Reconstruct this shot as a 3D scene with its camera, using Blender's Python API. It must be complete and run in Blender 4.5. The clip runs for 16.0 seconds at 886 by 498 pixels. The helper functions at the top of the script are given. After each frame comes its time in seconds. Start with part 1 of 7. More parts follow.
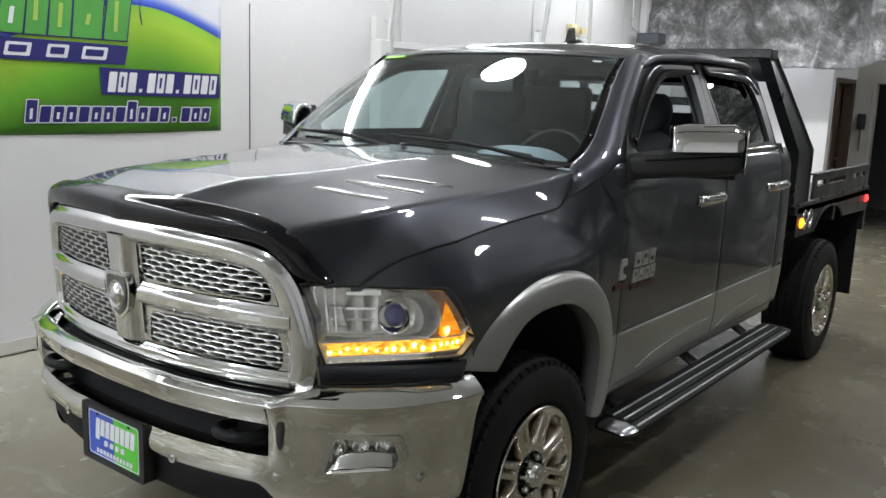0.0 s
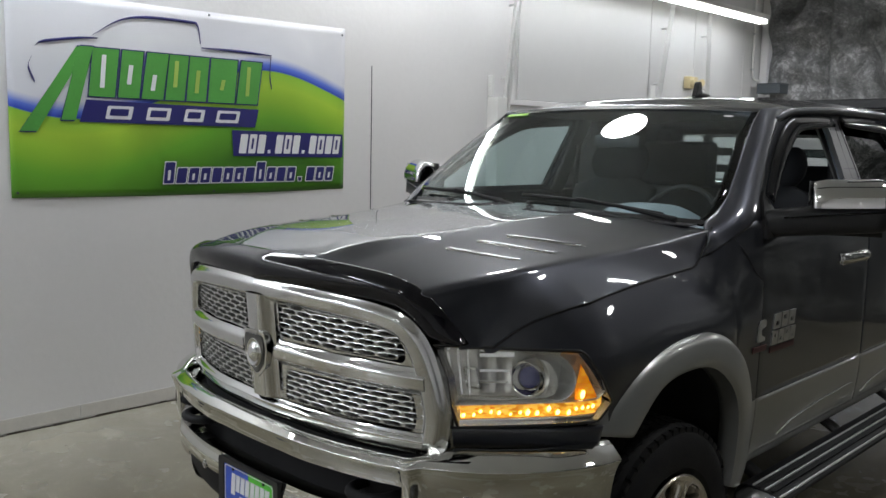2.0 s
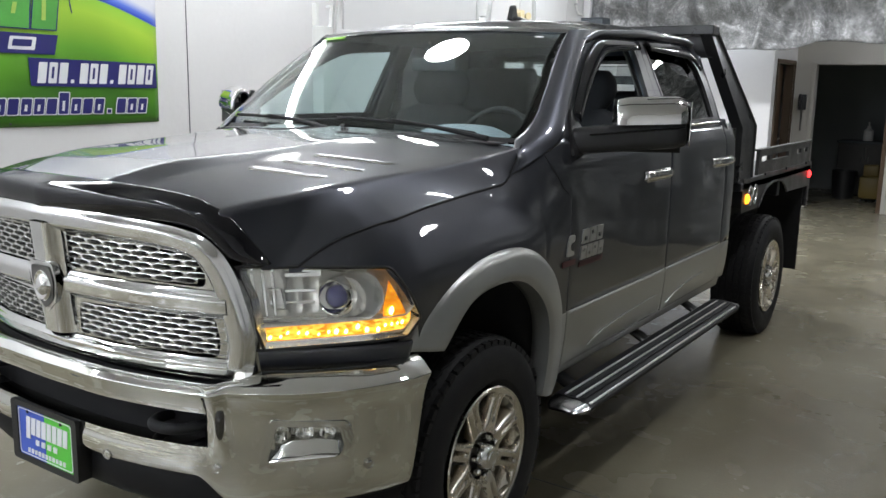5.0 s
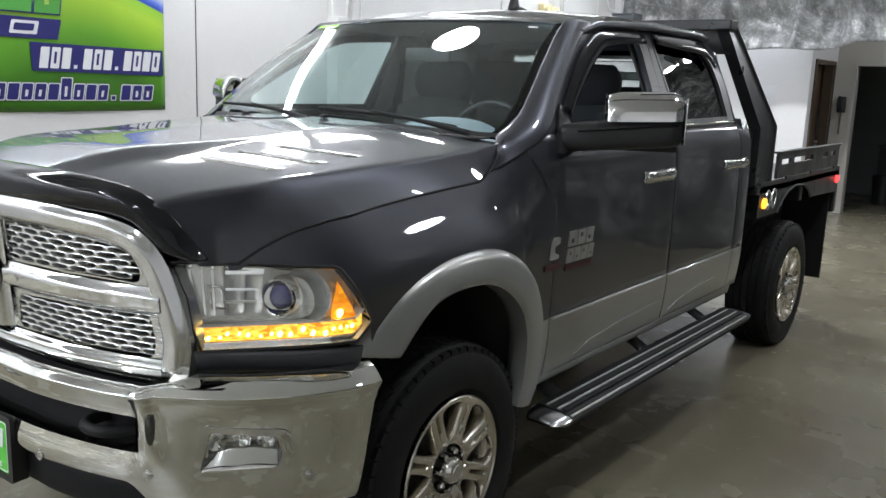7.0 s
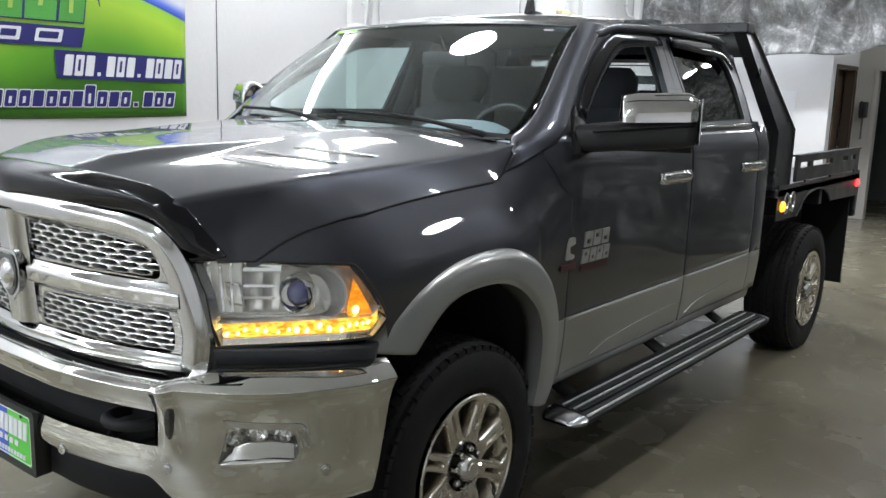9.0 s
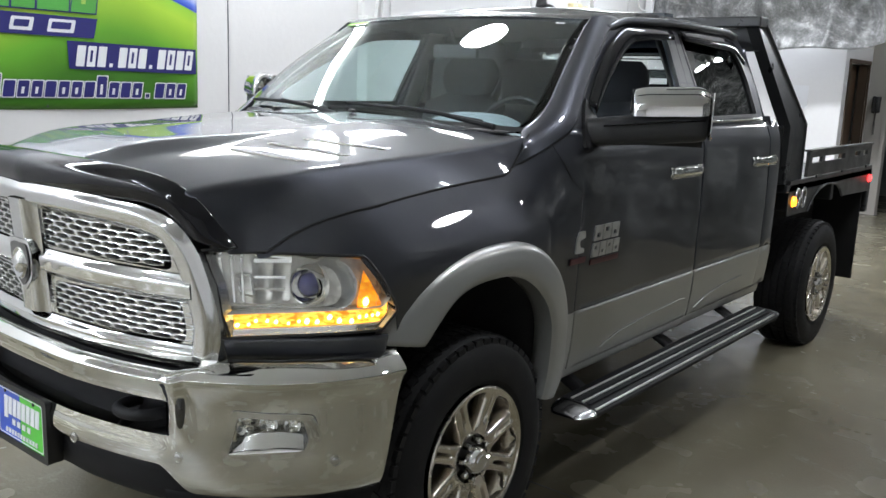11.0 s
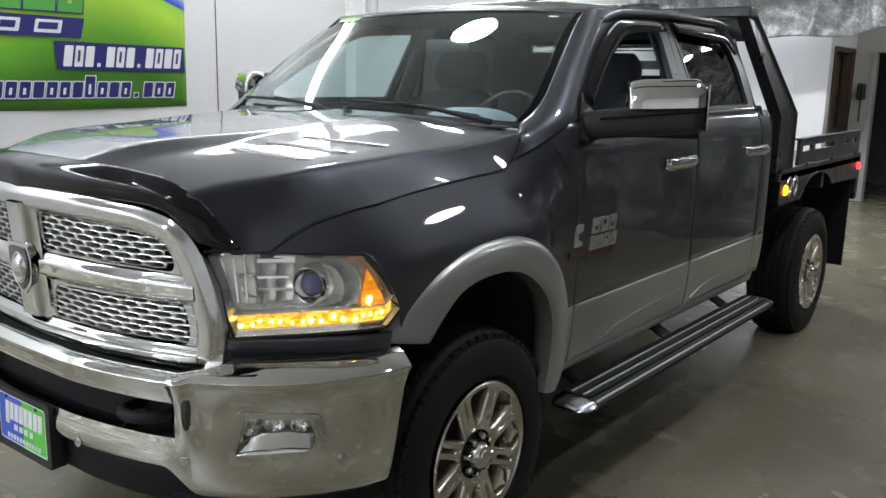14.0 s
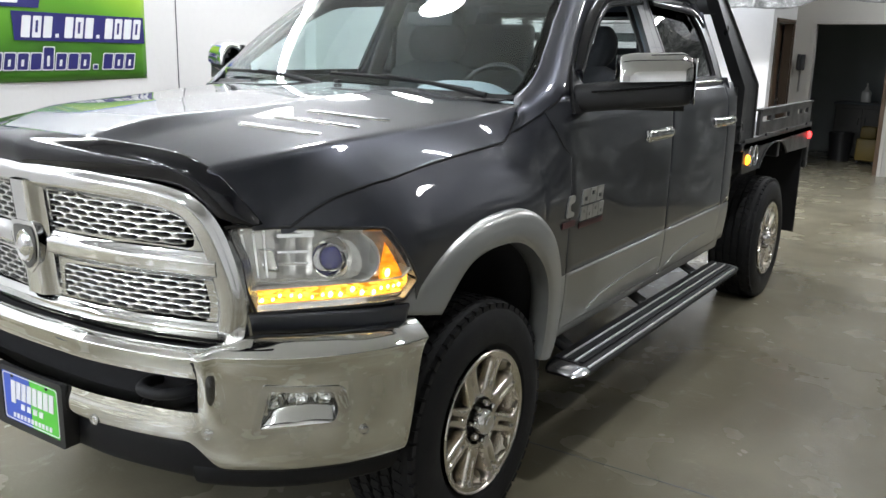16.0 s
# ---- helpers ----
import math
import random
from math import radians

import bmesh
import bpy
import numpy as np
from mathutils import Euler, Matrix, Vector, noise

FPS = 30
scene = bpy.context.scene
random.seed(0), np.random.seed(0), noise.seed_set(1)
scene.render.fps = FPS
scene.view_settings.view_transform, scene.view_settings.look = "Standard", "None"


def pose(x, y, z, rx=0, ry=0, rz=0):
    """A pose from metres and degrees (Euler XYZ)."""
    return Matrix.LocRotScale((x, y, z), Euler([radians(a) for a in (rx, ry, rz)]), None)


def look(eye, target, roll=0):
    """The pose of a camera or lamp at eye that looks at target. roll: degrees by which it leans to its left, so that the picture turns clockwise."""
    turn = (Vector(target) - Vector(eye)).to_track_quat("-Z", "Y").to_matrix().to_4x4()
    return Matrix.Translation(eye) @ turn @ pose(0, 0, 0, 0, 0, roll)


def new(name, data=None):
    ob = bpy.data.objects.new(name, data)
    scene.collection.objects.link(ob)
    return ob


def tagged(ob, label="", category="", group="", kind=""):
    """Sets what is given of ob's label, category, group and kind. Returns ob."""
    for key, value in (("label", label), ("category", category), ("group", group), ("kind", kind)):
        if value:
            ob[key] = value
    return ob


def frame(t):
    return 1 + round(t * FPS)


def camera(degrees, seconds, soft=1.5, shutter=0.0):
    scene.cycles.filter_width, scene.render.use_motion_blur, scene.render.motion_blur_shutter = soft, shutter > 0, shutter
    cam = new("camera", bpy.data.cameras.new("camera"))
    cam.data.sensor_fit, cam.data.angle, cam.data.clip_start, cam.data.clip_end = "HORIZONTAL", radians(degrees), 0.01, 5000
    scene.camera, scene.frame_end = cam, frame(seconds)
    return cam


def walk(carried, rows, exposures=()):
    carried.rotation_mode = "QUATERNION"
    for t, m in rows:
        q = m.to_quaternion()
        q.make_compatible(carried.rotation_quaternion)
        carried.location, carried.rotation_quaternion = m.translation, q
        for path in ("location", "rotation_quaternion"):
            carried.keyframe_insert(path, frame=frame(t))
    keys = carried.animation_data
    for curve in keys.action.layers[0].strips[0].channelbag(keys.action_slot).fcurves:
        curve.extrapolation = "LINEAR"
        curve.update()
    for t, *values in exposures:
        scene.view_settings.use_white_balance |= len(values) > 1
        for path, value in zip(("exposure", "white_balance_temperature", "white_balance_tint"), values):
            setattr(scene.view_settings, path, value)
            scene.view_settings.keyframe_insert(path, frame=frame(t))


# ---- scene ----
cam = camera(54.0, 16.0)
PATH = [
    (0, (2.459, -2.525, 1.74), (1.263, -0.963, 1.382), 2.2),
    (0.5, (2.425, -2.545, 1.76), (1.204, -0.995, 1.431), 2.2),
    (1, (2.392, -2.559, 1.764), (1.064, -1.091, 1.48), 1.5),
    (1.5, (2.376, -2.56, 1.76), (0.953, -1.174, 1.524), 1.2),
    (2, (2.386, -2.559, 1.758), (0.99, -1.149, 1.513), 1.2),
    (2.5, (2.401, -2.546, 1.751), (1.067, -1.077, 1.504), 1.1),
    (3, (2.409, -2.547, 1.744), (1.195, -0.979, 1.481), 1.5),
    (3.5, (2.399, -2.541, 1.731), (1.252, -0.925, 1.462), 1.4),
    (4, (2.393, -2.559, 1.707), (1.284, -0.928, 1.374), 1.4),
    (4.5, (2.389, -2.544, 1.678), (1.304, -0.894, 1.36), 1.7),
    (5, (2.448, -2.45, 1.679), (1.339, -0.827, 1.309), 1.0),
    (5.2, (2.485, -2.408, 1.684), (1.377, -0.787, 1.304), 1.2),
    (7.3, (2.538, -2.167, 1.656), (1.329, -0.62, 1.275), 2.2),
    (7.5, (2.537, -2.167, 1.647), (1.303, -0.639, 1.269), 1.9),
    (8, (2.521, -2.161, 1.656), (1.303, -0.618, 1.288), 2.4),
    (8.5, (2.559, -2.162, 1.648), (1.36, -0.608, 1.264), 2.2),
    (9, (2.571, -2.189, 1.641), (1.352, -0.646, 1.278), 1.8),
    (11.3, (2.573, -2.197, 1.641), (1.339, -0.669, 1.26), 2.1),
    (11.5, (2.578, -2.199, 1.636), (1.359, -0.658, 1.26), 2.2),
    (12, (2.568, -2.194, 1.637), (1.336, -0.665, 1.257), 2.3),
    (12.5, (2.559, -2.192, 1.634), (1.327, -0.659, 1.267), 2.4),
    (13, (2.555, -2.202, 1.632), (1.326, -0.673, 1.242), 1.6),
    (13.5, (2.545, -2.218, 1.647), (1.327, -0.672, 1.294), 1.1),
    (14, (2.537, -2.22, 1.649), (1.329, -0.676, 1.255), 1.2),
    (14.5, (2.465, -2.291, 1.65), (1.319, -0.698, 1.262), 1.0),
    (15, (2.427, -2.36, 1.656), (1.327, -0.75, 1.213), -0.3),
    (15.5, (2.415, -2.368, 1.667), (1.343, -0.74, 1.218), -0.5),
    (16, (2.387, -2.387, 1.66), (1.304, -0.769, 1.203), 1.3),
]
walk(cam, [(t, look(eye, target, roll)) for t, eye, target, roll in PATH],
     [(0, -0.38, 6520, 10), (0.5, -0.40, 6540, 10), (1, -0.85, 6590, 10), (1.5, -0.97, 6590, 10), (2, -1.03, 6590, 10), (3, -0.73, 6590, 10), (3.5, -0.43, 6570, 10),
      (4, -0.39, 6540, 10), (5, -0.27, 6470, 10), (7.5, -0.22, 6390, 10), (8.5, -0.13, 6390, 10), (9, -0.16, 6370, 10), (11.5, -0.04, 6340, 10), (12.5, 0.13, 6340, 10),
      (13, 0.12, 6340, 10), (13.5, -0.20, 6390, 10), (14, -0.33, 6390, 10), (14.5, 0.20, 6440, 10), (15.5, 0.21, 6470, 10), (16, 0.20, 6470, 10)])

# ---- light: fluorescent strips and round bay lamps, no daylight ----
world = bpy.data.worlds.new("world")
scene.world = world
world.use_nodes = True
world.node_tree.nodes["Background"].inputs[0].default_value = (0.8, 0.85, 1.0, 1)
world.node_tree.nodes["Background"].inputs[1].default_value = 0.02
scene.view_settings.exposure = 0.0


def area_lamp(name, m, sx, sy, watts, colour=(0.93, 1.0, 1.115), shape="RECTANGLE"):
    data = bpy.data.lights.new(name, "AREA")
    data.shape, data.size, data.energy, data.color = shape, sx, watts, colour
    if shape == "RECTANGLE":
        data.size_y = sy
    ob = new(name, data)
    ob.matrix_world = m
    return ob


# ---- materials ----
def mat(name, colour, rough=0.5, metal=0.0, vary=0.12, scale=6.0, bump=0.0, bscale=60.0, coat=0.0, spec=0.5, rvary=0.0, detail=5.0):
    """A surface whose colour, gloss and relief vary at two scales, in metres."""
    m = bpy.data.materials.new(name)
    m.use_nodes = True
    nt = m.node_tree
    b = nt.nodes["Principled BSDF"]
    b.inputs["Roughness"].default_value, b.inputs["Metallic"].default_value = rough, metal
    b.inputs["Specular IOR Level"].default_value = spec
    b.inputs["Coat Weight"].default_value, b.inputs["Coat Roughness"].default_value = coat, 0.03
    co = nt.nodes.new("ShaderNodeTexCoord")
    n1 = nt.nodes.new("ShaderNodeTexNoise")
    n1.inputs["Scale"].default_value, n1.inputs["Detail"].default_value = scale, detail
    nt.links.new(co.outputs["Object"], n1.inputs["Vector"])
    n2 = nt.nodes.new("ShaderNodeTexNoise")
    n2.inputs["Scale"].default_value, n2.inputs["Detail"].default_value = bscale, 3.0
    nt.links.new(co.outputs["Object"], n2.inputs["Vector"])
    mix = nt.nodes.new("ShaderNodeMix")
    mix.data_type = "RGBA"
    c = Vector(colour)
    mix.inputs[6].default_value = (*(c * (1 - vary)), 1)
    mix.inputs[7].default_value = (*[min(1, v) for v in c * (1 + vary)], 1)
    ad = nt.nodes.new("ShaderNodeMath")
    ad.operation = "MULTIPLY_ADD"
    ad.inputs[1].default_value, ad.inputs[2].default_value = 0.35, 0.0
    nt.links.new(n2.outputs[0], ad.inputs[0])
    ad2 = nt.nodes.new("ShaderNodeMath")
    ad2.operation = "MULTIPLY_ADD"
    ad2.inputs[1].default_value = 0.65
    nt.links.new(n1.outputs[0], ad2.inputs[0])
    nt.links.new(ad.outputs[0], ad2.inputs[2])
    nt.links.new(ad2.outputs[0], mix.inputs[0])
    nt.links.new(mix.outputs[2], b.inputs["Base Color"])
    if rvary:
        r = nt.nodes.new("ShaderNodeMapRange")
        r.inputs[1].default_value, r.inputs[2].default_value = 0.3, 0.7
        r.inputs[3].default_value, r.inputs[4].default_value = max(0, rough - rvary), rough + rvary
        nt.links.new(n1.outputs[0], r.inputs[0])
        nt.links.new(r.outputs[0], b.inputs["Roughness"])
    if bump:
        bp = nt.nodes.new("ShaderNodeBump")
        bp.inputs["Strength"].default_value, bp.inputs["Distance"].default_value = 1.0, bump
        nt.links.new(n2.outputs[0], bp.inputs["Height"])
        nt.links.new(bp.outputs[0], b.inputs["Normal"])
    return m


def glow(name, colour, strength):
    m = bpy.data.materials.new(name)
    m.use_nodes = True
    b = m.node_tree.nodes["Principled BSDF"]
    b.inputs["Base Color"].default_value = (*colour, 1)
    b.inputs["Roughness"].default_value = 0.2
    b.inputs["Emission Color"].default_value, b.inputs["Emission Strength"].default_value = (*colour, 1), strength
    return m


def glassy(name, colour, rough=0.0, ior=1.5):
    m = bpy.data.materials.new(name)
    m.use_nodes = True
    b = m.node_tree.nodes["Principled BSDF"]
    b.inputs["Base Color"].default_value = (*colour, 1)
    b.inputs["Roughness"].default_value, b.inputs["IOR"].default_value = rough, ior
    b.inputs["Transmission Weight"].default_value = 1.0
    return m


PAINT = mat("dark_granite_paint", (0.051, 0.054, 0.067), 0.42, 0.85, 0.10, 3.0, coat=1.0)
PAINT.node_tree.nodes["Principled BSDF"].inputs["Coat Roughness"].default_value = 0.025
PAINT.node_tree.nodes["Principled BSDF"].inputs["Coat IOR"].default_value = 1.62
SILVER = mat("silver_paint", (0.36, 0.365, 0.35), 0.36, 0.65, 0.06, 4.0, coat=0.6)
CHROME = mat("chrome", (0.68, 0.68, 0.67), 0.06, 1.0, 0.02, 5.0)
LAMPCHROME = mat("aluminised_reflector", (0.90, 0.90, 0.88), 0.08, 1.0, 0.02, 5.0)
BUMPERCHROME = mat("bumper_chrome", (0.74, 0.74, 0.71), 0.04, 1.0, 0.02, 5.0)
BADGE = mat("badge_chrome", (0.62, 0.62, 0.61), 0.38, 0.85, 0.25, 40.0)
SLOT = mat("dull_chrome", (0.16, 0.16, 0.16), 0.25, 1.0, 0.1, 20.0)
MESHCHROME = mat("grille_chrome", (0.60, 0.60, 0.58), 0.26, 0.9, 0.08, 30.0)
BRUSHED = mat("frosted_reflector", (0.72, 0.70, 0.64), 0.20, 0.7, 0.12, 30.0, 0.004, 55.0)
SATIN = mat("satin_chrome", (0.63, 0.63, 0.62), 0.15, 1.0, 0.04, 8.0)
ALLOY = mat("alloy", (0.68, 0.64, 0.57), 0.26, 1.0, 0.04, 9.0, rvary=0.03)
RUBBER = mat("rubber", (0.012, 0.012, 0.013), 0.66, 0.0, 0.25, 9.0, 0.0008, 160.0, rvary=0.08, spec=0.28)
BLACK = mat("black_plastic", (0.014, 0.014, 0.015), 0.42, 0.0, 0.2, 12.0, 0.0004, 300.0)
GLOSS = mat("smoked_acrylic", (0.005, 0.005, 0.007), 0.06, 0.0, 0.1, 4.0, spec=0.4)
VALANCE = mat("valance_plastic", (0.009, 0.009, 0.010), 0.6, 0.0, 0.2, 12.0, spec=0.2)
STEEL = mat("black_powder_coat", (0.030, 0.031, 0.032), 0.34, 0.3, 0.3, 7.0, 0.0006, 220.0, rvary=0.1)
GREYSTEEL = mat("grey_bed_steel", (0.06, 0.06, 0.058), 0.40, 0.4, 0.3, 7.0, 0.0005, 200.0, rvary=0.1)
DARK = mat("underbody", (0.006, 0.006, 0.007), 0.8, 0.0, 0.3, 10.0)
CLOTH = mat("grey_cloth", (0.014, 0.015, 0.018), 0.9, 0.0, 0.2, 20.0, 0.001, 400.0)
DASH = mat("grey_dash", (0.18, 0.22, 0.245), 0.6, 0.0, 0.12, 20.0, 0.0005, 300.0)
LINER = mat("headliner", (0.12, 0.12, 0.12), 0.9, 0.0, 0.08, 20.0)
GLASS = glassy("clear_glass", (0.80, 0.92, 0.92))
TINT = glassy("tinted_glass", (0.07, 0.075, 0.075))
LENS = glassy("lamp_lens", (0.97, 0.98, 0.98))
def faceted_glow(name, low, high, weak, strong, scale):
    """A lit moulded lens: brightness and hue change from facet to facet."""
    m = glow(name, high, 1.0)
    nt = m.node_tree
    b = nt.nodes["Principled BSDF"]
    co, vo, no = nt.nodes.new("ShaderNodeTexCoord"), nt.nodes.new("ShaderNodeTexVoronoi"), nt.nodes.new("ShaderNodeTexNoise")
    vo.inputs["Scale"].default_value, no.inputs["Scale"].default_value = scale, scale * 0.45
    mp = nt.nodes.new("ShaderNodeMapping")
    mp.inputs["Scale"].default_value = (0.6, 0.6, 1.6)
    nt.links.new(co.outputs["Object"], mp.inputs["Vector"])
    nt.links.new(mp.outputs[0], vo.inputs["Vector"])
    nt.links.new(mp.outputs[0], no.inputs["Vector"])
    sep = nt.nodes.new("ShaderNodeSeparateColor")
    nt.links.new(vo.outputs["Color"], sep.inputs[0])
    mul = nt.nodes.new("ShaderNodeMath")
    mul.operation = "MULTIPLY"
    nt.links.new(sep.outputs[0], mul.inputs[0])
    nt.links.new(no.outputs[0], mul.inputs[1])
    rg = nt.nodes.new("ShaderNodeMapRange")
    rg.inputs[1].default_value, rg.inputs[2].default_value = 0.05, 0.5
    rg.inputs[3].default_value, rg.inputs[4].default_value = weak, strong
    nt.links.new(mul.outputs[0], rg.inputs[0])
    nt.links.new(rg.outputs[0], b.inputs["Emission Strength"])
    mix = nt.nodes.new("ShaderNodeMix")
    mix.data_type = "RGBA"
    mix.inputs[6].default_value, mix.inputs[7].default_value = (*low, 1), (*high, 1)
    nt.links.new(mul.outputs[0], mix.inputs[0])
    nt.links.new(mix.outputs[2], b.inputs["Emission Color"])
    b.inputs["Base Color"].default_value = (*low, 1)
    return m


AMBER = faceted_glow("amber_led", (0.95, 0.40, 0.015), (1.0, 0.76, 0.15), 0.55, 2.2, 110.0)
AMBERHOT = glow("amber_led_core", (1.0, 0.74, 0.20), 9.0)
AMBERDIM = faceted_glow("amber_reflector", (0.95, 0.28, 0.005), (1.0, 0.54, 0.03), 0.35, 1.3, 150.0)
REDLAMP = glow("red_marker", (1.0, 0.03, 0.03), 6.0)
ORANGE = glow("amber_marker", (1.0, 0.34, 0.02), 4.0)
TUBE = glow("fluorescent_tube", (0.97, 1.0, 0.98), 14.0)
BULB = glow("bay_lamp_bulb", (1.0, 0.97, 0.90), 30.0)
WHITEPAINT = mat("white_enamel", (0.72, 0.72, 0.70), 0.4, 0.0, 0.05, 6.0)
GALV = mat("galvanised_steel", (0.50, 0.51, 0.52), 0.36, 0.8, 0.15, 14.0, rvary=0.1)
PALEGALV = mat("pale_painted_steel", (0.60, 0.60, 0.59), 0.45, 0.1, 0.08, 9.0)
WALLPAINT = mat("white_wall_paint", (0.70, 0.69, 0.69), 0.5, 0.0, 0.07, 1.3, 0.0015, 22.0, detail=8.0)
PANELPAINT = mat("grey_white_panel", (0.56, 0.555, 0.55), 0.42, 0.0, 0.05, 1.1, 0.001, 9.0)
CEILPAINT = mat("ceiling_paint", (0.75, 0.75, 0.75), 0.8, 0.0, 0.06, 2.0)
BEIGE = mat("beige_wall_paint", (0.46, 0.44, 0.405), 0.6, 0.0, 0.06, 2.0)
WOOD = mat("brown_door_wood", (0.085, 0.050, 0.026), 0.4, 0.0, 0.35, 5.0, 0.0005, 60.0)
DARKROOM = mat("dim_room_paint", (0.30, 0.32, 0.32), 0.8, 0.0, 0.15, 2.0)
YELLOWED = mat("yellowed_plastic", (0.62, 0.52, 0.30), 0.45, 0.0, 0.08, 9.0)
GREYBOX = mat("grey_box_enamel", (0.06, 0.07, 0.08), 0.5, 0.0, 0.1, 9.0)
NAVY = mat("navy_print", (0.022, 0.022, 0.14), 0.35, 0.0, 0.08, 7.0)
BLUE = mat("blue_print", (0.045, 0.10, 0.50), 0.35, 0.0, 0.08, 7.0)
LGREEN = mat("leaf_green_print", (0.085, 0.33, 0.06), 0.35, 0.0, 0.25, 5.0)
LIMEPRINT = mat("lime_print", (0.36, 0.50, 0.10), 0.35, 0.0, 0.1, 5.0)
WHITEPRINT = mat("white_print", (0.74, 0.74, 0.76), 0.35, 0.0, 0.03, 7.0)


def floor_material():
    m = bpy.data.materials.new("polished_concrete")
    m.use_nodes = True
    nt = m.node_tree
    b = nt.nodes["Principled BSDF"]
    co = nt.nodes.new("ShaderNodeTexCoord")

    def noise_node(scale, detail, rough=0.6, distort=0.0):
        n = nt.nodes.new("ShaderNodeTexNoise")
        n.inputs["Scale"].default_value, n.inputs["Detail"].default_value = scale, detail
        n.inputs["Roughness"].default_value, n.inputs["Distortion"].default_value = rough, distort
        nt.links.new(co.outputs["Object"], n.inputs["Vector"])
        return n
    big, mid, fine = noise_node(0.7, 4, 0.52, 0.4), noise_node(1.9, 4, 0.55, 0.2), noise_node(60, 3)
    ramp = nt.nodes.new("ShaderNodeValToRGB")
    ramp.color_ramp.elements[0].position, ramp.color_ramp.elements[0].color = 0.32, (0.130, 0.115, 0.078, 1)
    ramp.color_ramp.elements[1].position, ramp.color_ramp.elements[1].color = 0.68, (0.228, 0.208, 0.150, 1)
    nt.links.new(big.outputs[0], ramp.inputs[0])
    mix = nt.nodes.new("ShaderNodeMix")
    mix.data_type, mix.blend_type = "RGBA", "OVERLAY"
    mix.inputs[0].default_value = 0.14
    nt.links.new(ramp.outputs[0], mix.inputs[6])
    nt.links.new(mid.outputs[0], mix.inputs[7])
    scuff = noise_node(3.2, 12, 0.82, 1.6)
    lim = nt.nodes.new("ShaderNodeMapRange")
    lim.inputs[1].default_value, lim.inputs[2].default_value, lim.inputs[3].default_value, lim.inputs[4].default_value = 0.56, 0.74, 0.0, 0.55
    nt.links.new(scuff.outputs[0], lim.inputs[0])
    # paler towards the long wall, broken up by the scuff noise
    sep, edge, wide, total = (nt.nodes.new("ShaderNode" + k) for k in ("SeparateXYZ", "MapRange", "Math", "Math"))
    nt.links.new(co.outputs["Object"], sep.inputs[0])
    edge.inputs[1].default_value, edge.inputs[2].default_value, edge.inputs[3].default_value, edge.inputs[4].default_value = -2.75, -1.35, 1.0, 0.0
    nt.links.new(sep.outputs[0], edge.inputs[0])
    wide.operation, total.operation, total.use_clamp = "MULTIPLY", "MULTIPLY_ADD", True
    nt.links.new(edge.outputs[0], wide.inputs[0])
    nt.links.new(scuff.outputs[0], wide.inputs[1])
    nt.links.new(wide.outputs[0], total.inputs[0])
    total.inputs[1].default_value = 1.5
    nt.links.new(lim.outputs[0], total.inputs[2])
    pale_mix = nt.nodes.new("ShaderNodeMix")
    pale_mix.data_type = "RGBA"
    pale_mix.inputs[7].default_value = (0.40, 0.38, 0.31, 1)
    nt.links.new(total.outputs[0], pale_mix.inputs[0])
    nt.links.new(mix.outputs[2], pale_mix.inputs[6])
    nt.links.new(pale_mix.outputs[2], b.inputs["Base Color"])
    r = nt.nodes.new("ShaderNodeMapRange")
    r.inputs[1].default_value, r.inputs[2].default_value, r.inputs[3].default_value, r.inputs[4].default_value = 0.3, 0.7, 0.22, 0.30
    nt.links.new(mid.outputs[0], r.inputs[0])
    nt.links.new(r.outputs[0], b.inputs["Roughness"])
    bp = nt.nodes.new("ShaderNodeBump")
    bp.inputs["Distance"].default_value = 0.0012
    nt.links.new(fine.outputs[0], bp.inputs["Height"])
    nt.links.new(bp.outputs[0], b.inputs["Normal"])
    return m


def curtain_material(name, dark, middle, light, span):
    m = bpy.data.materials.new(name)
    m.use_nodes = True
    nt = m.node_tree
    b = nt.nodes["Principled BSDF"]
    b.inputs["Roughness"].default_value = 0.40
    co = nt.nodes.new("ShaderNodeTexCoord")
    outs = []
    for scale, detail, rough, distort in ((1.3, 12, 0.80, 1.3), (19.0, 8, 0.78, 0.8)):
        n = nt.nodes.new("ShaderNodeTexNoise")
        n.inputs["Scale"].default_value, n.inputs["Detail"].default_value = scale, detail
        n.inputs["Roughness"].default_value, n.inputs["Distortion"].default_value = rough, distort
        nt.links.new(co.outputs["Object"], n.inputs["Vector"])
        outs.append(n.outputs[0])
    ad = nt.nodes.new("ShaderNodeMath")
    ad.operation = "MULTIPLY_ADD"
    ad.inputs[1].default_value = 0.62
    half = nt.nodes.new("ShaderNodeMath")
    half.operation = "MULTIPLY"
    half.inputs[1].default_value = 0.38
    nt.links.new(outs[1], half.inputs[0])
    nt.links.new(outs[0], ad.inputs[0])
    nt.links.new(half.outputs[0], ad.inputs[2])
    ramp = nt.nodes.new("ShaderNodeValToRGB")
    el = ramp.color_ramp.elements
    el[0].position, el[0].color = 0.53 - span, (*dark, 1)
    el[1].position, el[1].color = 0.53 + span, (*light, 1)
    mid = el.new(0.53)
    mid.color = (*middle, 1)
    nt.links.new(ad.outputs[0], ramp.inputs[0])
    nt.links.new(ramp.outputs[0], b.inputs["Base Color"])
    return m


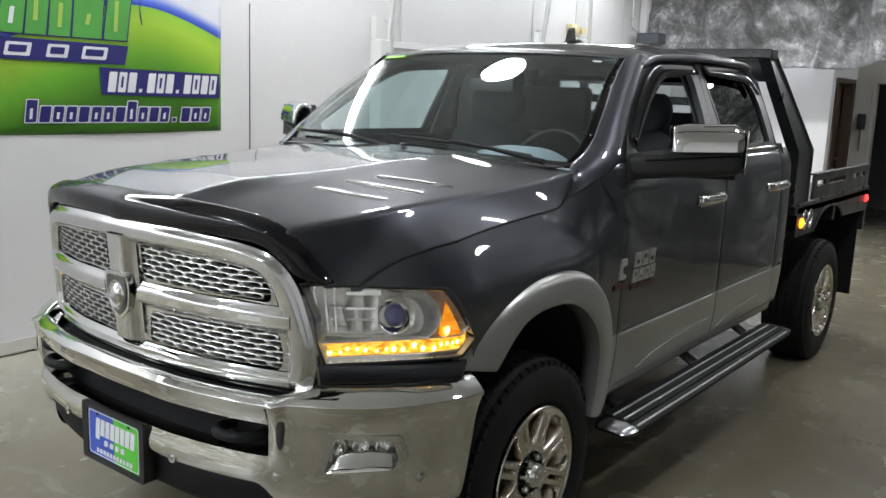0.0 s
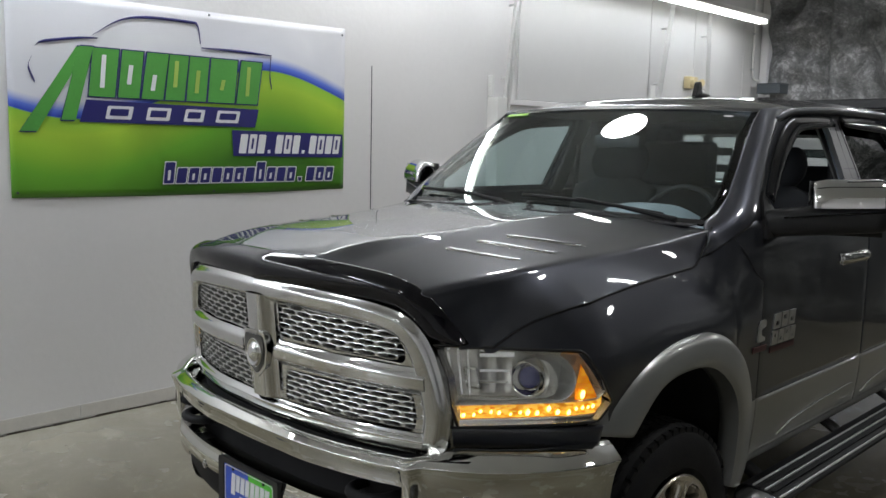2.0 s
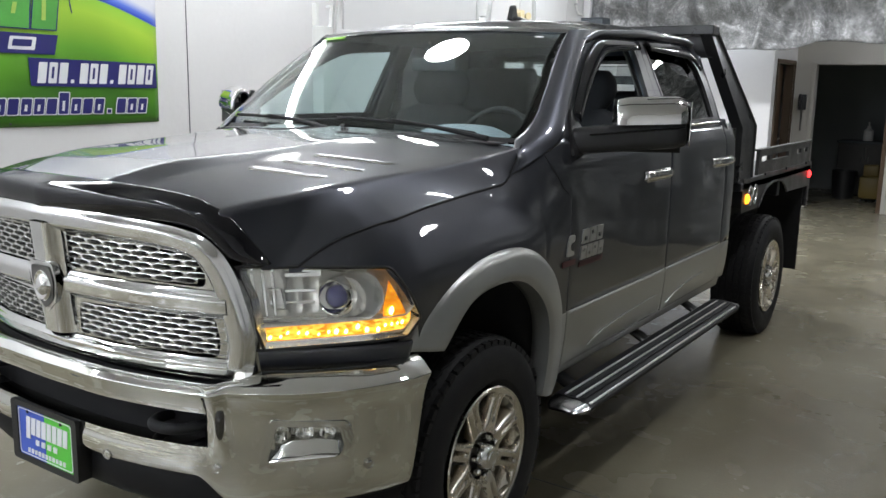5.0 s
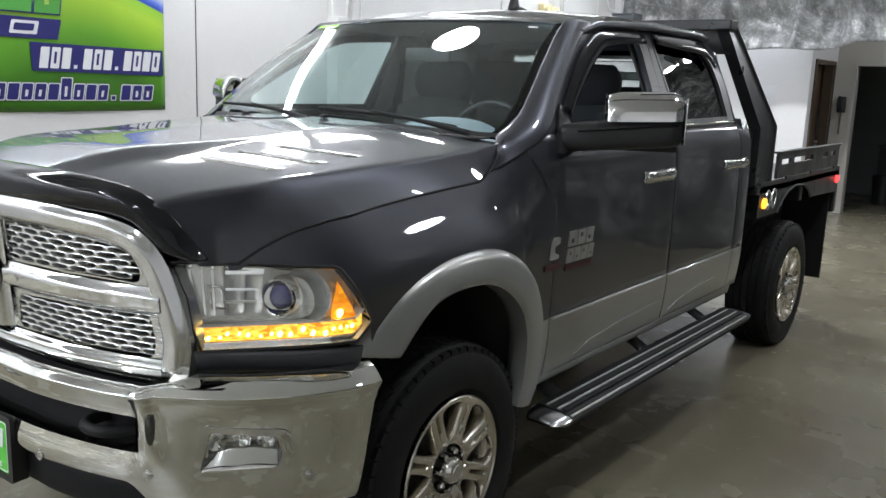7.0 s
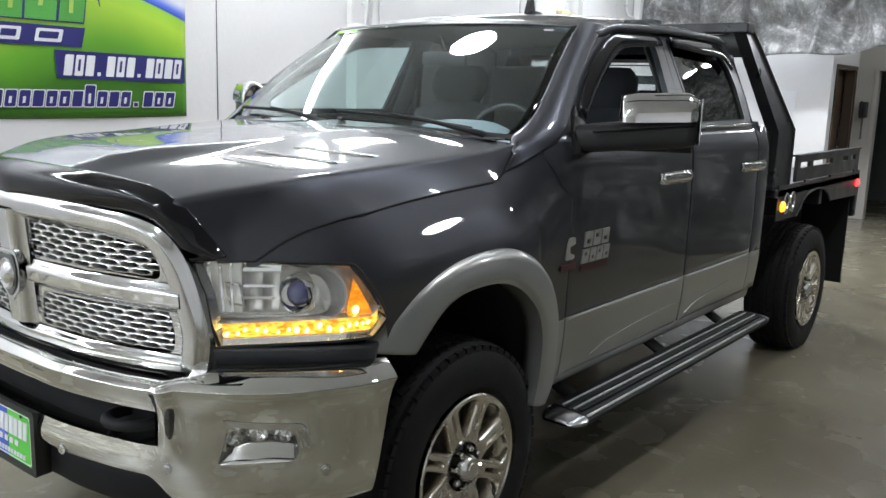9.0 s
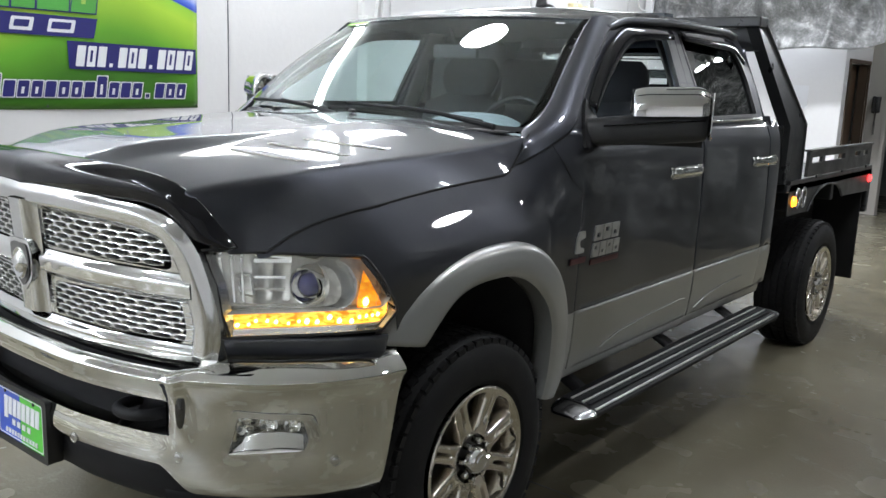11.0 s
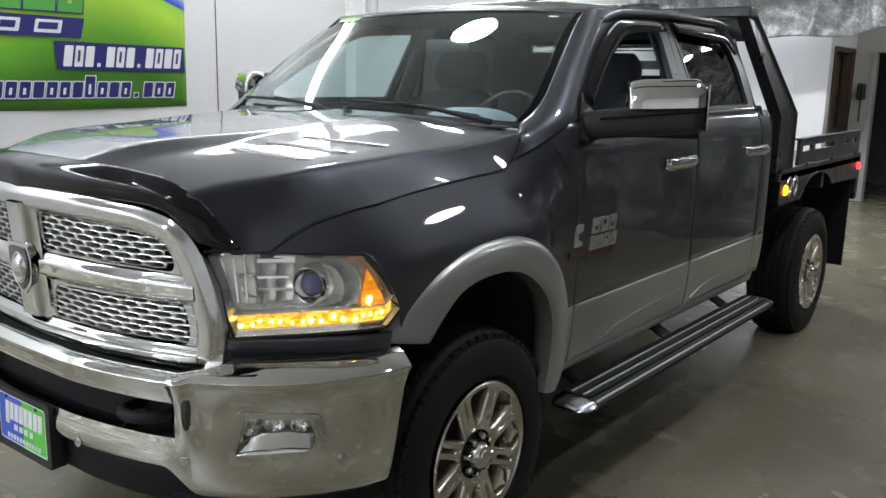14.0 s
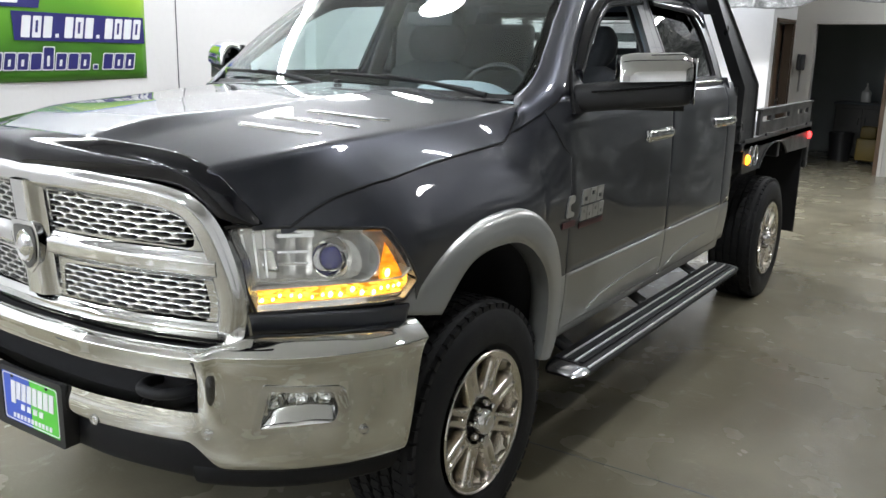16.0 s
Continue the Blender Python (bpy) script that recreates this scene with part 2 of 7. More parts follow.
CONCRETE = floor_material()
CURTAIN = curtain_material("mottled_grey_cloth", (0.085, 0.088, 0.086), (0.195, 0.197, 0.20), (0.52, 0.515, 0.525), 0.085)
DARKCURTAIN = curtain_material("mottled_dark_cloth", (0.04, 0.043, 0.043), (0.19, 0.197, 0.19), (0.62, 0.62, 0.63), 0.065)


# ---- mesh helpers ----
def link_mesh(name, bm, material, parent=None, label="", smooth=True, solid=0.0, offset=-1.0, split=40):
    me = bpy.data.meshes.new(name)
    bmesh.ops.recalc_face_normals(bm, faces=bm.faces[:]) if not solid else None
    bm.to_mesh(me)
    bm.free()
    me.materials.append(material)
    if smooth:
        me.polygons.foreach_set("use_smooth", [True] * len(me.polygons))
        me.set_sharp_from_angle(angle=radians(split))
    ob = new(name, me)
    if parent:
        ob.parent = parent
    if label:
        ob["label"] = label
    if solid:
        md = ob.modifiers.new("thickness", "SOLIDIFY")
        md.thickness, md.offset = solid, offset
    return ob


def part(name, bm, material, parent, label="", **kw):
    return link_mesh(name, bm, material, parent, label, **kw)


def thing(name, label, category, m=None, group="", kind=""):
    ob = new(name)
    ob.empty_display_size = 0.1
    if m is not None:
        ob.matrix_world = m
    return tagged(ob, label, category, group, kind)


def box_into(bm, x0, x1, y0, y1, z0, z1, bevel=0.0, m=None, seg=2):
    t = Matrix.Translation(((x0 + x1) / 2, (y0 + y1) / 2, (z0 + z1) / 2)) @ Matrix.Diagonal((abs(x1 - x0), abs(y1 - y0), abs(z1 - z0), 1))
    g = bmesh.ops.create_cube(bm, size=1.0, matrix=(m @ t) if m else t)
    if bevel:
        edges = {e for v in g["verts"] for e in v.link_edges}
        bmesh.ops.bevel(bm, geom=list(edges), offset=bevel, segments=seg, affect="EDGES", profile=0.5)
    return bm


def box(x0, x1, y0, y1, z0, z1, bevel=0.0, m=None, seg=2):
    return box_into(bmesh.new(), x0, x1, y0, y1, z0, z1, bevel, m, seg)


def grid(fn, nu, nv, bm=None):
    """A sheet fn(u, v) over the unit square."""
    bm = bm or bmesh.new()
    rows = [[bm.verts.new(fn(i / nu, j / nv)) for j in range(nv + 1)] for i in range(nu + 1)]
    for i in range(nu):
        for j in range(nv):
            bm.faces.new((rows[i][j], rows[i + 1][j], rows[i + 1][j + 1], rows[i][j + 1]))
    return bm


def spline(points, n):
    """n + 1 points of a Catmull-Rom curve through the points."""
    p = [np.array(q, float) for q in points]
    p = [2 * p[0] - p[1]] + p + [2 * p[-1] - p[-2]]
    out = []
    for i in range(n + 1):
        s = i / n * (len(p) - 3)
        k = min(int(s), len(p) - 4)
        t = s - k
        a, b, c, d = p[k:k + 4]
        out.append(0.5 * (2 * b + (c - a) * t + (2 * a - 5 * b + 4 * c - d) * t * t + (3 * b - a - 3 * c + d) * t ** 3))
    return out


def at_curve(curve, s):
    """The point at share s of a sampled curve."""
    k = max(0, min(int(s * (len(curve) - 1)), len(curve) - 2))
    t = s * (len(curve) - 1) - k
    return curve[k] * (1 - t) + curve[k + 1] * t


def tube(points, radius, sides=10, bm=None, closed=False, taper=None):
    bm = bm or bmesh.new()
    pts = [Vector(p) for p in points]
    n = len(pts)
    rings = []
    side = None
    for i, p in enumerate(pts):
        a = pts[(i - 1) % n] if closed or i else p
        b = pts[(i + 1) % n] if closed or i < n - 1 else p
        d = (b - a).normalized()
        if side is None:
            side = d.orthogonal().normalized()
        side = (side - d * side.dot(d)).normalized()
        up = d.cross(side)
        r = radius * (taper[i] if taper else 1)
        rings.append([bm.verts.new(p + side * math.cos(k * math.tau / sides) * r + up * math.sin(k * math.tau / sides) * r) for k in range(sides)])
    for i in range(n if closed else n - 1):
        a, b = rings[i], rings[(i + 1) % n]
        for k in range(sides):
            bm.faces.new((a[k], a[(k + 1) % sides], b[(k + 1) % sides], b[k]))
    if not closed:
        bm.faces.new(rings[0][::-1])
        bm.faces.new(rings[-1])
    return bm


def revolve(profile, n=48, bm=None, axis="X", m=None):
    """Turns (along, radius) pairs round the X axis; a closed profile gives a ring."""
    bm = bm or bmesh.new()
    m = m or Matrix()
    rings = []
    for a, r in profile:
        if r < 1e-6:
            rings.append([bm.verts.new(m @ Vector((a, 0, 0)))])
        else:
            rings.append([bm.verts.new(m @ Vector((a, r * math.cos(k * math.tau / n), r * math.sin(k * math.tau / n)))) for k in range(n)])
    for a, b in zip(rings, rings[1:]):
        for k in range(n):
            q = [a[k % len(a)], a[(k + 1) % len(a)], b[(k + 1) % len(b)], b[k % len(b)]]
            q = [v for i, v in enumerate(q) if v not in q[:i]]
            if len(q) > 2:
                bm.faces.new(q)
    return bm


def plate(outline, place, holes=(), bm=None, depth=None):
    """A flat outline with holes, each corner put in space by place(a, b); depth gives a second face and rims."""
    bm = bm or bmesh.new()
    loops = []
    edges = []
    for loop in (outline, *holes):
        vs = [bm.verts.new((p[0], p[1], 0)) for p in loop]
        loops.append(vs)
        edges += [bm.edges.new((vs[i], vs[(i + 1) % len(vs)])) for i in range(len(vs))]
    res = bmesh.ops.triangle_fill(bm, edges=edges, use_beauty=True)
    faces = [g for g in res["geom"] if isinstance(g, bmesh.types.BMFace)]
    if depth is not None:
        front = {v: v.co.copy() for vs in loops for v in vs}
        back = {v: bm.verts.new(c) for v, c in front.items()}
        for fc in faces:
            bm.faces.new([back[v] for v in reversed(fc.verts[:])])
        for vs in loops:
            for i in range(len(vs)):
                a, b = vs[i], vs[(i + 1) % len(vs)]
                bm.faces.new((a, b, back[b], back[a]))
        for v, c in front.items():
            v.co = place(c.x, c.y)
            back[v].co = Vector(place(c.x, c.y)) + Vector(depth)
    else:
        for vs in loops:
            for v in vs:
                v.co = place(v.co.x, v.co.y)
    bmesh.ops.recalc_face_normals(bm, faces=bm.faces[:])
    return bm


def rounded(points, r, n=4):
    """The outline with its corners rounded by about r."""
    out = []
    k = len(points)
    for i in range(k):
        p, a, b = (Vector(points[j % k]) for j in (i, i - 1, i + 1))
        da, db = (a - p), (b - p)
        ra, rb = min(r, da.length * 0.45), min(r, db.length * 0.45)
        s, e = p + da.normalized() * ra, p + db.normalized() * rb
        for j in range(n + 1):
            t = j / n
            out.append(tuple((1 - t) ** 2 * s + 2 * t * (1 - t) * p + t * t * e))
    return out


def smooth(x, a, b):
    t = min(1, max(0, (x - a) / (b - a)))
    return t * t * (3 - 2 * t)


def lerp(a, b, t):
    return a + (b - a) * t


def table(x, xs, ys):
    return float(np.interp(x, xs, ys))

# ---- the shop: floor, walls, ceiling ----
WX, EX, SY, CY, HIGH = -2.865, 5.2, -14.0, 8.78, 4.3      # long wall, far side wall, wall behind, backdrop, ceiling
BY, KX = 11.07, -0.63                                    # wall with the doorway, corner of the side passage


def slab(name, label, category, material, boxes, bevel=0.0, smooth_=False):
    bm = bmesh.new()
    for b in boxes:
        box_into(bm, *b, bevel=bevel)
    ob = link_mesh(name, bm, material, smooth=smooth_)
    return tagged(ob, label, category, kind="structure")


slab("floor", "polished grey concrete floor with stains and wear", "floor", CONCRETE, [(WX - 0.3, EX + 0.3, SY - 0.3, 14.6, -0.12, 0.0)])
slab("floor_joint", "thin dark sawn joint across the concrete floor", "floor joint", GREYBOX, [(WX + 0.02, EX - 0.3, 0.708, 0.713, 0.0, 0.0012)])
slab("ceiling", "plain white-grey shop ceiling", "ceiling", CEILPAINT, [(WX - 0.3, EX + 0.3, SY - 0.3, 14.6, HIGH, HIGH + 0.12)])
slab("wall_west", "long white painted shop wall behind the truck", "wall", WALLPAINT,
     [(WX - 0.2, WX, SY, 3.46, 0.0, HIGH), (WX - 0.2, WX, 3.46, 9.78, 0.0, 2.10), (WX - 0.2, WX - 0.03, 3.46, 9.78, 2.10, HIGH)])
slab("wall_south", "white painted shop wall behind the camera", "wall", WALLPAINT, [(WX - 0.2, EX + 0.2, SY - 0.2, SY, 0.0, HIGH)])
slab("wall_east", "white painted side wall of the shop", "wall", WALLPAINT, [(EX, EX + 0.2, SY, BY, 0.0, HIGH)])
slab("wall_north", "white painted end wall under the backdrop", "wall", WALLPAINT, [(WX - 0.2, KX - 0.12, 9.78, 9.90, 0.0, HIGH)])
# passage wall with a doorway, and the end wall with the dark doorway
slab("wall_passage", "white passage wall round the brown door", "wall", WALLPAINT,
     [(KX - 0.12, KX, 9.78, 10.0, 0.0, HIGH), (KX - 0.12, KX, 10.0, 10.92, 2.06, HIGH), (KX - 0.12, KX, 10.92, BY, 0.0, HIGH)])
slab("wall_end", "beige end wall round the dark doorway", "wall", BEIGE,
     [(KX - 0.12, -0.355, BY, BY + 0.14, 0.0, HIGH), (-0.355, 0.66, BY, BY + 0.14, 2.06, HIGH), (0.66, EX + 0.2, BY, BY + 0.14, 0.0, HIGH)])
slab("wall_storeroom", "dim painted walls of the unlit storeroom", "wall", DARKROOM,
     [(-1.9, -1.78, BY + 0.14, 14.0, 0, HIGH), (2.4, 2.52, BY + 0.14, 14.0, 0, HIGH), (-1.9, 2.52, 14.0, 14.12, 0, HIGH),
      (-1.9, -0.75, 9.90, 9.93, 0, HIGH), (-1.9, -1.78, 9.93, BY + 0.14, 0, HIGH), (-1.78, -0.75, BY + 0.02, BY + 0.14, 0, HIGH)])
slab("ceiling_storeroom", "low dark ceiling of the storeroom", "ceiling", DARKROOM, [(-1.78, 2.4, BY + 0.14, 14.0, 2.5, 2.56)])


def door_trim():
    bm = bmesh.new()
    for b in ((-0.405, -0.355), (0.66, 0.71)):
        box_into(bm, b[0], b[1], BY - 0.02, BY - 0.002, 0.0, 2.06, 0.004)
    box_into(bm, -0.405, 0.71, BY - 0.02, BY - 0.002, 2.062, 2.11, 0.004)
    tagged(link_mesh("trim", bm, BEIGE, smooth=False), "beige casing round the dark doorway", "door trim", kind="structure")
    bm = box(0.60, 0.658, BY + 0.002, BY + 0.13, 0.0, 2.045, 0.006)
    tagged(link_mesh("door_jamb", bm, WOOD, smooth=False), "varnished wooden jamb of the dark doorway", "door trim", kind="structure")
    # brown door, ajar, in the passage wall
    d = thing("door_1", "dark brown wooden door standing ajar in the passage wall", "door", kind="structure")
    hinge = pose(KX - 0.045, 10.012, 0, 0, 0, 6.5)
    part("door_leaf", box(-0.04, 0.0, 0.0, 0.885, 0.01, 2.04, 0.004, hinge), WOOD, d, smooth=False)
    fr = bmesh.new()
    for y in (9.95, 10.92):
        box_into(fr, KX + 0.002, KX + 0.02, y, y + 0.05, 0, 2.06, 0.003)
    box_into(fr, KX + 0.002, KX + 0.02, 9.95, 10.97, 2.062, 2.11, 0.003)
    # dark lining added over the far jamb to make the door gap dark
    box_into(fr, KX - 0.119, KX + 0.001, 10.902, 10.919, 0, 2.058, 0.002)
    part("door_frame", fr, mat("door_casing_stain", (0.075, 0.050, 0.032), 0.5), d, smooth=False)
    kn = revolve([(0, 0.0), (0.0, 0.012), (0.03, 0.012), (0.035, 0.026), (0.055, 0.028), (0.065, 0.0)], 16, m=hinge @ pose(0, 0.80, 1.0))
    part("door_knob", kn, CHROME, d, "brass-toned round knob")


door_trim()


def baseboard():
    """A painted skirting band, scuffed along its length, over a ragged dark joint."""
    bm = bmesh.new()
    rnd = random.Random(5)
    y = SY + 0.02
    while y < 3.2:
        step = rnd.uniform(0.9, 1.5)
        box_into(bm, WX + 0.001, WX + 0.006, y, min(y + step - 0.003, 3.25), 0.012, 0.100 + rnd.uniform(-0.006, 0.006), 0.002)
        y += step
    tagged(link_mesh("baseboard", bm, mat("scuffed_skirting_paint", (0.58, 0.56, 0.52), 0.6, 0.0, 0.16, 7.0, 0.001, 40.0, detail=9.0), smooth=False), "scuffed off-white skirting along the long wall", "baseboard", kind="structure")
    bm = bmesh.new()
    y = SY + 0.02
    while y < 3.2:
        step = rnd.uniform(0.04, 0.14)
        box_into(bm, WX + 0.001, WX + rnd.uniform(0.007, 0.016), y, min(y + step, 3.25), 0.0, rnd.uniform(0.004, 0.011))
        y += step
    tagged(link_mesh("wall_joint", bm, mat("dirty_sealant", (0.06, 0.05, 0.035), 0.8, 0.0, 0.5, 12.0), smooth=False), "ragged dirty joint between long wall and floor", "wall joint", kind="structure")


baseboard()
# joint strip between two wall boards
slab("wall_joint", "thin dark board joint in the long wall", "wall joint", GREYBOX, [(WX + 0.001, WX + 0.004, 1.912, 1.919, 0.35, 2.33)])


def wall_panels():
    """Smooth insulated panels above the ledge, each its own sheet."""
    for y0, y1 in ((3.69, 5.90), (5.91, 6.86), (6.87, 8.10), (8.11, 8.70)):
        ob = link_mesh("wall_panel", box(WX - 0.028, WX - 0.006, y0, y1, 2.16, HIGH - 0.02, 0.004), PANELPAINT, smooth=False)
        tagged(ob, "smooth grey-white insulated panel above the ledge", "wall panel", "panels of the overhead door", "structure")
    ob = link_mesh("ledge", box(WX - 0.03, WX + 0.03, 3.50, 8.55, 2.102, 2.155, 0.006), WALLPAINT, smooth=False)
    tagged(ob, "white ledge under the insulated panels", "ledge", kind="structure")
    ob = link_mesh("corner_post", box(WX + 0.002, WX + 0.10, 8.56, 8.68, 0.0, HIGH - 0.01, 0.008), WALLPAINT, smooth=False)
    tagged(ob, "white corner post beside the backdrop", "post", kind="structure")


wall_panels()


def door_track(y0, z0, y1, z1, x, w=0.05):
    """A galvanised lift rail with flanges and bolts."""
    t = thing("lift_rail", "galvanised overhead-door lift rail on the wall", "door rail", group="rails on the long wall")
    d = Vector((0, y1 - y0, z1 - z0))
    ang = math.degrees(math.atan2(-(y1 - y0), z1 - z0))
    m = Matrix.Translation((x, y0, z0)) @ pose(0, 0, 0, ang, 0, 0)
    bm = bmesh.new()
    L = d.length
    box_into(bm, -0.004, 0.0, -w / 2, w / 2, 0, L, 0, m)
    box_into(bm, 0, 0.03, -w / 2, -w / 2 + 0.004, 0, L, 0, m)
    box_into(bm, 0, 0.03, w / 2 - 0.004, w / 2, 0, L, 0, m)
    part("rail", bm, PALEGALV, t, smooth=False)
    for k in (0.15, 0.5, 0.85):
        bm = box(-0.09, -0.004, -0.006, 0.006, k * L, k * L + 0.02, 0.003, m)
        part("rail_bracket", bm, PALEGALV, t, smooth=False)
    return t


door_track(3.41, 2.05, 3.66, 3.9, WX + 0.08, 0.07)
door_track(5.90, 2.16, 6.25, 3.9, WX + 0.11, 0.05)
door_track(7.00, 2.16, 6.92, 3.9, WX + 0.11, 0.045)
post = thing("rail_cover", "white sheet-metal cover at the foot of a lift rail", "rail cover", group="rails on the long wall")
part("cover", box(WX + 0.002, WX + 0.13, 3.26, 3.39, 0.0, 2.16, 0.008), WHITEPAINT, post, smooth=False)
part("cover_top", box(WX + 0.002, WX + 0.06, 3.26, 3.29, 2.162, 2.35, 0.006), WHITEPAINT, post, smooth=False)
con = thing("conduit", "thin grey electrical conduit on the panels", "conduit")
part("pipe", tube([(WX + 0.02, 8.32, 4.25), (WX + 0.02, 8.32, 2.74), (WX + 0.02, 8.34, 2.68), (WX + 0.02, 8.40, 2.64), (WX + 0.02, 8.56, 2.63)], 0.012, 8), WHITEPAINT, con)
for z in (3.9, 3.2, 2.75):
    part("pipe_clip", box(WX - 0.004, WX + 0.036, 8.295, 8.345, z, z + 0.02, 0.003), GALV, con, smooth=False)

alarm = thing("alarm_box", "yellowed plastic twin emergency lamp on the wall panel", "emergency lamp")
part("body", box(WX - 0.004, WX + 0.08, 6.65, 6.84, 2.43, 2.565, 0.012), YELLOWED, alarm)
for y in (6.66, 6.87):
    part("lamp_head", revolve([(0, 0), (0, 0.028), (0.04, 0.044), (0.05, 0.04), (0.045, 0.0)], 16, m=pose(WX + 0.08, y, 2.50, 0, 0, 20 if y < 6.7 else -20)), YELLOWED, alarm)
gb = thing("equipment_box", "dark grey enamelled box on the corner post", "equipment box")
part("body", box(WX + 0.101, WX + 0.41, 8.30, 8.555, 2.45, 2.565, 0.01), GREYBOX, gb, smooth=False)
part("lid", box(WX + 0.10, WX + 0.415, 8.295, 8.558, 2.567, 2.583, 0.004), GREYBOX, gb, smooth=False)
sock = thing("socket_plate", "small white socket plate on the panel", "socket")
part("plate", box(WX - 0.004, WX + 0.01, 5.93, 6.03, 2.28, 2.42, 0.004), WHITEPAINT, sock, smooth=False)


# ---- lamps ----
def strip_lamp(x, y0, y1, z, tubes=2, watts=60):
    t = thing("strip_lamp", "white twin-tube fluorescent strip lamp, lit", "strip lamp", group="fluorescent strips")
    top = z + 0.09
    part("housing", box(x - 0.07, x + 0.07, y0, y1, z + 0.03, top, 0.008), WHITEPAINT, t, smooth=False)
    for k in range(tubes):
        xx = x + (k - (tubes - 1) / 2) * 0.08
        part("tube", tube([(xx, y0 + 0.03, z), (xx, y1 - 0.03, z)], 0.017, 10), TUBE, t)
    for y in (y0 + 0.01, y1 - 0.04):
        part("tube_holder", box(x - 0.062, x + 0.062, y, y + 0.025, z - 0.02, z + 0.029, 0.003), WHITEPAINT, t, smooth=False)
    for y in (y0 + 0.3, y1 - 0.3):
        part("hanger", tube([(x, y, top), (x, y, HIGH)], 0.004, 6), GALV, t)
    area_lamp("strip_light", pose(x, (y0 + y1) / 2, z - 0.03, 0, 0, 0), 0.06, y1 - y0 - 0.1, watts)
    # extra light added above the opaque housing to brighten the ceiling
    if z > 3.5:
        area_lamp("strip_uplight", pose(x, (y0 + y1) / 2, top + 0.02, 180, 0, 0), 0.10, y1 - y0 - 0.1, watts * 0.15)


def bay_lamp(x, y, z, r=0.2, watts=80, bare=False):
    t = thing("bay_lamp", "bare round bulb hanging before the backdrop, lit" if bare else "round hanging bay lamp with a white shade, lit", "bay lamp", group="bay lamps")
    m = pose(x, y, z, 0, -90, 0)
    if bare:
        part("lamp_holder", revolve([(0.03, 0.0), (0.03, 0.05), (0.05, 0.055), (0.14, 0.04), (0.24, 0.03), (0.24, 0.0)], 24, m=m), WHITEPAINT, t)
        part("bulb", revolve([(0.029, 0.05), (0.0, 0.085), (-0.05, 0.10), (-0.10, 0.085), (-0.135, 0.045), (-0.145, 0.0)], 28, m=m), BULB, t)
        part("cord", tube([(x, y, z + 0.24), (x, y, HIGH)], 0.006, 6), BLACK, t)
        data = bpy.data.lights.new("bulb_light", "POINT")
        data.energy, data.color, data.shadow_soft_size = watts, (0.97, 1.0, 1.04), 0.10
        new("bulb_light", data).location = (x, y, z - 0.26)
        return
    part("shade", revolve([(0.0, r), (0.02, r + 0.004), (0.10, r * 0.62), (0.16, 0.06), (0.24, 0.05), (0.24, 0.0)], 32, m=m), WHITEPAINT, t)
    part("bulb", revolve([(0.012, 0.0), (0.012, r - 0.012), (0.028, r - 0.012), (0.028, 0.0)], 32, m=m), BULB, t)
    part("cord", tube([(x, y, z + 0.24), (x, y, HIGH)], 0.006, 6), BLACK, t)
    area_lamp("bay_light", pose(x, y, z - 0.01), 2 * r, 2 * r, watts, (0.97, 1.0, 1.04), "DISK")


for k in range(5):
    strip_lamp(-2.5, -2.12 - 2.47 * k, 0.28 - 2.47 * k, 3.27, watts=33)
strip_lamp(-2.5, 0.35, 2.85, 3.27, watts=12)
strip_lamp(-2.5, 2.92, 5.34, 3.27, watts=14)
strip_lamp(-2.5, 5.41, 7.83, 3.27, watts=18)
for k in range(6):
    for x in (-1.3, 1.5):
        strip_lamp(x, -4.2 - 1.75 * k, -2.95 - 1.75 * k, 3.8, watts=40 if x < 0 else 13)
strip_lamp(1.0, 2.6, 5.0, 3.8, watts=24)
bay_lamp(-1.30, 1.92, 3.88, 0.22, 45)
bay_lamp(-0.64, 7.0, 3.17, 0.16, 115)
bay_lamp(3.7, 4.75, 3.8, 0.28, 36)
bay_lamp(1.58, 5.75, 2.96, 0.085, 3)
bay_lamp(1.76, 5.75, 3.0, 0.05, 1)
bay_lamp(1.62, 7.6, 3.36, watts=105, bare=True)
bay_lamp(2.05, 1.25, 3.9, 0.15, 41)
# two unseen strips added behind the backdrop to brighten the passage walls
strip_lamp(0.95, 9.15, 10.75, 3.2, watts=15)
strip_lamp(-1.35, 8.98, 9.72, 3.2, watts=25)


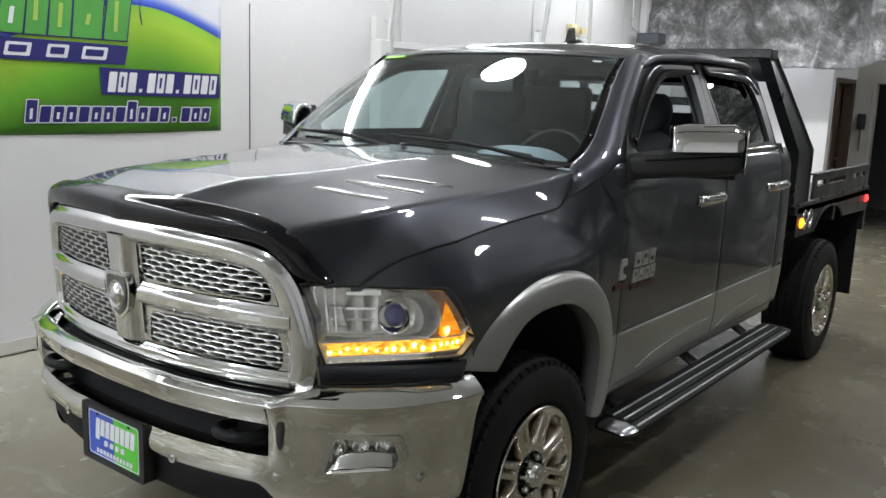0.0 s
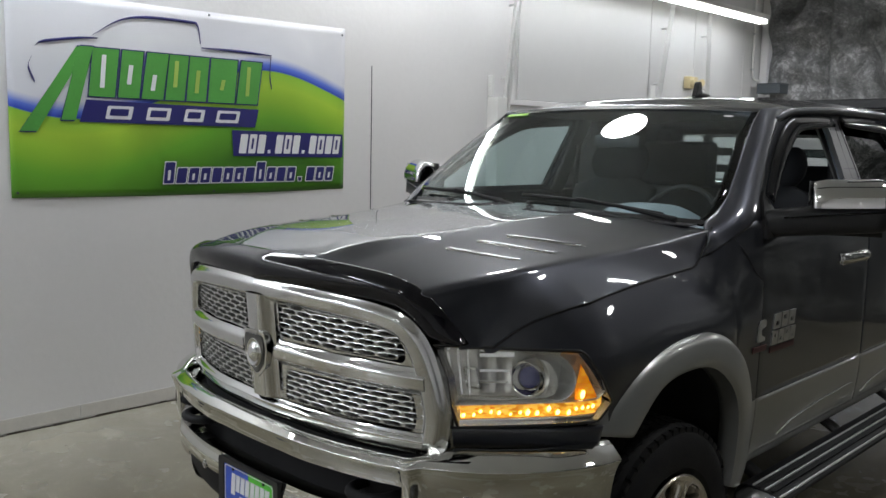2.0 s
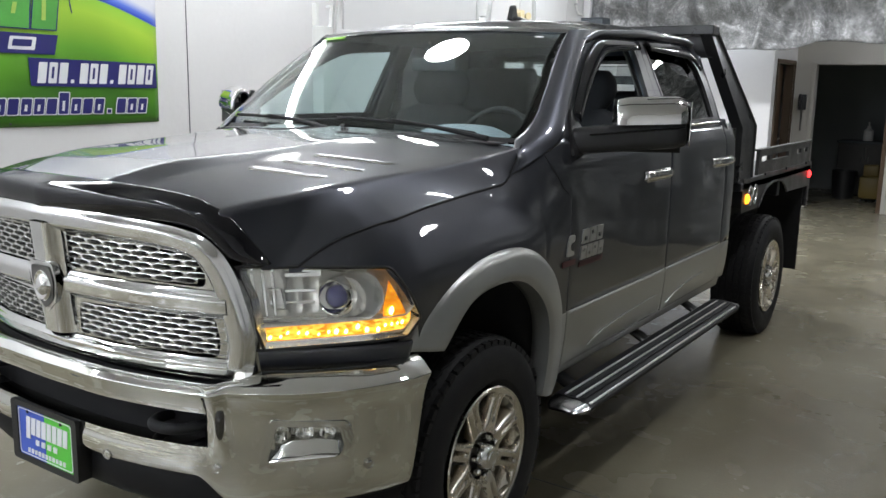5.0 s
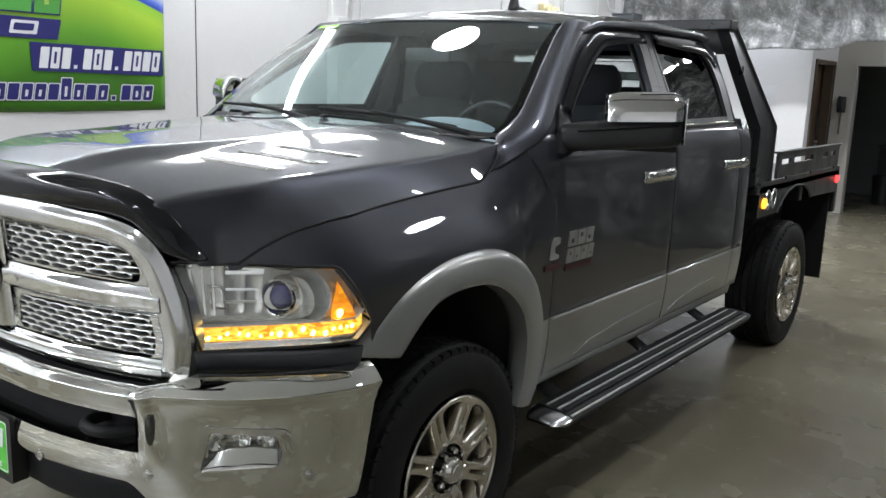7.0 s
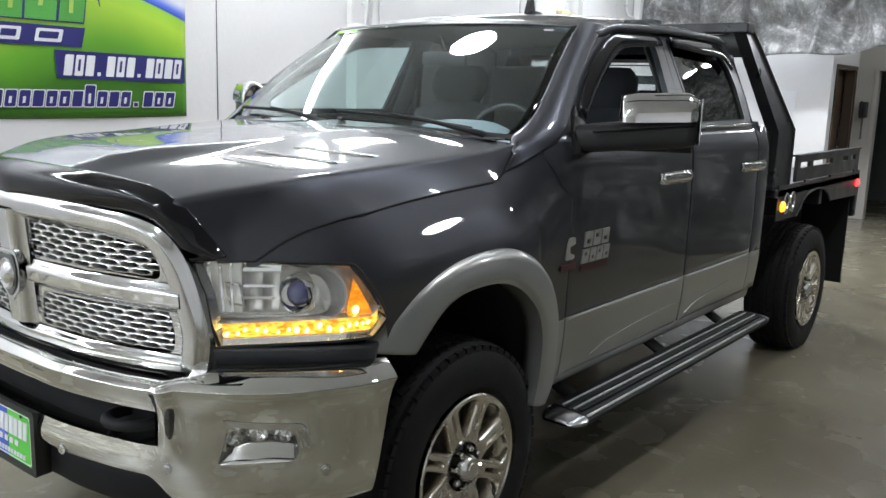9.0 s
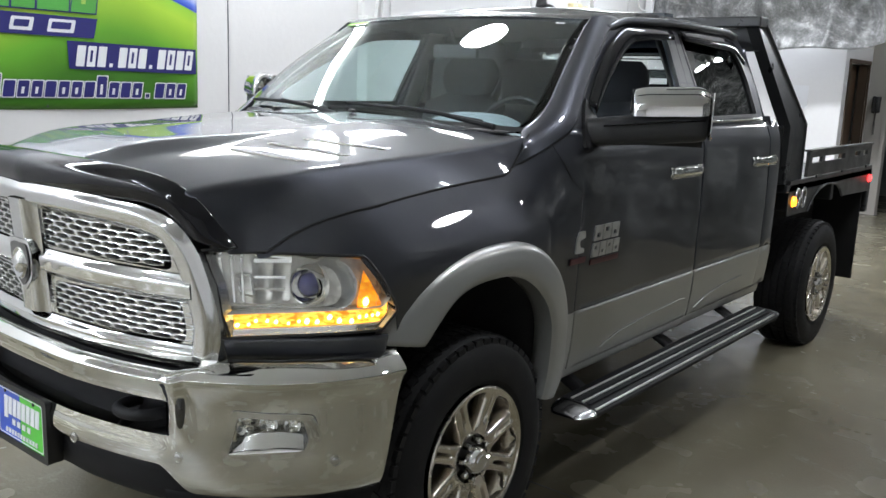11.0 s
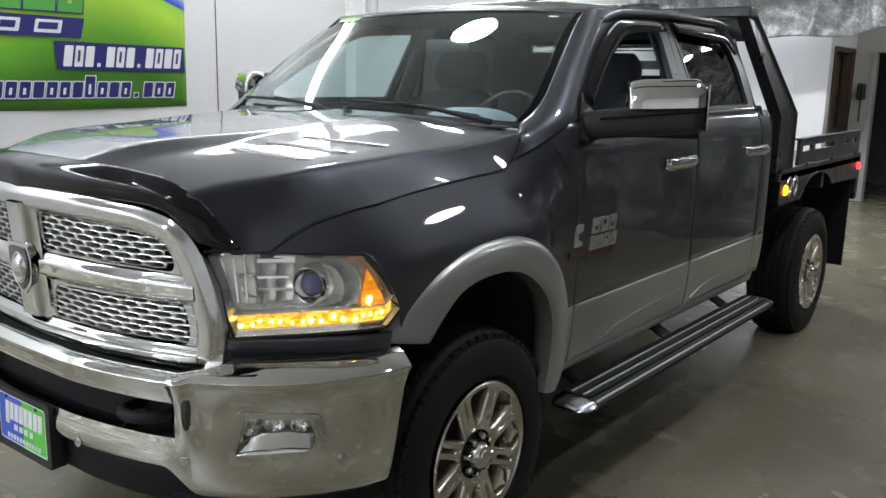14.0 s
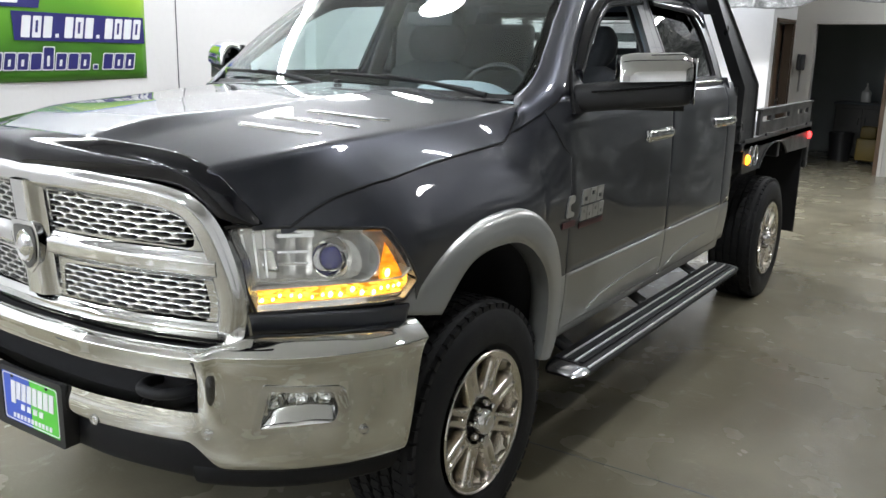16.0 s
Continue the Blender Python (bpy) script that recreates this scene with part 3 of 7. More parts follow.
# ---- mottled photo backdrops hung from the ceiling ----
def backdrop_cloth(name, x0, x1, low, place, seed, cloth):
    def fn(u, v):
        x = lerp(x0, x1, u)
        low_ = 1 - v
        fold = 0.10 * math.sin(x * 4.3 + seed + 1.6 * math.sin(x * 1.3)) + 0.035 * math.sin(x * 11.0 + 3.0 * v + 1.2 * math.sin(x * 3.1))
        # swags hang between points pinned about 1.3 m apart
        c = ((x + seed) / 1.35) % 1.0 - 0.5
        swag = 0.075 * math.sin(26 * (v + 0.55 * c * c) + 2 * seed) * (0.3 + 0.7 * math.sin(math.pi * min(1, low_ * 1.2))) * (1 - 2 * abs(c)) ** 0.5
        sag = 0.05 * math.sin(x * 1.9 + seed) + 0.02 * math.sin(x * 6.0)
        z = lerp(low + sag, HIGH - 0.03, v)
        crease = 0.08 * noise.noise(Vector((x * 1.4, z * 1.8, seed))) + 0.09 * abs(noise.noise(Vector((x * 3.2 + z, z * 2.6 - x, seed + 3)))) + 0.02 * abs(noise.noise(Vector((x * 8.0, z * 7.0, seed + 6))))
        rays = 0.0
        for xa, k, ph in ((-1.9, 8.0, 0.3), (-0.2, 9.0, 1.7), (1.5, 8.0, 2.6), (3.2, 9.0, 0.9), (5.0, 8.0, 2.0), (6.6, 9.0, 0.1)):
            drop = HIGH + 0.1 - z
            ang = math.atan2(x - xa, drop)
            rays += math.exp(-((x - xa) / 0.95) ** 2) * min(0.6, math.hypot(x - xa, drop) * 0.4) * 0.27 * (1 - abs(math.sin(ang * k + ph + 0.5 * noise.noise(Vector((x, z, seed)))))) ** 2
        crease += rays
        billow = 0.20 * math.sin(math.pi * min(1, low_ * 1.15)) ** 2
        return place(x, fold * (0.3 + 0.7 * low_) + swag + billow + crease, z)
    ob = link_mesh(name, grid(fn, 260, 70), cloth, solid=0.004, split=180)
    return tagged(ob, "mottled grey photo backdrop cloth draped in folds", "backdrop", "backdrop cloths")


backdrop_cloth("backdrop_cloth", -2.72, 5.0, 2.20, lambda x, d, z: (x, CY - d, z), 0.4, CURTAIN)
backdrop_cloth("backdrop_cloth", -2.5, 8.0, 0.25, lambda x, d, z: (4.95 - d, x, z), 2.1, DARKCURTAIN)
backdrop_cloth("backdrop_cloth", 1.64, 4.7, 0.06, lambda x, d, z: (x, 6.45 - d, z), 4.4, DARKCURTAIN)


# ---- banner on the long wall ----
def banner_material():
    """Printed vinyl: white sky, a blue rim and green hills."""
    m = bpy.data.materials.new("printed_vinyl")
    m.use_nodes = True
    nt = m.node_tree
    b = nt.nodes["Principled BSDF"]
    b.inputs["Roughness"].default_value = 0.3
    co = nt.nodes.new("ShaderNodeTexCoord")
    sx = nt.nodes.new("ShaderNodeSeparateXYZ")
    nt.links.new(co.outputs["Object"], sx.inputs[0])

    def mth(op, a, c=None, d=None):
        n = nt.nodes.new("ShaderNodeMath")
        n.operation = op
        for i, v in enumerate((a, c, d)):
            if v is None:
                continue
            if isinstance(v, (int, float)):
                n.inputs[i].default_value = v
            else:
                nt.links.new(v, n.inputs[i])
        return n.outputs[0]
    y, z = sx.outputs[1], sx.outputs[2]
    # height of the hill line: dips at the near end, crests past the middle
    s1 = mth("MULTIPLY", mth("SINE", mth("MULTIPLY_ADD", y, 2.45, -0.13)), 0.168)
    hill = mth("ADD", mth("MULTIPLY_ADD", y, 0.035, 2.066), s1)
    h = mth("SUBTRACT", z, hill)
    ramp = nt.nodes.new("ShaderNodeValToRGB")
    ramp.color_ramp.elements[0].position, ramp.color_ramp.elements[0].color = 0.0, (0.05, 0.17, 0.015, 1)
    e = ramp.color_ramp.elements
    e[1].position, e[1].color = 1.0, (0.70, 0.70, 0.73, 1)
    for pos, col in ((0.25, (0.13, 0.36, 0.03, 1)), (0.50, (0.36, 0.56, 0.05, 1)), (0.595, (0.26, 0.50, 0.05, 1)), (0.602, (0.02, 0.05, 0.42, 1)), (0.64, (0.10, 0.17, 0.62, 1)), (0.70, (0.66, 0.67, 0.73, 1))):
        k = e.new(pos)
        k.color = col
    nt.links.new(mth("MULTIPLY_ADD", h, 1.0, 0.6), ramp.inputs[0])
    n1 = nt.nodes.new("ShaderNodeTexNoise")
    n1.inputs["Scale"].default_value, n1.inputs["Detail"].default_value, n1.inputs["Distortion"].default_value = 1.6, 2.0, 0.6
    nt.links.new(co.outputs["Object"], n1.inputs["Vector"])
    mix = nt.nodes.new("ShaderNodeMix")
    mix.data_type, mix.blend_type = "RGBA", "OVERLAY"
    mix.inputs[0].default_value = 0.35
    nt.links.new(ramp.outputs[0], mix.inputs[6])
    nt.links.new(n1.outputs[0], mix.inputs[7])
    nt.links.new(mix.outputs[2], b.inputs["Base Color"])
    return m


BY0, BY1, BZ0, BZ1 = -0.99, 1.42, 1.407, 2.62
bn = thing("banner", "printed vinyl banner with green hills and plain block lettering", "banner")
BXF = WX + 0.008
bn.location, bn.scale = (0, 0.218, 0), (1, 1, 0.985)


def banner_sheet(u, v):
    y, z = lerp(BY0, BY1, u), lerp(BZ0, lerp(2.60, BZ1, u), v)
    wave = 0.004 * math.sin(u * 11) * (1 - v) + 0.012 * math.exp(-((u - 0.97) / 0.05) ** 2) * v
    return (BXF + wave, y, z - 0.012 * math.sin(math.pi * u) * (1 - v))


part("sheet", grid(banner_sheet, 60, 24), banner_material(), bn, solid=0.003)


def on_banner(px):
    return lambda a, b: (BXF + 0.006 + px, a, b)


def bar(name, pts, material, px=0.0, r=0.0):
    o = rounded(pts, r) if r else pts
    part(name, plate(o, on_banner(px), depth=(0.001, 0, 0)), material, bn, smooth=False)


def slanted(y0, y1, z0, z1, lean):
    return [(y0, z0), (y1, z0), (y1 + lean, z1), (y0 + lean, z1)]


# blue strip with a row of light bars, number panel with bars, row of navy bars
bar("blue_strip", [(-0.591, 1.858), (0.629, 1.856), (0.658, 1.982), (-0.549, 1.994)], NAVY)
for y0, y1 in ((-0.436, -0.271), (-0.175, -0.016), (0.085, 0.225), (0.318, 0.492)):
    bar("light_bar", slanted(y0, y1, 1.881, 1.963, 0.02), WHITEPRINT, 0.0015, 0.01)
    bar("bar_core", slanted(y0 + 0.026, y1 - 0.022, 1.902, 1.945, 0.012), NAVY, 0.003, 0.006)
bar("number_panel", [(0.455, 1.656), (1.404, 1.647), (1.402, 1.823), (0.446, 1.834)], NAVY)
for i in range(12):
    y = 0.495 + i * 0.0735
    if i in (3, 7):
        bar("number_bar", slanted(y + 0.012, y + 0.036, 1.676, 1.70, 0.004), WHITEPRINT, 0.0015)
    else:
        bar("number_bar", slanted(y, y + 0.058, 1.674, 1.808, 0.022), WHITEPRINT, 0.0015, 0.008)
        if i % 2:
            bar("bar_core", slanted(y + 0.024, y + 0.040, 1.705, 1.78, 0.012), NAVY, 0.003)
for i in range(16):
    y = -0.062 + i * 0.0862
    tall = 0.138 if i in (0, 8) else 0.10
    if i == 12:
        bar("outline_bar", slanted(y + 0.012, y + 0.052, 1.470, 1.508, 0.003), WHITEPRINT, 0.0006)
        bar("navy_bar", slanted(y + 0.018, y + 0.046, 1.476, 1.502, 0.002), NAVY, 0.002)
        continue
    bar("outline_bar", slanted(y - 0.007, y + 0.075, 1.468, 1.482 + tall, 0.02), WHITEPRINT, 0.0006, 0.01)
    bar("navy_bar", slanted(y, y + 0.068, 1.475, 1.475 + tall, 0.018), NAVY, 0.002, 0.01)
    if i % 3 != 1:
        bar("bar_core", slanted(y + 0.026, y + 0.044, 1.495, 1.475 + tall * 0.62, 0.008), WHITEPRINT, 0.0035)
# big green blocks of the headline
def block(pts, px):
    cy, cz = sum(p[0] for p in pts) / len(pts), sum(p[1] for p in pts) / len(pts)
    rim = [(p[0] + math.copysign(0.008, p[0] - cy), p[1] + math.copysign(0.008, p[1] - cz)) for p in pts]
    bar("block_rim", rim, NAVY, px)
    bar("green_block", pts, LGREEN, px + 0.0015)


block([(-0.934, 1.797), (-0.838, 1.798), (-0.535, 2.30), (-0.60, 2.305)], 0.0)
block([(-0.70, 1.868), (-0.616, 1.868), (-0.498, 2.312), (-0.585, 2.31)], 0.0012)
COLS = ((-0.534, -0.372, 0.034), (-0.352, -0.215, 0.036), (-0.200, -0.055, 0.045), (-0.040, 0.092, 0.038), (0.108, 0.248, 0.032), (0.264, 0.464, 0.030), (0.480, 0.645, 0.044))
for i, (y0, y1, lean) in enumerate(COLS):
    block(slanted(y0, y1, 2.016, 2.308, lean), 0.0)
    bar("block_core", slanted((y0 + y1) / 2 - 0.012, (y0 + y1) / 2 + 0.016, 2.07 + 0.03 * (i % 2), 2.27 - 0.05 * (i % 3), 0.018), LIMEPRINT if i > 2 else WHITEPRINT, 0.004)


def stroke(pts, w=0.009):
    c = spline(pts, 10 * len(pts))
    bm = grid(lambda u, v: (BXF + 0.008, at_curve(c, u)[0] + (v - 0.5) * w * 0.6, at_curve(c, u)[1] + (v - 0.5) * 2 * w * (0.35 + 0.65 * math.sin(math.pi * u))), 10 * len(pts), 2)
    part("line", bm, NAVY, bn, solid=0.002)


stroke([(-0.835, 2.29), (-0.79, 2.319), (-0.60, 2.355), (-0.469, 2.367)])
stroke([(-0.50, 2.383), (-0.333, 2.487), (-0.154, 2.526), (0.129, 2.529), (0.195, 2.513), (0.215, 2.397)])
stroke([(0.225, 2.371), (0.5, 2.372), (0.767, 2.364)])
stroke([(0.762, 2.358), (0.752, 2.227), (0.766, 2.131)])
stroke([(-0.856, 2.229), (-0.876, 2.169), (-0.843, 2.082)])
for y, z in ((BY0 + 0.03, BZ0 + 0.03), (0.3, BZ0 + 0.01), (BY1 - 0.02, BZ0 + 0.02), (BY1 - 0.03, BZ1 - 0.05), (0.28, BZ1 - 0.03), (BY0 + 0.03, BZ1 - 0.03)):
    part("screw", revolve([(0, 0.008), (0.004, 0.007), (0.005, 0.0)], 10, m=pose(BXF + 0.010, y, z)), GREYBOX, bn)

# ---- the pickup: front axle at y = 0, nose towards -y, driver's side at +x ----
truck = thing("pickup_truck", "dark grey crew-cab pickup with chrome grille and black steel flatbed", "pickup truck")
HUBZ, TYRE_R, BASE = 0.405, 0.42, 3.797


# ---- final body proportions: lower by a thirtieth, flatter nose, longer tail ----
def settle(c):
    x, y, z = c
    y += 0.036 * max(0.0, z - 0.83) + 0.033 * max(0.0, y - 2.0) + (0.09 - 0.085 * max(0.0, abs(x) - 0.15)) * smooth(-y, 0.1, 0.75)
    return (x, y, z * 0.9685)


def unsettled(c):
    """The point that settle() carries to c."""
    x, y, z = c[0], c[1], c[2] / 0.9685
    q = y
    for _ in range(12):
        q += y - settle((x, q, z))[1]
    return (x, q, z)



def fender_inset(z):
    """How far the upper fender leans in at a height: upright below, then a broad shoulder."""
    def run(a, b):
        t = min(1.0, max(0.0, (z - a) / (b - a)))
        return (b - a) * (t ** 3 - 0.5 * t ** 4) + max(0.0, z - b)
    return 0.5 * run(1.10, 1.24) + 0.2 * run(1.24, 1.38) - 0.012 * smooth(z, 0.98, 1.10)


def side_x(y, z):
    """Half width of the body at a place along and a height."""
    x = 0.962
    wf = 1 - smooth(y, 0.2, 0.6)
    x -= wf * fender_inset(z)
    if z > 1.1:
        d = z - 1.1
        x -= (1 - wf) * (0.10 * d * d + 0.30 * max(0, z - 1.44))
    if z < 0.84:
        x -= 0.35 * (0.84 - z) ** 2
    return x


FRONT_PLAN = spline([(0.70, -0.855), (0.78, -0.765), (0.865, -0.66), (0.930, -0.56), (0.960, -0.47), (0.968, -0.39), (0.968, -0.30), (0.967, -0.2), (0.965, -0.05), (0.963, 0.12), (0.962, 0.30), (0.962, 0.60)], 120)
for _ in range(14):             # one even sweep round the front corner
    FRONT_PLAN = [FRONT_PLAN[0]] + [0.25 * a + 0.5 * b + 0.25 * c for a, b, c in zip(FRONT_PLAN, FRONT_PLAN[1:], FRONT_PLAN[2:])] + [FRONT_PLAN[-1]]


def hood_cut_z(y):
    def raw(q):
        return table(q, [-0.86, -0.765, -0.71, -0.642, -0.57, -0.48, -0.38, -0.25, -0.1, 0.05, 0.231, 0.27, 0.308, 0.369, 0.40, 0.45, 0.61], [1.207, 1.207, 1.25, 1.292, 1.316, 1.327, 1.336, 1.349, 1.357, 1.365, 1.374, 1.386, 1.427, 1.48, 1.512, 1.545, 1.545])
    w = smooth(y, -0.74, -0.58) * (1 - smooth(y, 0.06, 0.15))
    return lerp(raw(y), sum(raw(y + 0.025 * k) for k in range(-4, 5)) / 9, w)


def fender_top_z(y):
    return min(hood_cut_z(y), table(y, [0.28, 0.31, 0.36, 0.45, 0.61], [1.50, 1.425, 1.43, 1.475, 1.545]))


def lamp_top_z(y):
    return table(y, [-0.87, -0.56, -0.46], [1.214, 1.20, 1.06])


ARCH_OUT = spline([(-0.485, 0.925), (-0.40, 1.01), (-0.28, 1.095), (-0.14, 1.145), (0.0, 1.163), (0.18, 1.158), (0.33, 1.11), (0.45, 1.015), (0.52, 0.87), (0.53, 0.73), (0.51, 0.60), (0.46, 0.53)], 60)
ARCH_IN = spline([(-0.325, 0.905), (-0.26, 0.968), (-0.18, 1.028), (-0.09, 1.056), (0.02, 1.063), (0.13, 1.052), (0.235, 1.008), (0.335, 0.925), (0.382, 0.83), (0.385, 0.73), (0.37, 0.63), (0.345, 0.55)], 60)


def arch_z(y):
    ys = [p[0] for p in ARCH_IN[:40]]
    zs = [p[1] for p in ARCH_IN[:40]]
    return table(y, ys, zs)


def mirror_y(fn, s):
    return lambda u, v: (fn(u, v)[0] * s, fn(u, v)[1], fn(u, v)[2])


def fender(s):
    def plan(u):
        return at_curve(FRONT_PLAN, 0.07 + 0.93 * table(u, [0, 1 / 120, 119 / 120, 1], [0, 0.001, 0.9992, 1]))

    def pt(u, v):
        x, y = plan(u)
        top = fender_top_z(y)
        if y < -0.44:
            bot = min(lamp_top_z(y), top - 0.012)
        elif y < 0.40:
            bot = max(arch_z(y) + 0.01, 0.9)
            bot = lerp(min(lamp_top_z(y), 1.2), bot, smooth(y, -0.44, -0.40)) if y < -0.40 else bot
        else:
            bot = 0.60
        e = min(0.3, 0.0015 / max(0.004, top - bot))
        z = lerp(bot, top, min(1.0, v * 24 / 23) * (1 - e) if v < 0.97 else 1.0)
        x = side_x(y, z) + lerp(x - 0.962, 0.0, smooth(y, -0.1, 0.3)) - 0.005 * smooth(y, 0.44, 0.48) * smooth(z, 1.28, 1.36)
        return (x, y, z)
    f = part("front_fender", grid(mirror_y(pt, s), 120, 24), PAINT, truck, solid=0.0012, offset=1 if s < 0 else -1, split=60)
    # flare
    def fl(u, v):
        a, b = at_curve(ARCH_OUT, u), at_curve(ARCH_IN, u)
        p = a * (1 - min(v / 0.8, 1)) + b * min(v / 0.8, 1)
        bulge = [0.964, 0.988, 0.996, 1.000, 1.004, 1.007, 1.009, 1.009, 1.002, 0.972, 0.930]
        x = table(v, [k / 10 for k in range(11)], bulge)
        if p[0] < -0.3:
            x -= 0.05 * smooth(-p[0], 0.3, 0.5)
        return (x, p[0], p[1])
    part("fender_flare", grid(mirror_y(fl, s), 64, 20), SILVER, truck, "silver painted wheel-arch flare", solid=0.004, offset=1 if s < 0 else -1)
    # dark liner inside the arch
    lin = bmesh.new()
    c = spline([(-0.47, 0.55), (-0.46, 0.80), (-0.30, 1.02), (0.02, 1.075), (0.30, 1.0), (0.41, 0.80), (0.41, 0.52)], 24)
    grid(mirror_y(lambda u, v: (lerp(0.955, 0.42, v), at_curve(c, u)[0], at_curve(c, u)[1]), s), 24, 2, lin)
    part("wheel_liner", lin, DARK, truck, "dark plastic wheel-arch liner", solid=0.005)
    for y, z in ((0.395, 0.70), (0.39, 0.86)):
        part("liner_clip", revolve([(0, 0.012), (0.006, 0.010), (0.008, 0)], 10, m=pose(0.93 * s, y - 0.004, z, 0, 0, -90)), BLACK, truck)
    # badges: plain bright blocks
    if s > 0:
        def on_side(px):
            return lambda a, b: (side_x(a, b) + px, a, b)
        for k in range(7):
            y0, w, z0, h = (0.70 + k * 0.066, 0.058, 1.095, 0.06) if k < 3 else (0.69 + (k - 3) * 0.054, 0.047, 1.03, 0.056)
            hole = slanted(y0 + 0.017, y0 + w - 0.015, z0 + (0.03 if k % 2 else 0.012), z0 + h - (0.012 if k % 2 else 0.03), 0.003)
            part("badge_bar", plate(slanted(y0, y0 + w, z0, z0 + h, 0.008), on_side(0.001), [hole], depth=(0.006, 0, 0)), BADGE, truck, "chrome block badge", smooth=False)
        part("badge_strip", plate(slanted(0.685, 0.905, 1.0, 1.022, 0.002), on_side(0.001), depth=(0.004, 0, 0)), mat("red_badge_strip", (0.09, 0.03, 0.035), 0.4, 0.3), truck, "dull red badge strip", smooth=False)
        part("badge_bar", plate(rounded([(0.565, 1.06), (0.625, 1.06), (0.628, 1.075), (0.595, 1.085), (0.592, 1.11), (0.63, 1.118), (0.628, 1.145), (0.585, 1.145), (0.572, 1.12)], 0.008), on_side(0.002), depth=(0.006, 0, 0)), BADGE, truck, "chrome engine badge", smooth=False)
        part("badge_strip", plate(slanted(0.535, 0.645, 1.02, 1.043, 0.002), on_side(0.002), depth=(0.004, 0, 0)), mat("red_badge_strip", (0.09, 0.03, 0.035), 0.4, 0.3), truck, "dull red badge strip", smooth=False)


for s in (1, -1):
    fender(s)


# hood edge where it meets the fender, the lamp and the deflector
def hood_edge_x(y):
    return table(y, [-1.0, -0.88, -0.80, -0.765, -0.71, -0.642, -0.57, -0.46, -0.2, 0.05, 0.231, 0.27, 0.308, 0.369, 0.40], [0.69, 0.70, 0.742, 0.768, 0.796, 0.829, 0.864, 0.894, 0.880, 0.866, 0.860, 0.856, 0.850, 0.840, 0.832])


def flowing(y, xs, ys):
    """A smooth curve through the table's values."""
    k = min(len(xs) - 2, max(0, int(np.searchsorted(xs, y)) - 1))
    t = min(1.0, max(0.0, (y - xs[k]) / (xs[k + 1] - xs[k])))
    h = xs[k + 1] - xs[k]
    d = [(ys[i + 1] - ys[i]) / (xs[i + 1] - xs[i]) for i in range(len(xs) - 1)]

    def tangent(i):
        a, b = d[max(0, i - 1)], d[min(len(d) - 1, i)]
        return 0.0 if a * b <= 0 else 2 * a * b / (a + b)
    return ((2 * t ** 3 - 3 * t * t + 1) * ys[k] + (t ** 3 - 2 * t * t + t) * h * tangent(k)
            + (3 * t * t - 2 * t ** 3) * ys[k + 1] + (t ** 3 - t * t) * h * tangent(k + 1))


EDGE = np.array([settle((hood_edge_x(q), q, hood_cut_z(q))) for q in np.linspace(-0.90, 0.40, 80)])


def hood_section(y):
    """Half a cross-section: crown, bulge rim, bulge foot, side crease, edge."""
    xt = flowing(y, [-0.97, -0.86, -0.78, -0.70, -0.58, -0.30, 0.07, 0.42], [0.20, 0.245, 0.270, 0.288, 0.310, 0.335, 0.357, 0.38])
    xl = xt + flowing(y, [-0.97, -0.84, -0.70, -0.50, -0.30, 0.0, 0.42], [0.10, 0.085, 0.070, 0.055, 0.045, 0.040, 0.04])
    zm = flowing(y, [-0.97, -0.94, -0.86, -0.78, -0.70, -0.60, -0.50, -0.30, -0.10, 0.10, 0.42], [1.362, 1.388, 1.416, 1.436, 1.448, 1.458, 1.466, 1.477, 1.487, 1.496, 1.503])
    zt = flowing(y, [-0.97, -0.94, -0.86, -0.78, -0.70, -0.58, -0.44, -0.27, -0.10, 0.10, 0.42], [1.358, 1.384, 1.412, 1.432, 1.443, 1.450, 1.456, 1.467, 1.480, 1.490, 1.497])
    zl = flowing(y, [-0.97, -0.94, -0.86, -0.80, -0.70, -0.60, -0.48, -0.30, -0.10, 0.10, 0.42], [1.340, 1.362, 1.384, 1.397, 1.412, 1.425, 1.440, 1.457, 1.473, 1.484, 1.493])
    xc = flowing(y, [-0.92, -0.84, -0.60, -0.20, 0.40], [0.605, 0.645, 0.735, 0.778, 0.83])
    zc = flowing(y, [-0.92, -0.84, -0.68, -0.50, -0.34, -0.07, 0.10, 0.30, 0.42], [1.312, 1.337, 1.364, 1.386, 1.396, 1.410, 1.422, 1.443, 1.456])
    xe, ze = table(y, EDGE[:, 1], EDGE[:, 0]), table(y, EDGE[:, 1], EDGE[:, 2])
    return [(0.0, zm), (xt, zt), (xl, zl), (xc, zc), (max(xe, xc + 0.004), min(ze, zc - 0.002))]


def hood_z(x, y):
    """Height of the finished hood over a place."""
    sec = hood_section(y)
    return table(abs(x), [p[0] for p in sec], [p[1] for p in sec])


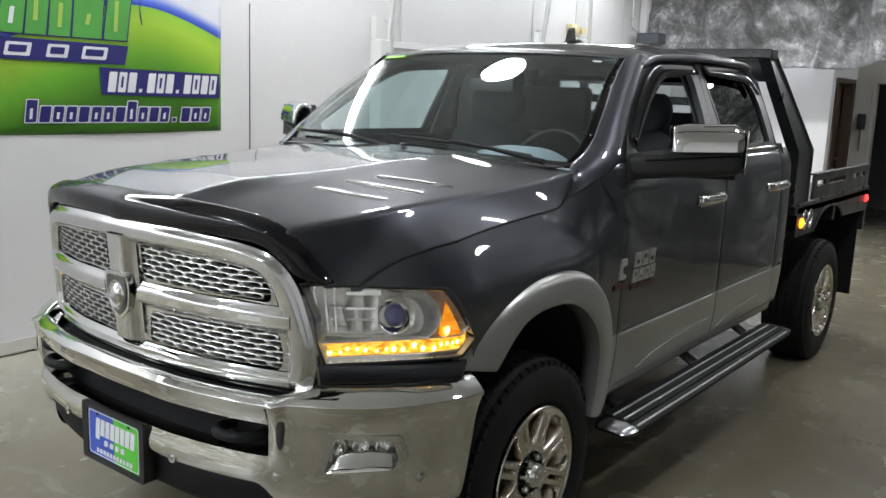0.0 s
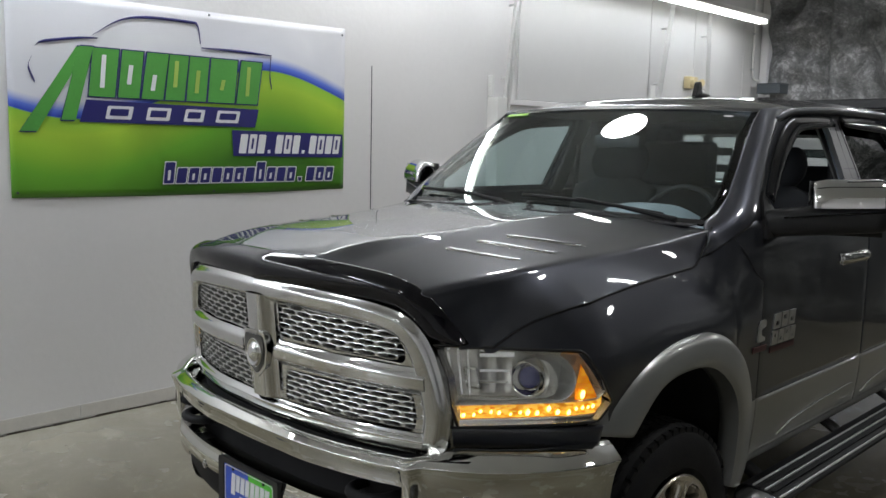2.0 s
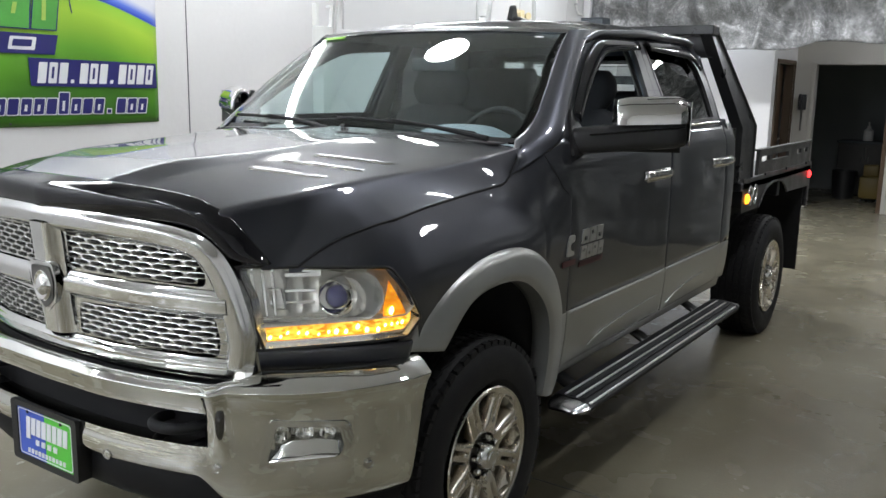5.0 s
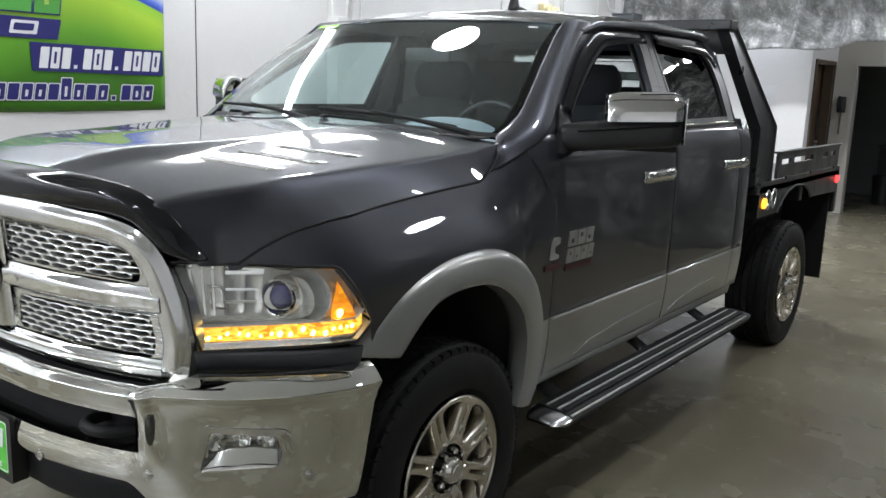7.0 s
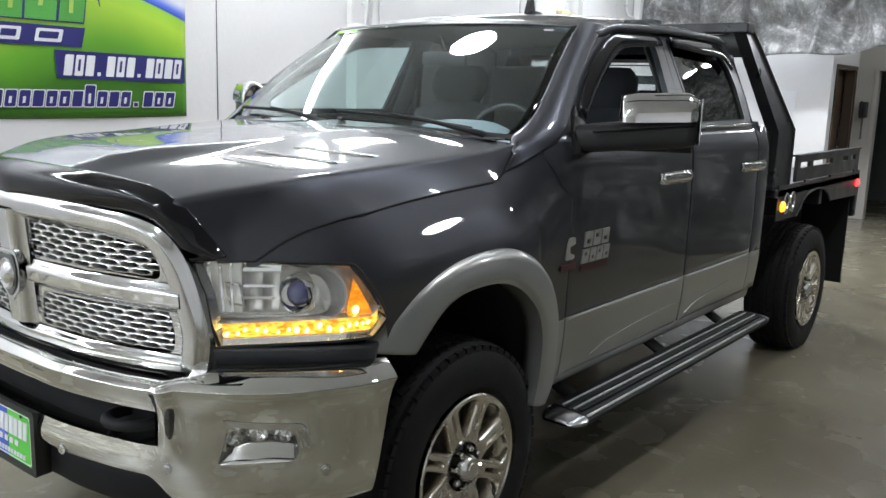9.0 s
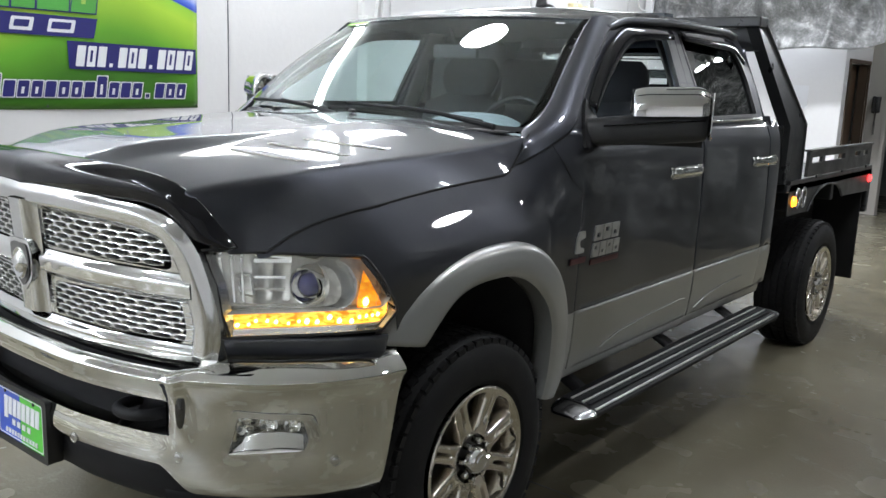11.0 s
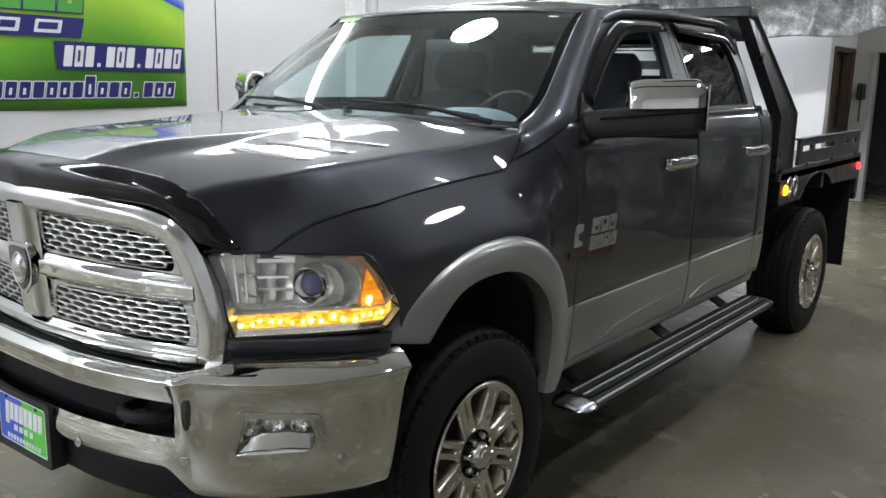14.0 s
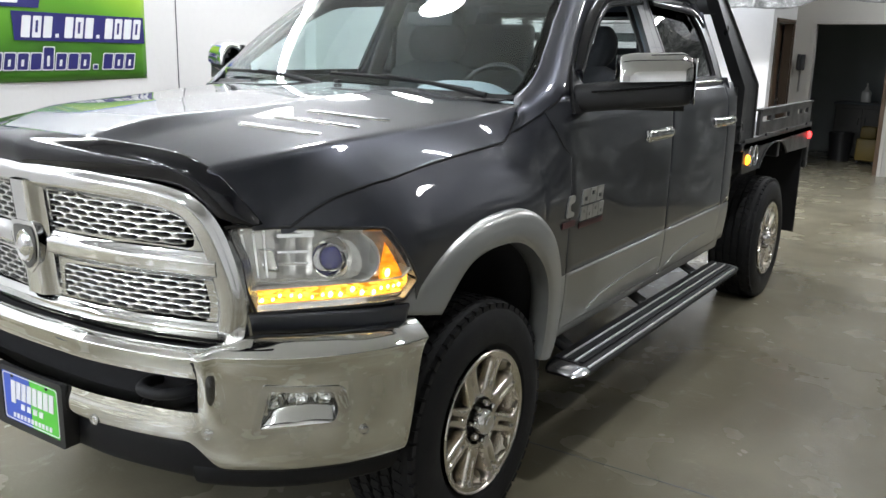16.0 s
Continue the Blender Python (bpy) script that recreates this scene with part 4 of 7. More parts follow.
def hood():
    nu, nv = 160, 110
    stops = (0.0, 0.26, 0.40, 0.74, 1.0)
    front = lambda w: table(w, [0, 0.26, 0.5, 0.66, 0.74, 0.85, 1], [-0.962, -0.955, -0.930, -0.895, -0.868, -0.838, -0.795])
    back = lambda w: table(w, [0, 0.4, 0.74, 1], [0.360, 0.380, 0.405, 0.418])
    pts = np.zeros((nu + 1, nv + 1, 3))
    for i in range(nu + 1):
        w = abs(2 * i / nu - 1)
        for j in range(nv + 1):
            y = lerp(front(w), back(w), j / nv)
            sec = hood_section(y)
            k = min(3, max(q for q in range(5) if stops[q] <= w))
            t = (w - stops[k]) / (stops[k + 1] - stops[k])
            tx = t ** 1.35 if k == 3 else t
            x, z = lerp(sec[k][0], sec[k + 1][0], tx), lerp(sec[k][1], sec[k + 1][1], t)
            pts[i, j] = (math.copysign(x, 2 * i - nu), y, z)
    for _ in range(4):        # rolled creases
        pts[1:-1, :, 2] = 0.25 * pts[:-2, :, 2] + 0.5 * pts[1:-1, :, 2] + 0.25 * pts[2:, :, 2]
        pts[1:-1, :, 0] = 0.25 * pts[:-2, :, 0] + 0.5 * pts[1:-1, :, 0] + 0.25 * pts[2:, :, 0]
    part("hood", grid(lambda u, v: unsettled(pts[round(u * nu), round(v * nv)]), nu, nv), PAINT, truck, solid=0.005, split=70)


hood()
LOUVRES = (((0.44, -0.589), (0.674, -0.503)), ((0.45, -0.455), (0.688, -0.345)), ((0.463, -0.320), (0.687, -0.182)))
# three narrow stamped louvres on each half of the hood; the lips' highlights are drawn as bright metal lines
for s in (1, -1):
    for (xa, ya), (xb, yb) in LOUVRES:
        def louvre(u, v):
            x, y = lerp(xa, xb, u), lerp(ya, yb, u)
            yy = y + 0.016 * smooth(u, 0.92, 1.0) + 0.010 * (1 - smooth(u, 0.0, 0.04)) + v * 0.040
            rise = 0.0022 * (1 - v) ** 2 * smooth(u, -0.01, 0.06) * (1 - smooth(u, 0.94, 1.01))
            return unsettled((x * s, yy, hood_z(x, yy) + 0.0012 + rise))
        part("hood_louvre", grid(louvre, 30, 6), PAINT, truck, split=80)
        edge = [louvre(k / 30, 0.0) for k in range(31)]
        part("louvre_edge", tube([(p[0], p[1], p[2] - 0.0026) for p in edge], 0.0019, 8), ALLOY, truck, "bright metal line for the highlight on a louvre lip")
# dark shut line along the hood's side
for s in (1, -1):
    pts = []
    for k in range(41):
        y = lerp(-0.765, 0.398, k / 40)
        pts.append(((hood_edge_x(y) + 0.001) * s, y, hood_cut_z(y) + 0.0005))
    part("shut_line", tube(pts, 0.0042, 6), DARK, truck)


# bug deflector wrapping the hood's leading edge and corners
LIP = spline([(0, -0.998, 1.294), (0.25, -0.978, 1.297), (0.42, -0.948, 1.295), (0.53, -0.920, 1.290), (0.595, -0.898, 1.272), (0.635, -0.882, 1.239), (0.668, -0.862, 1.205), (0.728, -0.815, 1.182)], 60)
RIM = spline([(0, -0.950, 1.397), (0.30, -0.928, 1.391), (0.48, -0.898, 1.378), (0.565, -0.876, 1.362), (0.625, -0.852, 1.332), (0.672, -0.832, 1.291), (0.706, -0.810, 1.244), (0.742, -0.785, 1.190)], 60)


def deflector_pt(u, v):
    w = 2 * u - 1
    a, b = at_curve(LIP, abs(w)), at_curve(RIM, abs(w))
    k = v
    p = a + (b - a) * k
    corner = smooth(abs(w), 0.5, 0.8)
    out = (0.035 - 0.017 * corner) * math.sin(math.pi * k ** 0.8)
    return unsettled((math.copysign(p[0] + out * 0.7 * corner, w), p[1] - out * (0.75 - 0.2 * corner), p[2] + out * (0.62 - 0.35 * corner)))


part("bug_deflector", grid(deflector_pt, 120, 16), GLOSS, truck, "glossy smoked bug deflector", solid=0.004, split=80)

# ---- grille ----
def grille_y(x):
    return -1.05 + 0.40 * x * x


def rake(b):
    """The grille leans forward at the top."""
    return 0.12 * (b - 0.90)


def grille_x(a, b):
    """The grille narrows upward."""
    return a * 1.015 * (1 - 0.05 * (b - 0.90))


def grille_place(off):
    return lambda a, b: (grille_x(a, b), grille_y(a) - rake(b) - off, b)


def densify(loop, n=10):
    out = []
    for i, p in enumerate(loop):
        q = loop[(i + 1) % len(loop)]
        for k in range(n):
            out.append((lerp(p[0], q[0], k / n), lerp(p[1], q[1], k / n)))
    return out


INSERT = {
    "up": [(0.09, 1.165), (0.578, 1.152), (0.584, 1.19), (0.556, 1.240), (0.42, 1.268), (0.09, 1.284)],
    "low": [(0.095, 0.95), (0.592, 0.94), (0.604, 0.985), (0.596, 1.065), (0.110, 1.055)],
}


def flip(loop):
    return [(-a, b) for a, b in reversed(loop)]


def grille():
    outer = [(0.0, 0.876), (0.35, 0.874), (0.60, 0.872), (0.660, 0.876), (0.680, 0.90), (0.696, 1.0), (0.684, 1.12), (0.656, 1.205), (0.622, 1.264), (0.565, 1.303), (0.42, 1.324), (0.2, 1.332), (0.0, 1.336)]
    outer = outer + [(-a, b) for a, b in reversed(outer[1:-1])]
    holes = [densify(rounded(INSERT[k], 0.02), 2) for k in INSERT]
    holes += [flip(h) for h in holes]
    bm = plate(densify(outer, 6), grille_place(0.0), holes, depth=(0, 0.05, 0))
    g = part("grille", bm, SATIN, truck, "chrome crosshair grille", split=30)
    # raised bars with rolled faces
    def bar_along(pts, w, bulge):
        c = spline(pts, 40)
        def fn(u, v):
            p = at_curve(c, u)
            d = at_curve(c, min(1, u + 0.01)) - at_curve(c, max(0, u - 0.01))
            n = np.array((-d[1], d[0]))
            n = n / np.linalg.norm(n)
            q = p + n * (v - 0.5) * w
            return (grille_x(*q), grille_y(q[0]) - rake(q[1]) - 0.004 - bulge * smooth(min(v, 1 - v), 0.0, 0.30), q[1])
        return grid(fn, 60, 14)
    part("crossbar", bar_along([(-0.65, 1.102), (-0.3, 1.108), (-0.09, 1.11)], 0.082, 0.024), CHROME, g)
    part("crossbar", bar_along([(0.09, 1.11), (0.3, 1.108), (0.65, 1.102)], 0.082, 0.024), CHROME, g)
    part("upright", bar_along([(0.0, 0.945), (0.0, 1.1), (0.0, 1.30)], 0.15, 0.030), SATIN, g)
    rim = [(-0.648, 0.912), (-0.664, 1.0), (-0.646, 1.13), (-0.612, 1.230), (-0.535, 1.284), (-0.3, 1.308), (0, 1.312), (0.3, 1.308), (0.535, 1.284), (0.612, 1.230), (0.646, 1.13), (0.664, 1.0), (0.648, 0.912)]
    part("rim", bar_along(rim, 0.075, 0.020), SATIN, g)
    part("rim", bar_along([(-0.63, 0.908), (-0.3, 0.91), (0, 0.912), (0.3, 0.91), (0.63, 0.908)], 0.06, 0.020), CHROME, g)
    # honeycomb inserts
    for key in INSERT:
        for s in (1, -1):
            loop = INSERT[key]
            bm = bmesh.new()
            w, h = 0.069, 0.0172
            inside = lambda a, b: in_loop(a, b, loop)
            row = 0
            z = min(p[1] for p in loop) - h
            while z < max(p[1] for p in loop) + h:
                x = 0.04 + (w / 2 if row % 2 else 0)
                while x < 0.68:
                    if inside(x, z):
                        rim_o = [(-0.5, 0), (-0.5, 0.4), (0, 0.6), (0.5, 0.4), (0.5, 0), (0.5, -0.4), (0, -0.6), (-0.5, -0.4)]
                        rim_i = [(-0.43, 0), (-0.30, 0.33), (0, 0.35), (0.30, 0.33), (0.43, 0), (0.30, -0.33), (0, -0.35), (-0.30, -0.33)]
                        rings = []
                        for ring_, k, dy in ((rim_o, 1.0, 0.0012), (rim_i, 1.08, 0.0), (rim_i, 1.0, 0.003), (rim_i, 0.86, 0.034)):
                            rings.append([bm.verts.new((grille_x((x + a * w * k) * s, z + b * h * k), grille_y(x + a * w) - rake(z) + dy, z + b * h * k)) for a, b in ring_])
                        for p, q in zip(rings, rings[1:]):
                            for i in range(8):
                                bm.faces.new((p[i], p[(i + 1) % 8], q[(i + 1) % 8], q[i]))
                    x += w
                z += h
                row += 1
            part("honeycomb", bm, MESHCHROME, g, "chrome honeycomb mesh insert", split=25)
            back = plate([(a * s, b) for a, b in (loop if s > 0 else reversed(loop))], lambda a, b: (grille_x(a, b), grille_y(a) - rake(b) + 0.052, b))
            part("insert_back", back, DARK, g)
    # plain shield emblem
    sh = rounded([(-0.058, 1.175), (0.058, 1.175), (0.068, 1.125), (0.052, 1.052), (0, 1.006), (-0.052, 1.052), (-0.068, 1.125)], 0.014)
    part("emblem", plate(sh, grille_place(0.038), depth=(0, 0.02, 0)), CHROME, g, "chrome shield emblem")
    sh2 = [(a * 0.80, 1.098 + (b - 1.098) * 0.82) for a, b in sh]
    part("emblem_face", plate(sh2, grille_place(0.041), depth=(0, 0.002, 0)), mat("emblem_grey", (0.20, 0.20, 0.20), 0.3, 1.0), g)
    part("emblem_relief", revolve([(0.0, 0.046), (0.007, 0.040), (0.004, 0.030), (0.012, 0.022), (0.016, 0.010), (0.016, 0.0)], 20, m=pose(0, -1.114, 1.10, 0, 0, -90) @ Matrix.Diagonal((1, 0.9, 1.15, 1))), CHROME, g)


def in_loop(a, b, loop):
    ins = False
    for i in range(len(loop)):
        (x1, y1), (x2, y2) = loop[i - 1], loop[i]
        if (y1 > b) != (y2 > b) and a < (x2 - x1) * (b - y1) / (y2 - y1) + x1:
            ins = not ins
    return ins


grille()

# ---- bumper ----
BUMP = spline([(0.0, -1.13), (0.15, -1.126), (0.3, -1.107), (0.5, -1.052), (0.66, -0.982), (0.82, -0.862), (0.93, -0.73), (0.99, -0.62), (1.022, -0.53), (1.035, -0.44)], 90)
BUMP_FULL = [np.array((-p[0], p[1])) for p in reversed(BUMP[1:])] + BUMP


def bumper_loft(s0, s1, profile, n, slant=0.0):
    """A profile of (out, z) pairs carried along the plan curve."""
    prof = spline(profile, 4 * len(profile))

    def fn(u, v):
        o, z = at_curve(prof, v)
        cut = slant * (0.90 - min(0.90, z)) / 0.4
        s = lerp(min(1 - cut, max(cut, s0)), min(1 - cut, max(cut, s1)), u)
        p = at_curve(BUMP_FULL, s)
        d = at_curve(BUMP_FULL, min(1, s + 0.004)) - at_curve(BUMP_FULL, max(0, s - 0.004))
        nrm = np.array((d[1], -d[0])) / np.linalg.norm(d)
        q = p + nrm * o
        return (q[0], q[1], z)
    return grid(fn, n, 4 * len(profile))


def s_of_x(x):
    xs = [p[0] for p in BUMP_FULL]
    return float(np.interp(x, xs, np.linspace(0, 1, len(xs))))


CAP_SECTION = spline([(-0.10, 0.903), (-0.066, 0.914), (-0.030, 0.897), (0.001, 0.876), (0.005, 0.867), (-0.003, 0.848), (-0.010, 0.80), (-0.010, 0.70), (-0.010, 0.62), (-0.016, 0.545), (-0.04, 0.512)], 40)
MID_SECTION = spline([(-0.10, 0.835), (-0.062, 0.868), (-0.026, 0.884), (0.004, 0.870), (0.009, 0.860), (-0.004, 0.834), (-0.012, 0.80), (-0.008, 0.70), (0.0, 0.65), (-0.004, 0.615), (-0.03, 0.595)], 40)
FOG_SHAPE = [(0.776, 0.652), (0.93, 0.664), (0.938, 0.70), (0.928, 0.765), (0.80, 0.778), (0.79, 0.72)]


def bumper_at(s, v, off=0.0):
    """A point of the bumper's skin: s along the plan curve, v down the section."""
    x = abs(at_curve(BUMP_FULL, s)[0])
    k = 0.085 * (1 - smooth(v, 0.10, 0.26))
    w = smooth(x, 0.60 + k, 0.69 + k)
    o, z = at_curve(MID_SECTION, v) * (1 - w) + at_curve(CAP_SECTION, v) * w
    o += 0.020 * math.exp(-((x - 0.655 - 0.12 * max(0, 0.84 - z)) / 0.019) ** 2) * smooth(z, 0.64, 0.76) * (1 - smooth(z, 0.86, 0.90))
    cut_ = 0.050 * max(0.0, 0.90 - z) / 0.4
    s = min(1 - cut_, max(cut_, s))
    p = at_curve(BUMP_FULL, s)
    d = at_curve(BUMP_FULL, min(1, s + 0.006)) - at_curve(BUMP_FULL, max(0, s - 0.006))
    n = np.array((d[1], -d[0])) / np.linalg.norm(d)
    q = p + n * (o + off)
    return (q[0], q[1], z)


def bumper_skin():
    """One pressed sheet with the air opening and the fog-lamp openings left out."""
    bm = bmesh.new()
    nu, nv = 200, 60
    fog = [(0.857 + (a - 0.857) * 1.0, 0.715 + (b - 0.715) * 1.0) for a, b in FOG_SHAPE]
    rows = [[bm.verts.new(bumper_at(i / nu, j / nv)) for j in range(nv + 1)] for i in range(nu + 1)]
    for i in range(nu):
        for j in range(nv):
            q = (rows[i][j], rows[i + 1][j], rows[i + 1][j + 1], rows[i][j + 1])
            c = sum((v.co for v in q), Vector()) / 4
            if (36 <= j < 42 and abs(c.x) < 0.635) or in_loop(abs(c.x), c.z, fog):
                continue
            bm.faces.new(q)
    bmesh.ops.delete(bm, geom=[v for v in bm.verts if not v.link_faces], context="VERTS")
    return bm


def bumper():
    b = part("front_bumper", bumper_skin(), BUMPERCHROME, truck, "chrome steel front bumper", split=75)
    # returned lips round the air opening
    a, c = s_of_x(-0.632), s_of_x(0.632)
    for v, dz in ((0.60, 0.004), (0.70, 0.006)):
        part("opening_lip", grid(lambda u, k: (lambda q: (q[0], q[1], q[2] + (dz if v > 0.65 else -dz) * math.sin(k * 1.5)))(bumper_at(lerp(a, c, u), v, -0.05 * k)), 60, 4), CHROME if v > 0.65 else BLACK, b)
    for s in (1, -1):
        part("opening_lip", grid(lambda u, k: bumper_at(c if s > 0 else a, lerp(0.60, 0.70, u), -0.05 * k), 6, 3), CHROME, b)
        # fog lamp in its recess
        def on_bump(off):
            def place(x, z):
                k = s_of_x(x)
                p = at_curve(BUMP_FULL, k)
                d = at_curve(BUMP_FULL, min(1, k + 0.01)) - at_curve(BUMP_FULL, k - 0.01)
                n = np.array((d[1], -d[0])) / np.linalg.norm(d)
                return ((p[0] + n[0] * off) * s, p[1] + n[1] * off, z)
            return place
        pa, pb = at_curve(BUMP_FULL, s_of_x(0.80)), at_curve(BUMP_FULL, s_of_x(0.92))
        dd = (pb - pa) / np.linalg.norm(pb - pa)
        fog_n = (dd[1], -dd[0])
        shape = densify(rounded(FOG_SHAPE, 0.012), 2)
        f = part("fog_lamp", plate([(0.857 + (x - 0.857) * 0.95, 0.715 + (z - 0.715) * 0.9) for x, z in shape], on_bump(-0.050)), mat("fog_housing", (0.55, 0.55, 0.54), 0.20, 1.0, 0.35, 40.0), b, "clear fog lamp recessed in the bumper")
        inner = [(0.857 + (x - 0.857) * 0.93, 0.715 + (z - 0.715) * 0.90) for x, z in shape]
        outer_ = [(0.857 + (x - 0.857) * 1.17, 0.715 + (z - 0.715) * 1.20) for x, z in shape]
        part("bezel", plate(outer_, on_bump(-0.006), [inner], depth=(0, 0.003, 0)), CHROME, f)
        rim_ = bmesh.new()
        grid(lambda u, v: on_bump(lerp(-0.006, -0.052, v))(*at_curve([np.array(q) for q in inner + inner[:1]], u)), len(inner), 3, rim_)
        part("recess_wall", rim_, SATIN, f)

        def shelf(u, v):
            x = lerp(0.775, 0.928, u)
            z = lerp(0.658 + 0.008 * u, 0.668 + 0.060 * math.sin(math.pi * min(1, 0.10 + 0.66 * u)) ** 0.8, v) - 0.006 * math.sin(math.pi * v)
            return on_bump(lerp(-0.006, -0.040, v ** 1.4))(x, z)
        part("lower_facet", grid(shelf, 20, 6), LAMPCHROME, f, solid=0.003)
        for lx, lz, r in ((0.812, 0.735, 0.030), (0.862, 0.742, 0.027), (0.905, 0.736, 0.024)):
            q = on_bump(-0.042)(lx, lz)
            m = Matrix.Translation(q) @ pose(0, 0, 0, 0, 0, math.degrees(math.atan2(fog_n[1], fog_n[0] * s)))
            part("reflector", revolve([(0.010, r), (0.004, r * 0.8), (-0.002, r * 0.4), (0.008, 0.0)], 10, m=m), LAMPCHROME, f, split=20)
        part("lens", plate(inner, on_bump(-0.010), depth=(0, 0.003, 0)), LENS, f).visible_shadow = False
        for x, z in ((0.972, 0.63), (0.66, 0.637), (0.30, 0.622)):
            p = at_curve(BUMP_FULL, s_of_x(x))
            q = at_curve(BUMP_FULL, s_of_x(x + 0.01))
            d = (q - p) / np.linalg.norm(q - p)
            n = np.array((d[1], -d[0]))
            off = -0.010 if x > 0.62 else -0.002
            p = p + n * off
            mm = Matrix.Translation((p[0] * s, p[1], z)) @ pose(0, 0, 0, 0, 0, math.degrees(math.atan2(n[1], n[0] * s)))
            part("parking_sensor", revolve([(0.0, 0.0165), (0.004, 0.0165), (0.004, 0.013), (0.0025, 0.0125), (0.004, 0.009), (0.0045, 0.0)], 20, m=mm), SATIN, b)
        def slot(u, v):
            a = u * math.tau
            return bumper_at(s_of_x(0.676 * s) + 0.0036 * v * math.cos(a), 0.615 + 0.055 * v * math.sin(a), 0.004 * (1 - v))
        part("shoulder_slot", grid(slot, 24, 4), SLOT, b, "dark upright slot in the bumper")
        # tow hook in the opening
        hook = [(0.42 * s, -0.93, 0.735), (0.425 * s, -1.01, 0.738), (0.46 * s, -1.045, 0.74), (0.52 * s, -1.035, 0.74), (0.555 * s, -0.99, 0.738), (0.56 * s, -0.92, 0.735)]
        part("tow_hook", tube(spline(hook, 24), 0.017, 10), RUBBER, b, "black steel tow hook")
    # dark sheet standing for the shade behind the opening, and the valance under the bumper
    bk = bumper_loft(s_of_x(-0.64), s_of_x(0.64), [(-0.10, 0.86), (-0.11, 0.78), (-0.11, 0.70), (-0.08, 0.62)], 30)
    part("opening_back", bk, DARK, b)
    va = [(-0.03, 0.60), (-0.02, 0.57), (-0.025, 0.52), (-0.045, 0.475), (-0.09, 0.44)]
    part("valance", bumper_loft(s_of_x(-0.93), s_of_x(0.93), [(o - 0.02, z) for o, z in va], 50), VALANCE, b, "black plastic valance")
    va2 = [(-0.05, 0.53), (-0.045, 0.50), (-0.06, 0.46), (-0.10, 0.43)]
    for a, c in ((s_of_x(0.6), 1.0), (0.0, s_of_x(-0.6))):
        part("valance", bumper_loft(a, c, va2, 20, 0.05), VALANCE, b)
    # filler between bumper and grille
    part("filler", bumper_loft(s_of_x(-0.75), s_of_x(0.75), [(-0.07, 0.845), (-0.10, 0.832), (-0.16, 0.845), (-0.20, 0.86)], 30), VALANCE, b)


bumper()


def licence_plate():
    y = -1.135
    up = lambda z: 0.492 + (z - 0.498) * 1.19
    p = part("licence_plate", box(-0.172, 0.172, y + 0.008, y + 0.05, up(0.50), up(0.67), 0.004), BLACK, truck, "dealer plate, half blue and half green, with plain bars")
    fr = plate(rounded([(-0.176, 0.498), (0.176, 0.498), (0.176, 0.672), (-0.176, 0.672)], 0.012), lambda a, b: (a, y, up(b)), [rounded([(-0.148, 0.515), (0.148, 0.515), (0.148, 0.655), (-0.148, 0.655)], 0.01)][::-1], depth=(0, 0.012, 0))
    part("plate_frame", fr, BLACK, p)
    part("plate_blue", box(-0.15, -0.002, y + 0.004, y + 0.007, up(0.512), up(0.658)), BLUE, p, smooth=False)
    part("plate_green", box(0.0, 0.15, y + 0.004, y + 0.007, up(0.512), up(0.658)), mat("bright_green_print", (0.10, 0.55, 0.05), 0.35), p, smooth=False)
    pl = lambda a, b: (a, y + 0.002, up(b))
    for i in range(8):
        a = -0.105 + i * 0.0285
        part("plate_bar", plate(slanted(a, a + 0.023, 0.582 - (0.014 if i == 0 else 0), 0.632, 0.007), pl, depth=(0, 0.002, 0)), WHITEPRINT, p, smooth=False)
    for i in range(4):
        part("plate_bar", plate(slanted(-0.055 + i * 0.032, -0.035 + i * 0.032, 0.556, 0.572, 0.003), pl, depth=(0, 0.002, 0)), WHITEPRINT, p, smooth=False)
    for i in range(11):
        part("plate_bar", plate(slanted(-0.10 + i * 0.019, -0.088 + i * 0.019, 0.527, 0.540, 0.002), pl, depth=(0, 0.002, 0)), WHITEPRINT, p, smooth=False)
    for a in (-0.09, 0.09):
        part("plate_bolt", revolve([(0, 0.006), (0.003, 0.005), (0.004, 0)], 10, m=pose(a, y + 0.003, up(0.645), 0, 0, -90)), BLACK, p)
    rim_w = plate(rounded([(-0.143, 0.519), (0.143, 0.519), (0.143, 0.651), (-0.143, 0.651)], 0.012), pl, [rounded([(-0.140, 0.5215), (0.140, 0.5215), (0.140, 0.6485), (-0.140, 0.6485)], 0.011)[::-1]], depth=(0, 0.0015, 0))
    part("border_line", rim_w, WHITEPRINT, p, smooth=False)


licence_plate()

# ---- headlamps ----
HL = spline([(0.690, -0.868), (0.74, -0.812), (0.80, -0.745), (0.87, -0.66), (0.935, -0.572), (0.975, -0.505), (0.998, -0.455)], 60)


def hl_top(s):
    return table(s, [0, 0.08, 0.72, 0.9, 1.0], [1.210, 1.216, 1.200, 1.105, 1.045])


def hl_bot(s):
    return table(s, [0, 0.06, 0.86, 1.0], [0.972, 0.968, 0.985, 1.035])


def hl_point(s, z, inset=0.0):
    s -= 0.20 * max(0.0, 1 - s / 0.35) ** 2 * (z - 0.968) / 0.245          # the inner end leans towards the grille
    p = at_curve(HL, s)
    d = at_curve(HL, min(1, max(0, s) + 0.02)) - at_curve(HL, max(0, s - 0.02))
    n = np.array((d[1], -d[0])) / np.linalg.norm(d)
    roll = 0.9 * max(0, z - 1.1) ** 2
    q = p - n * (inset + roll)
    return (q[0], q[1], z), n


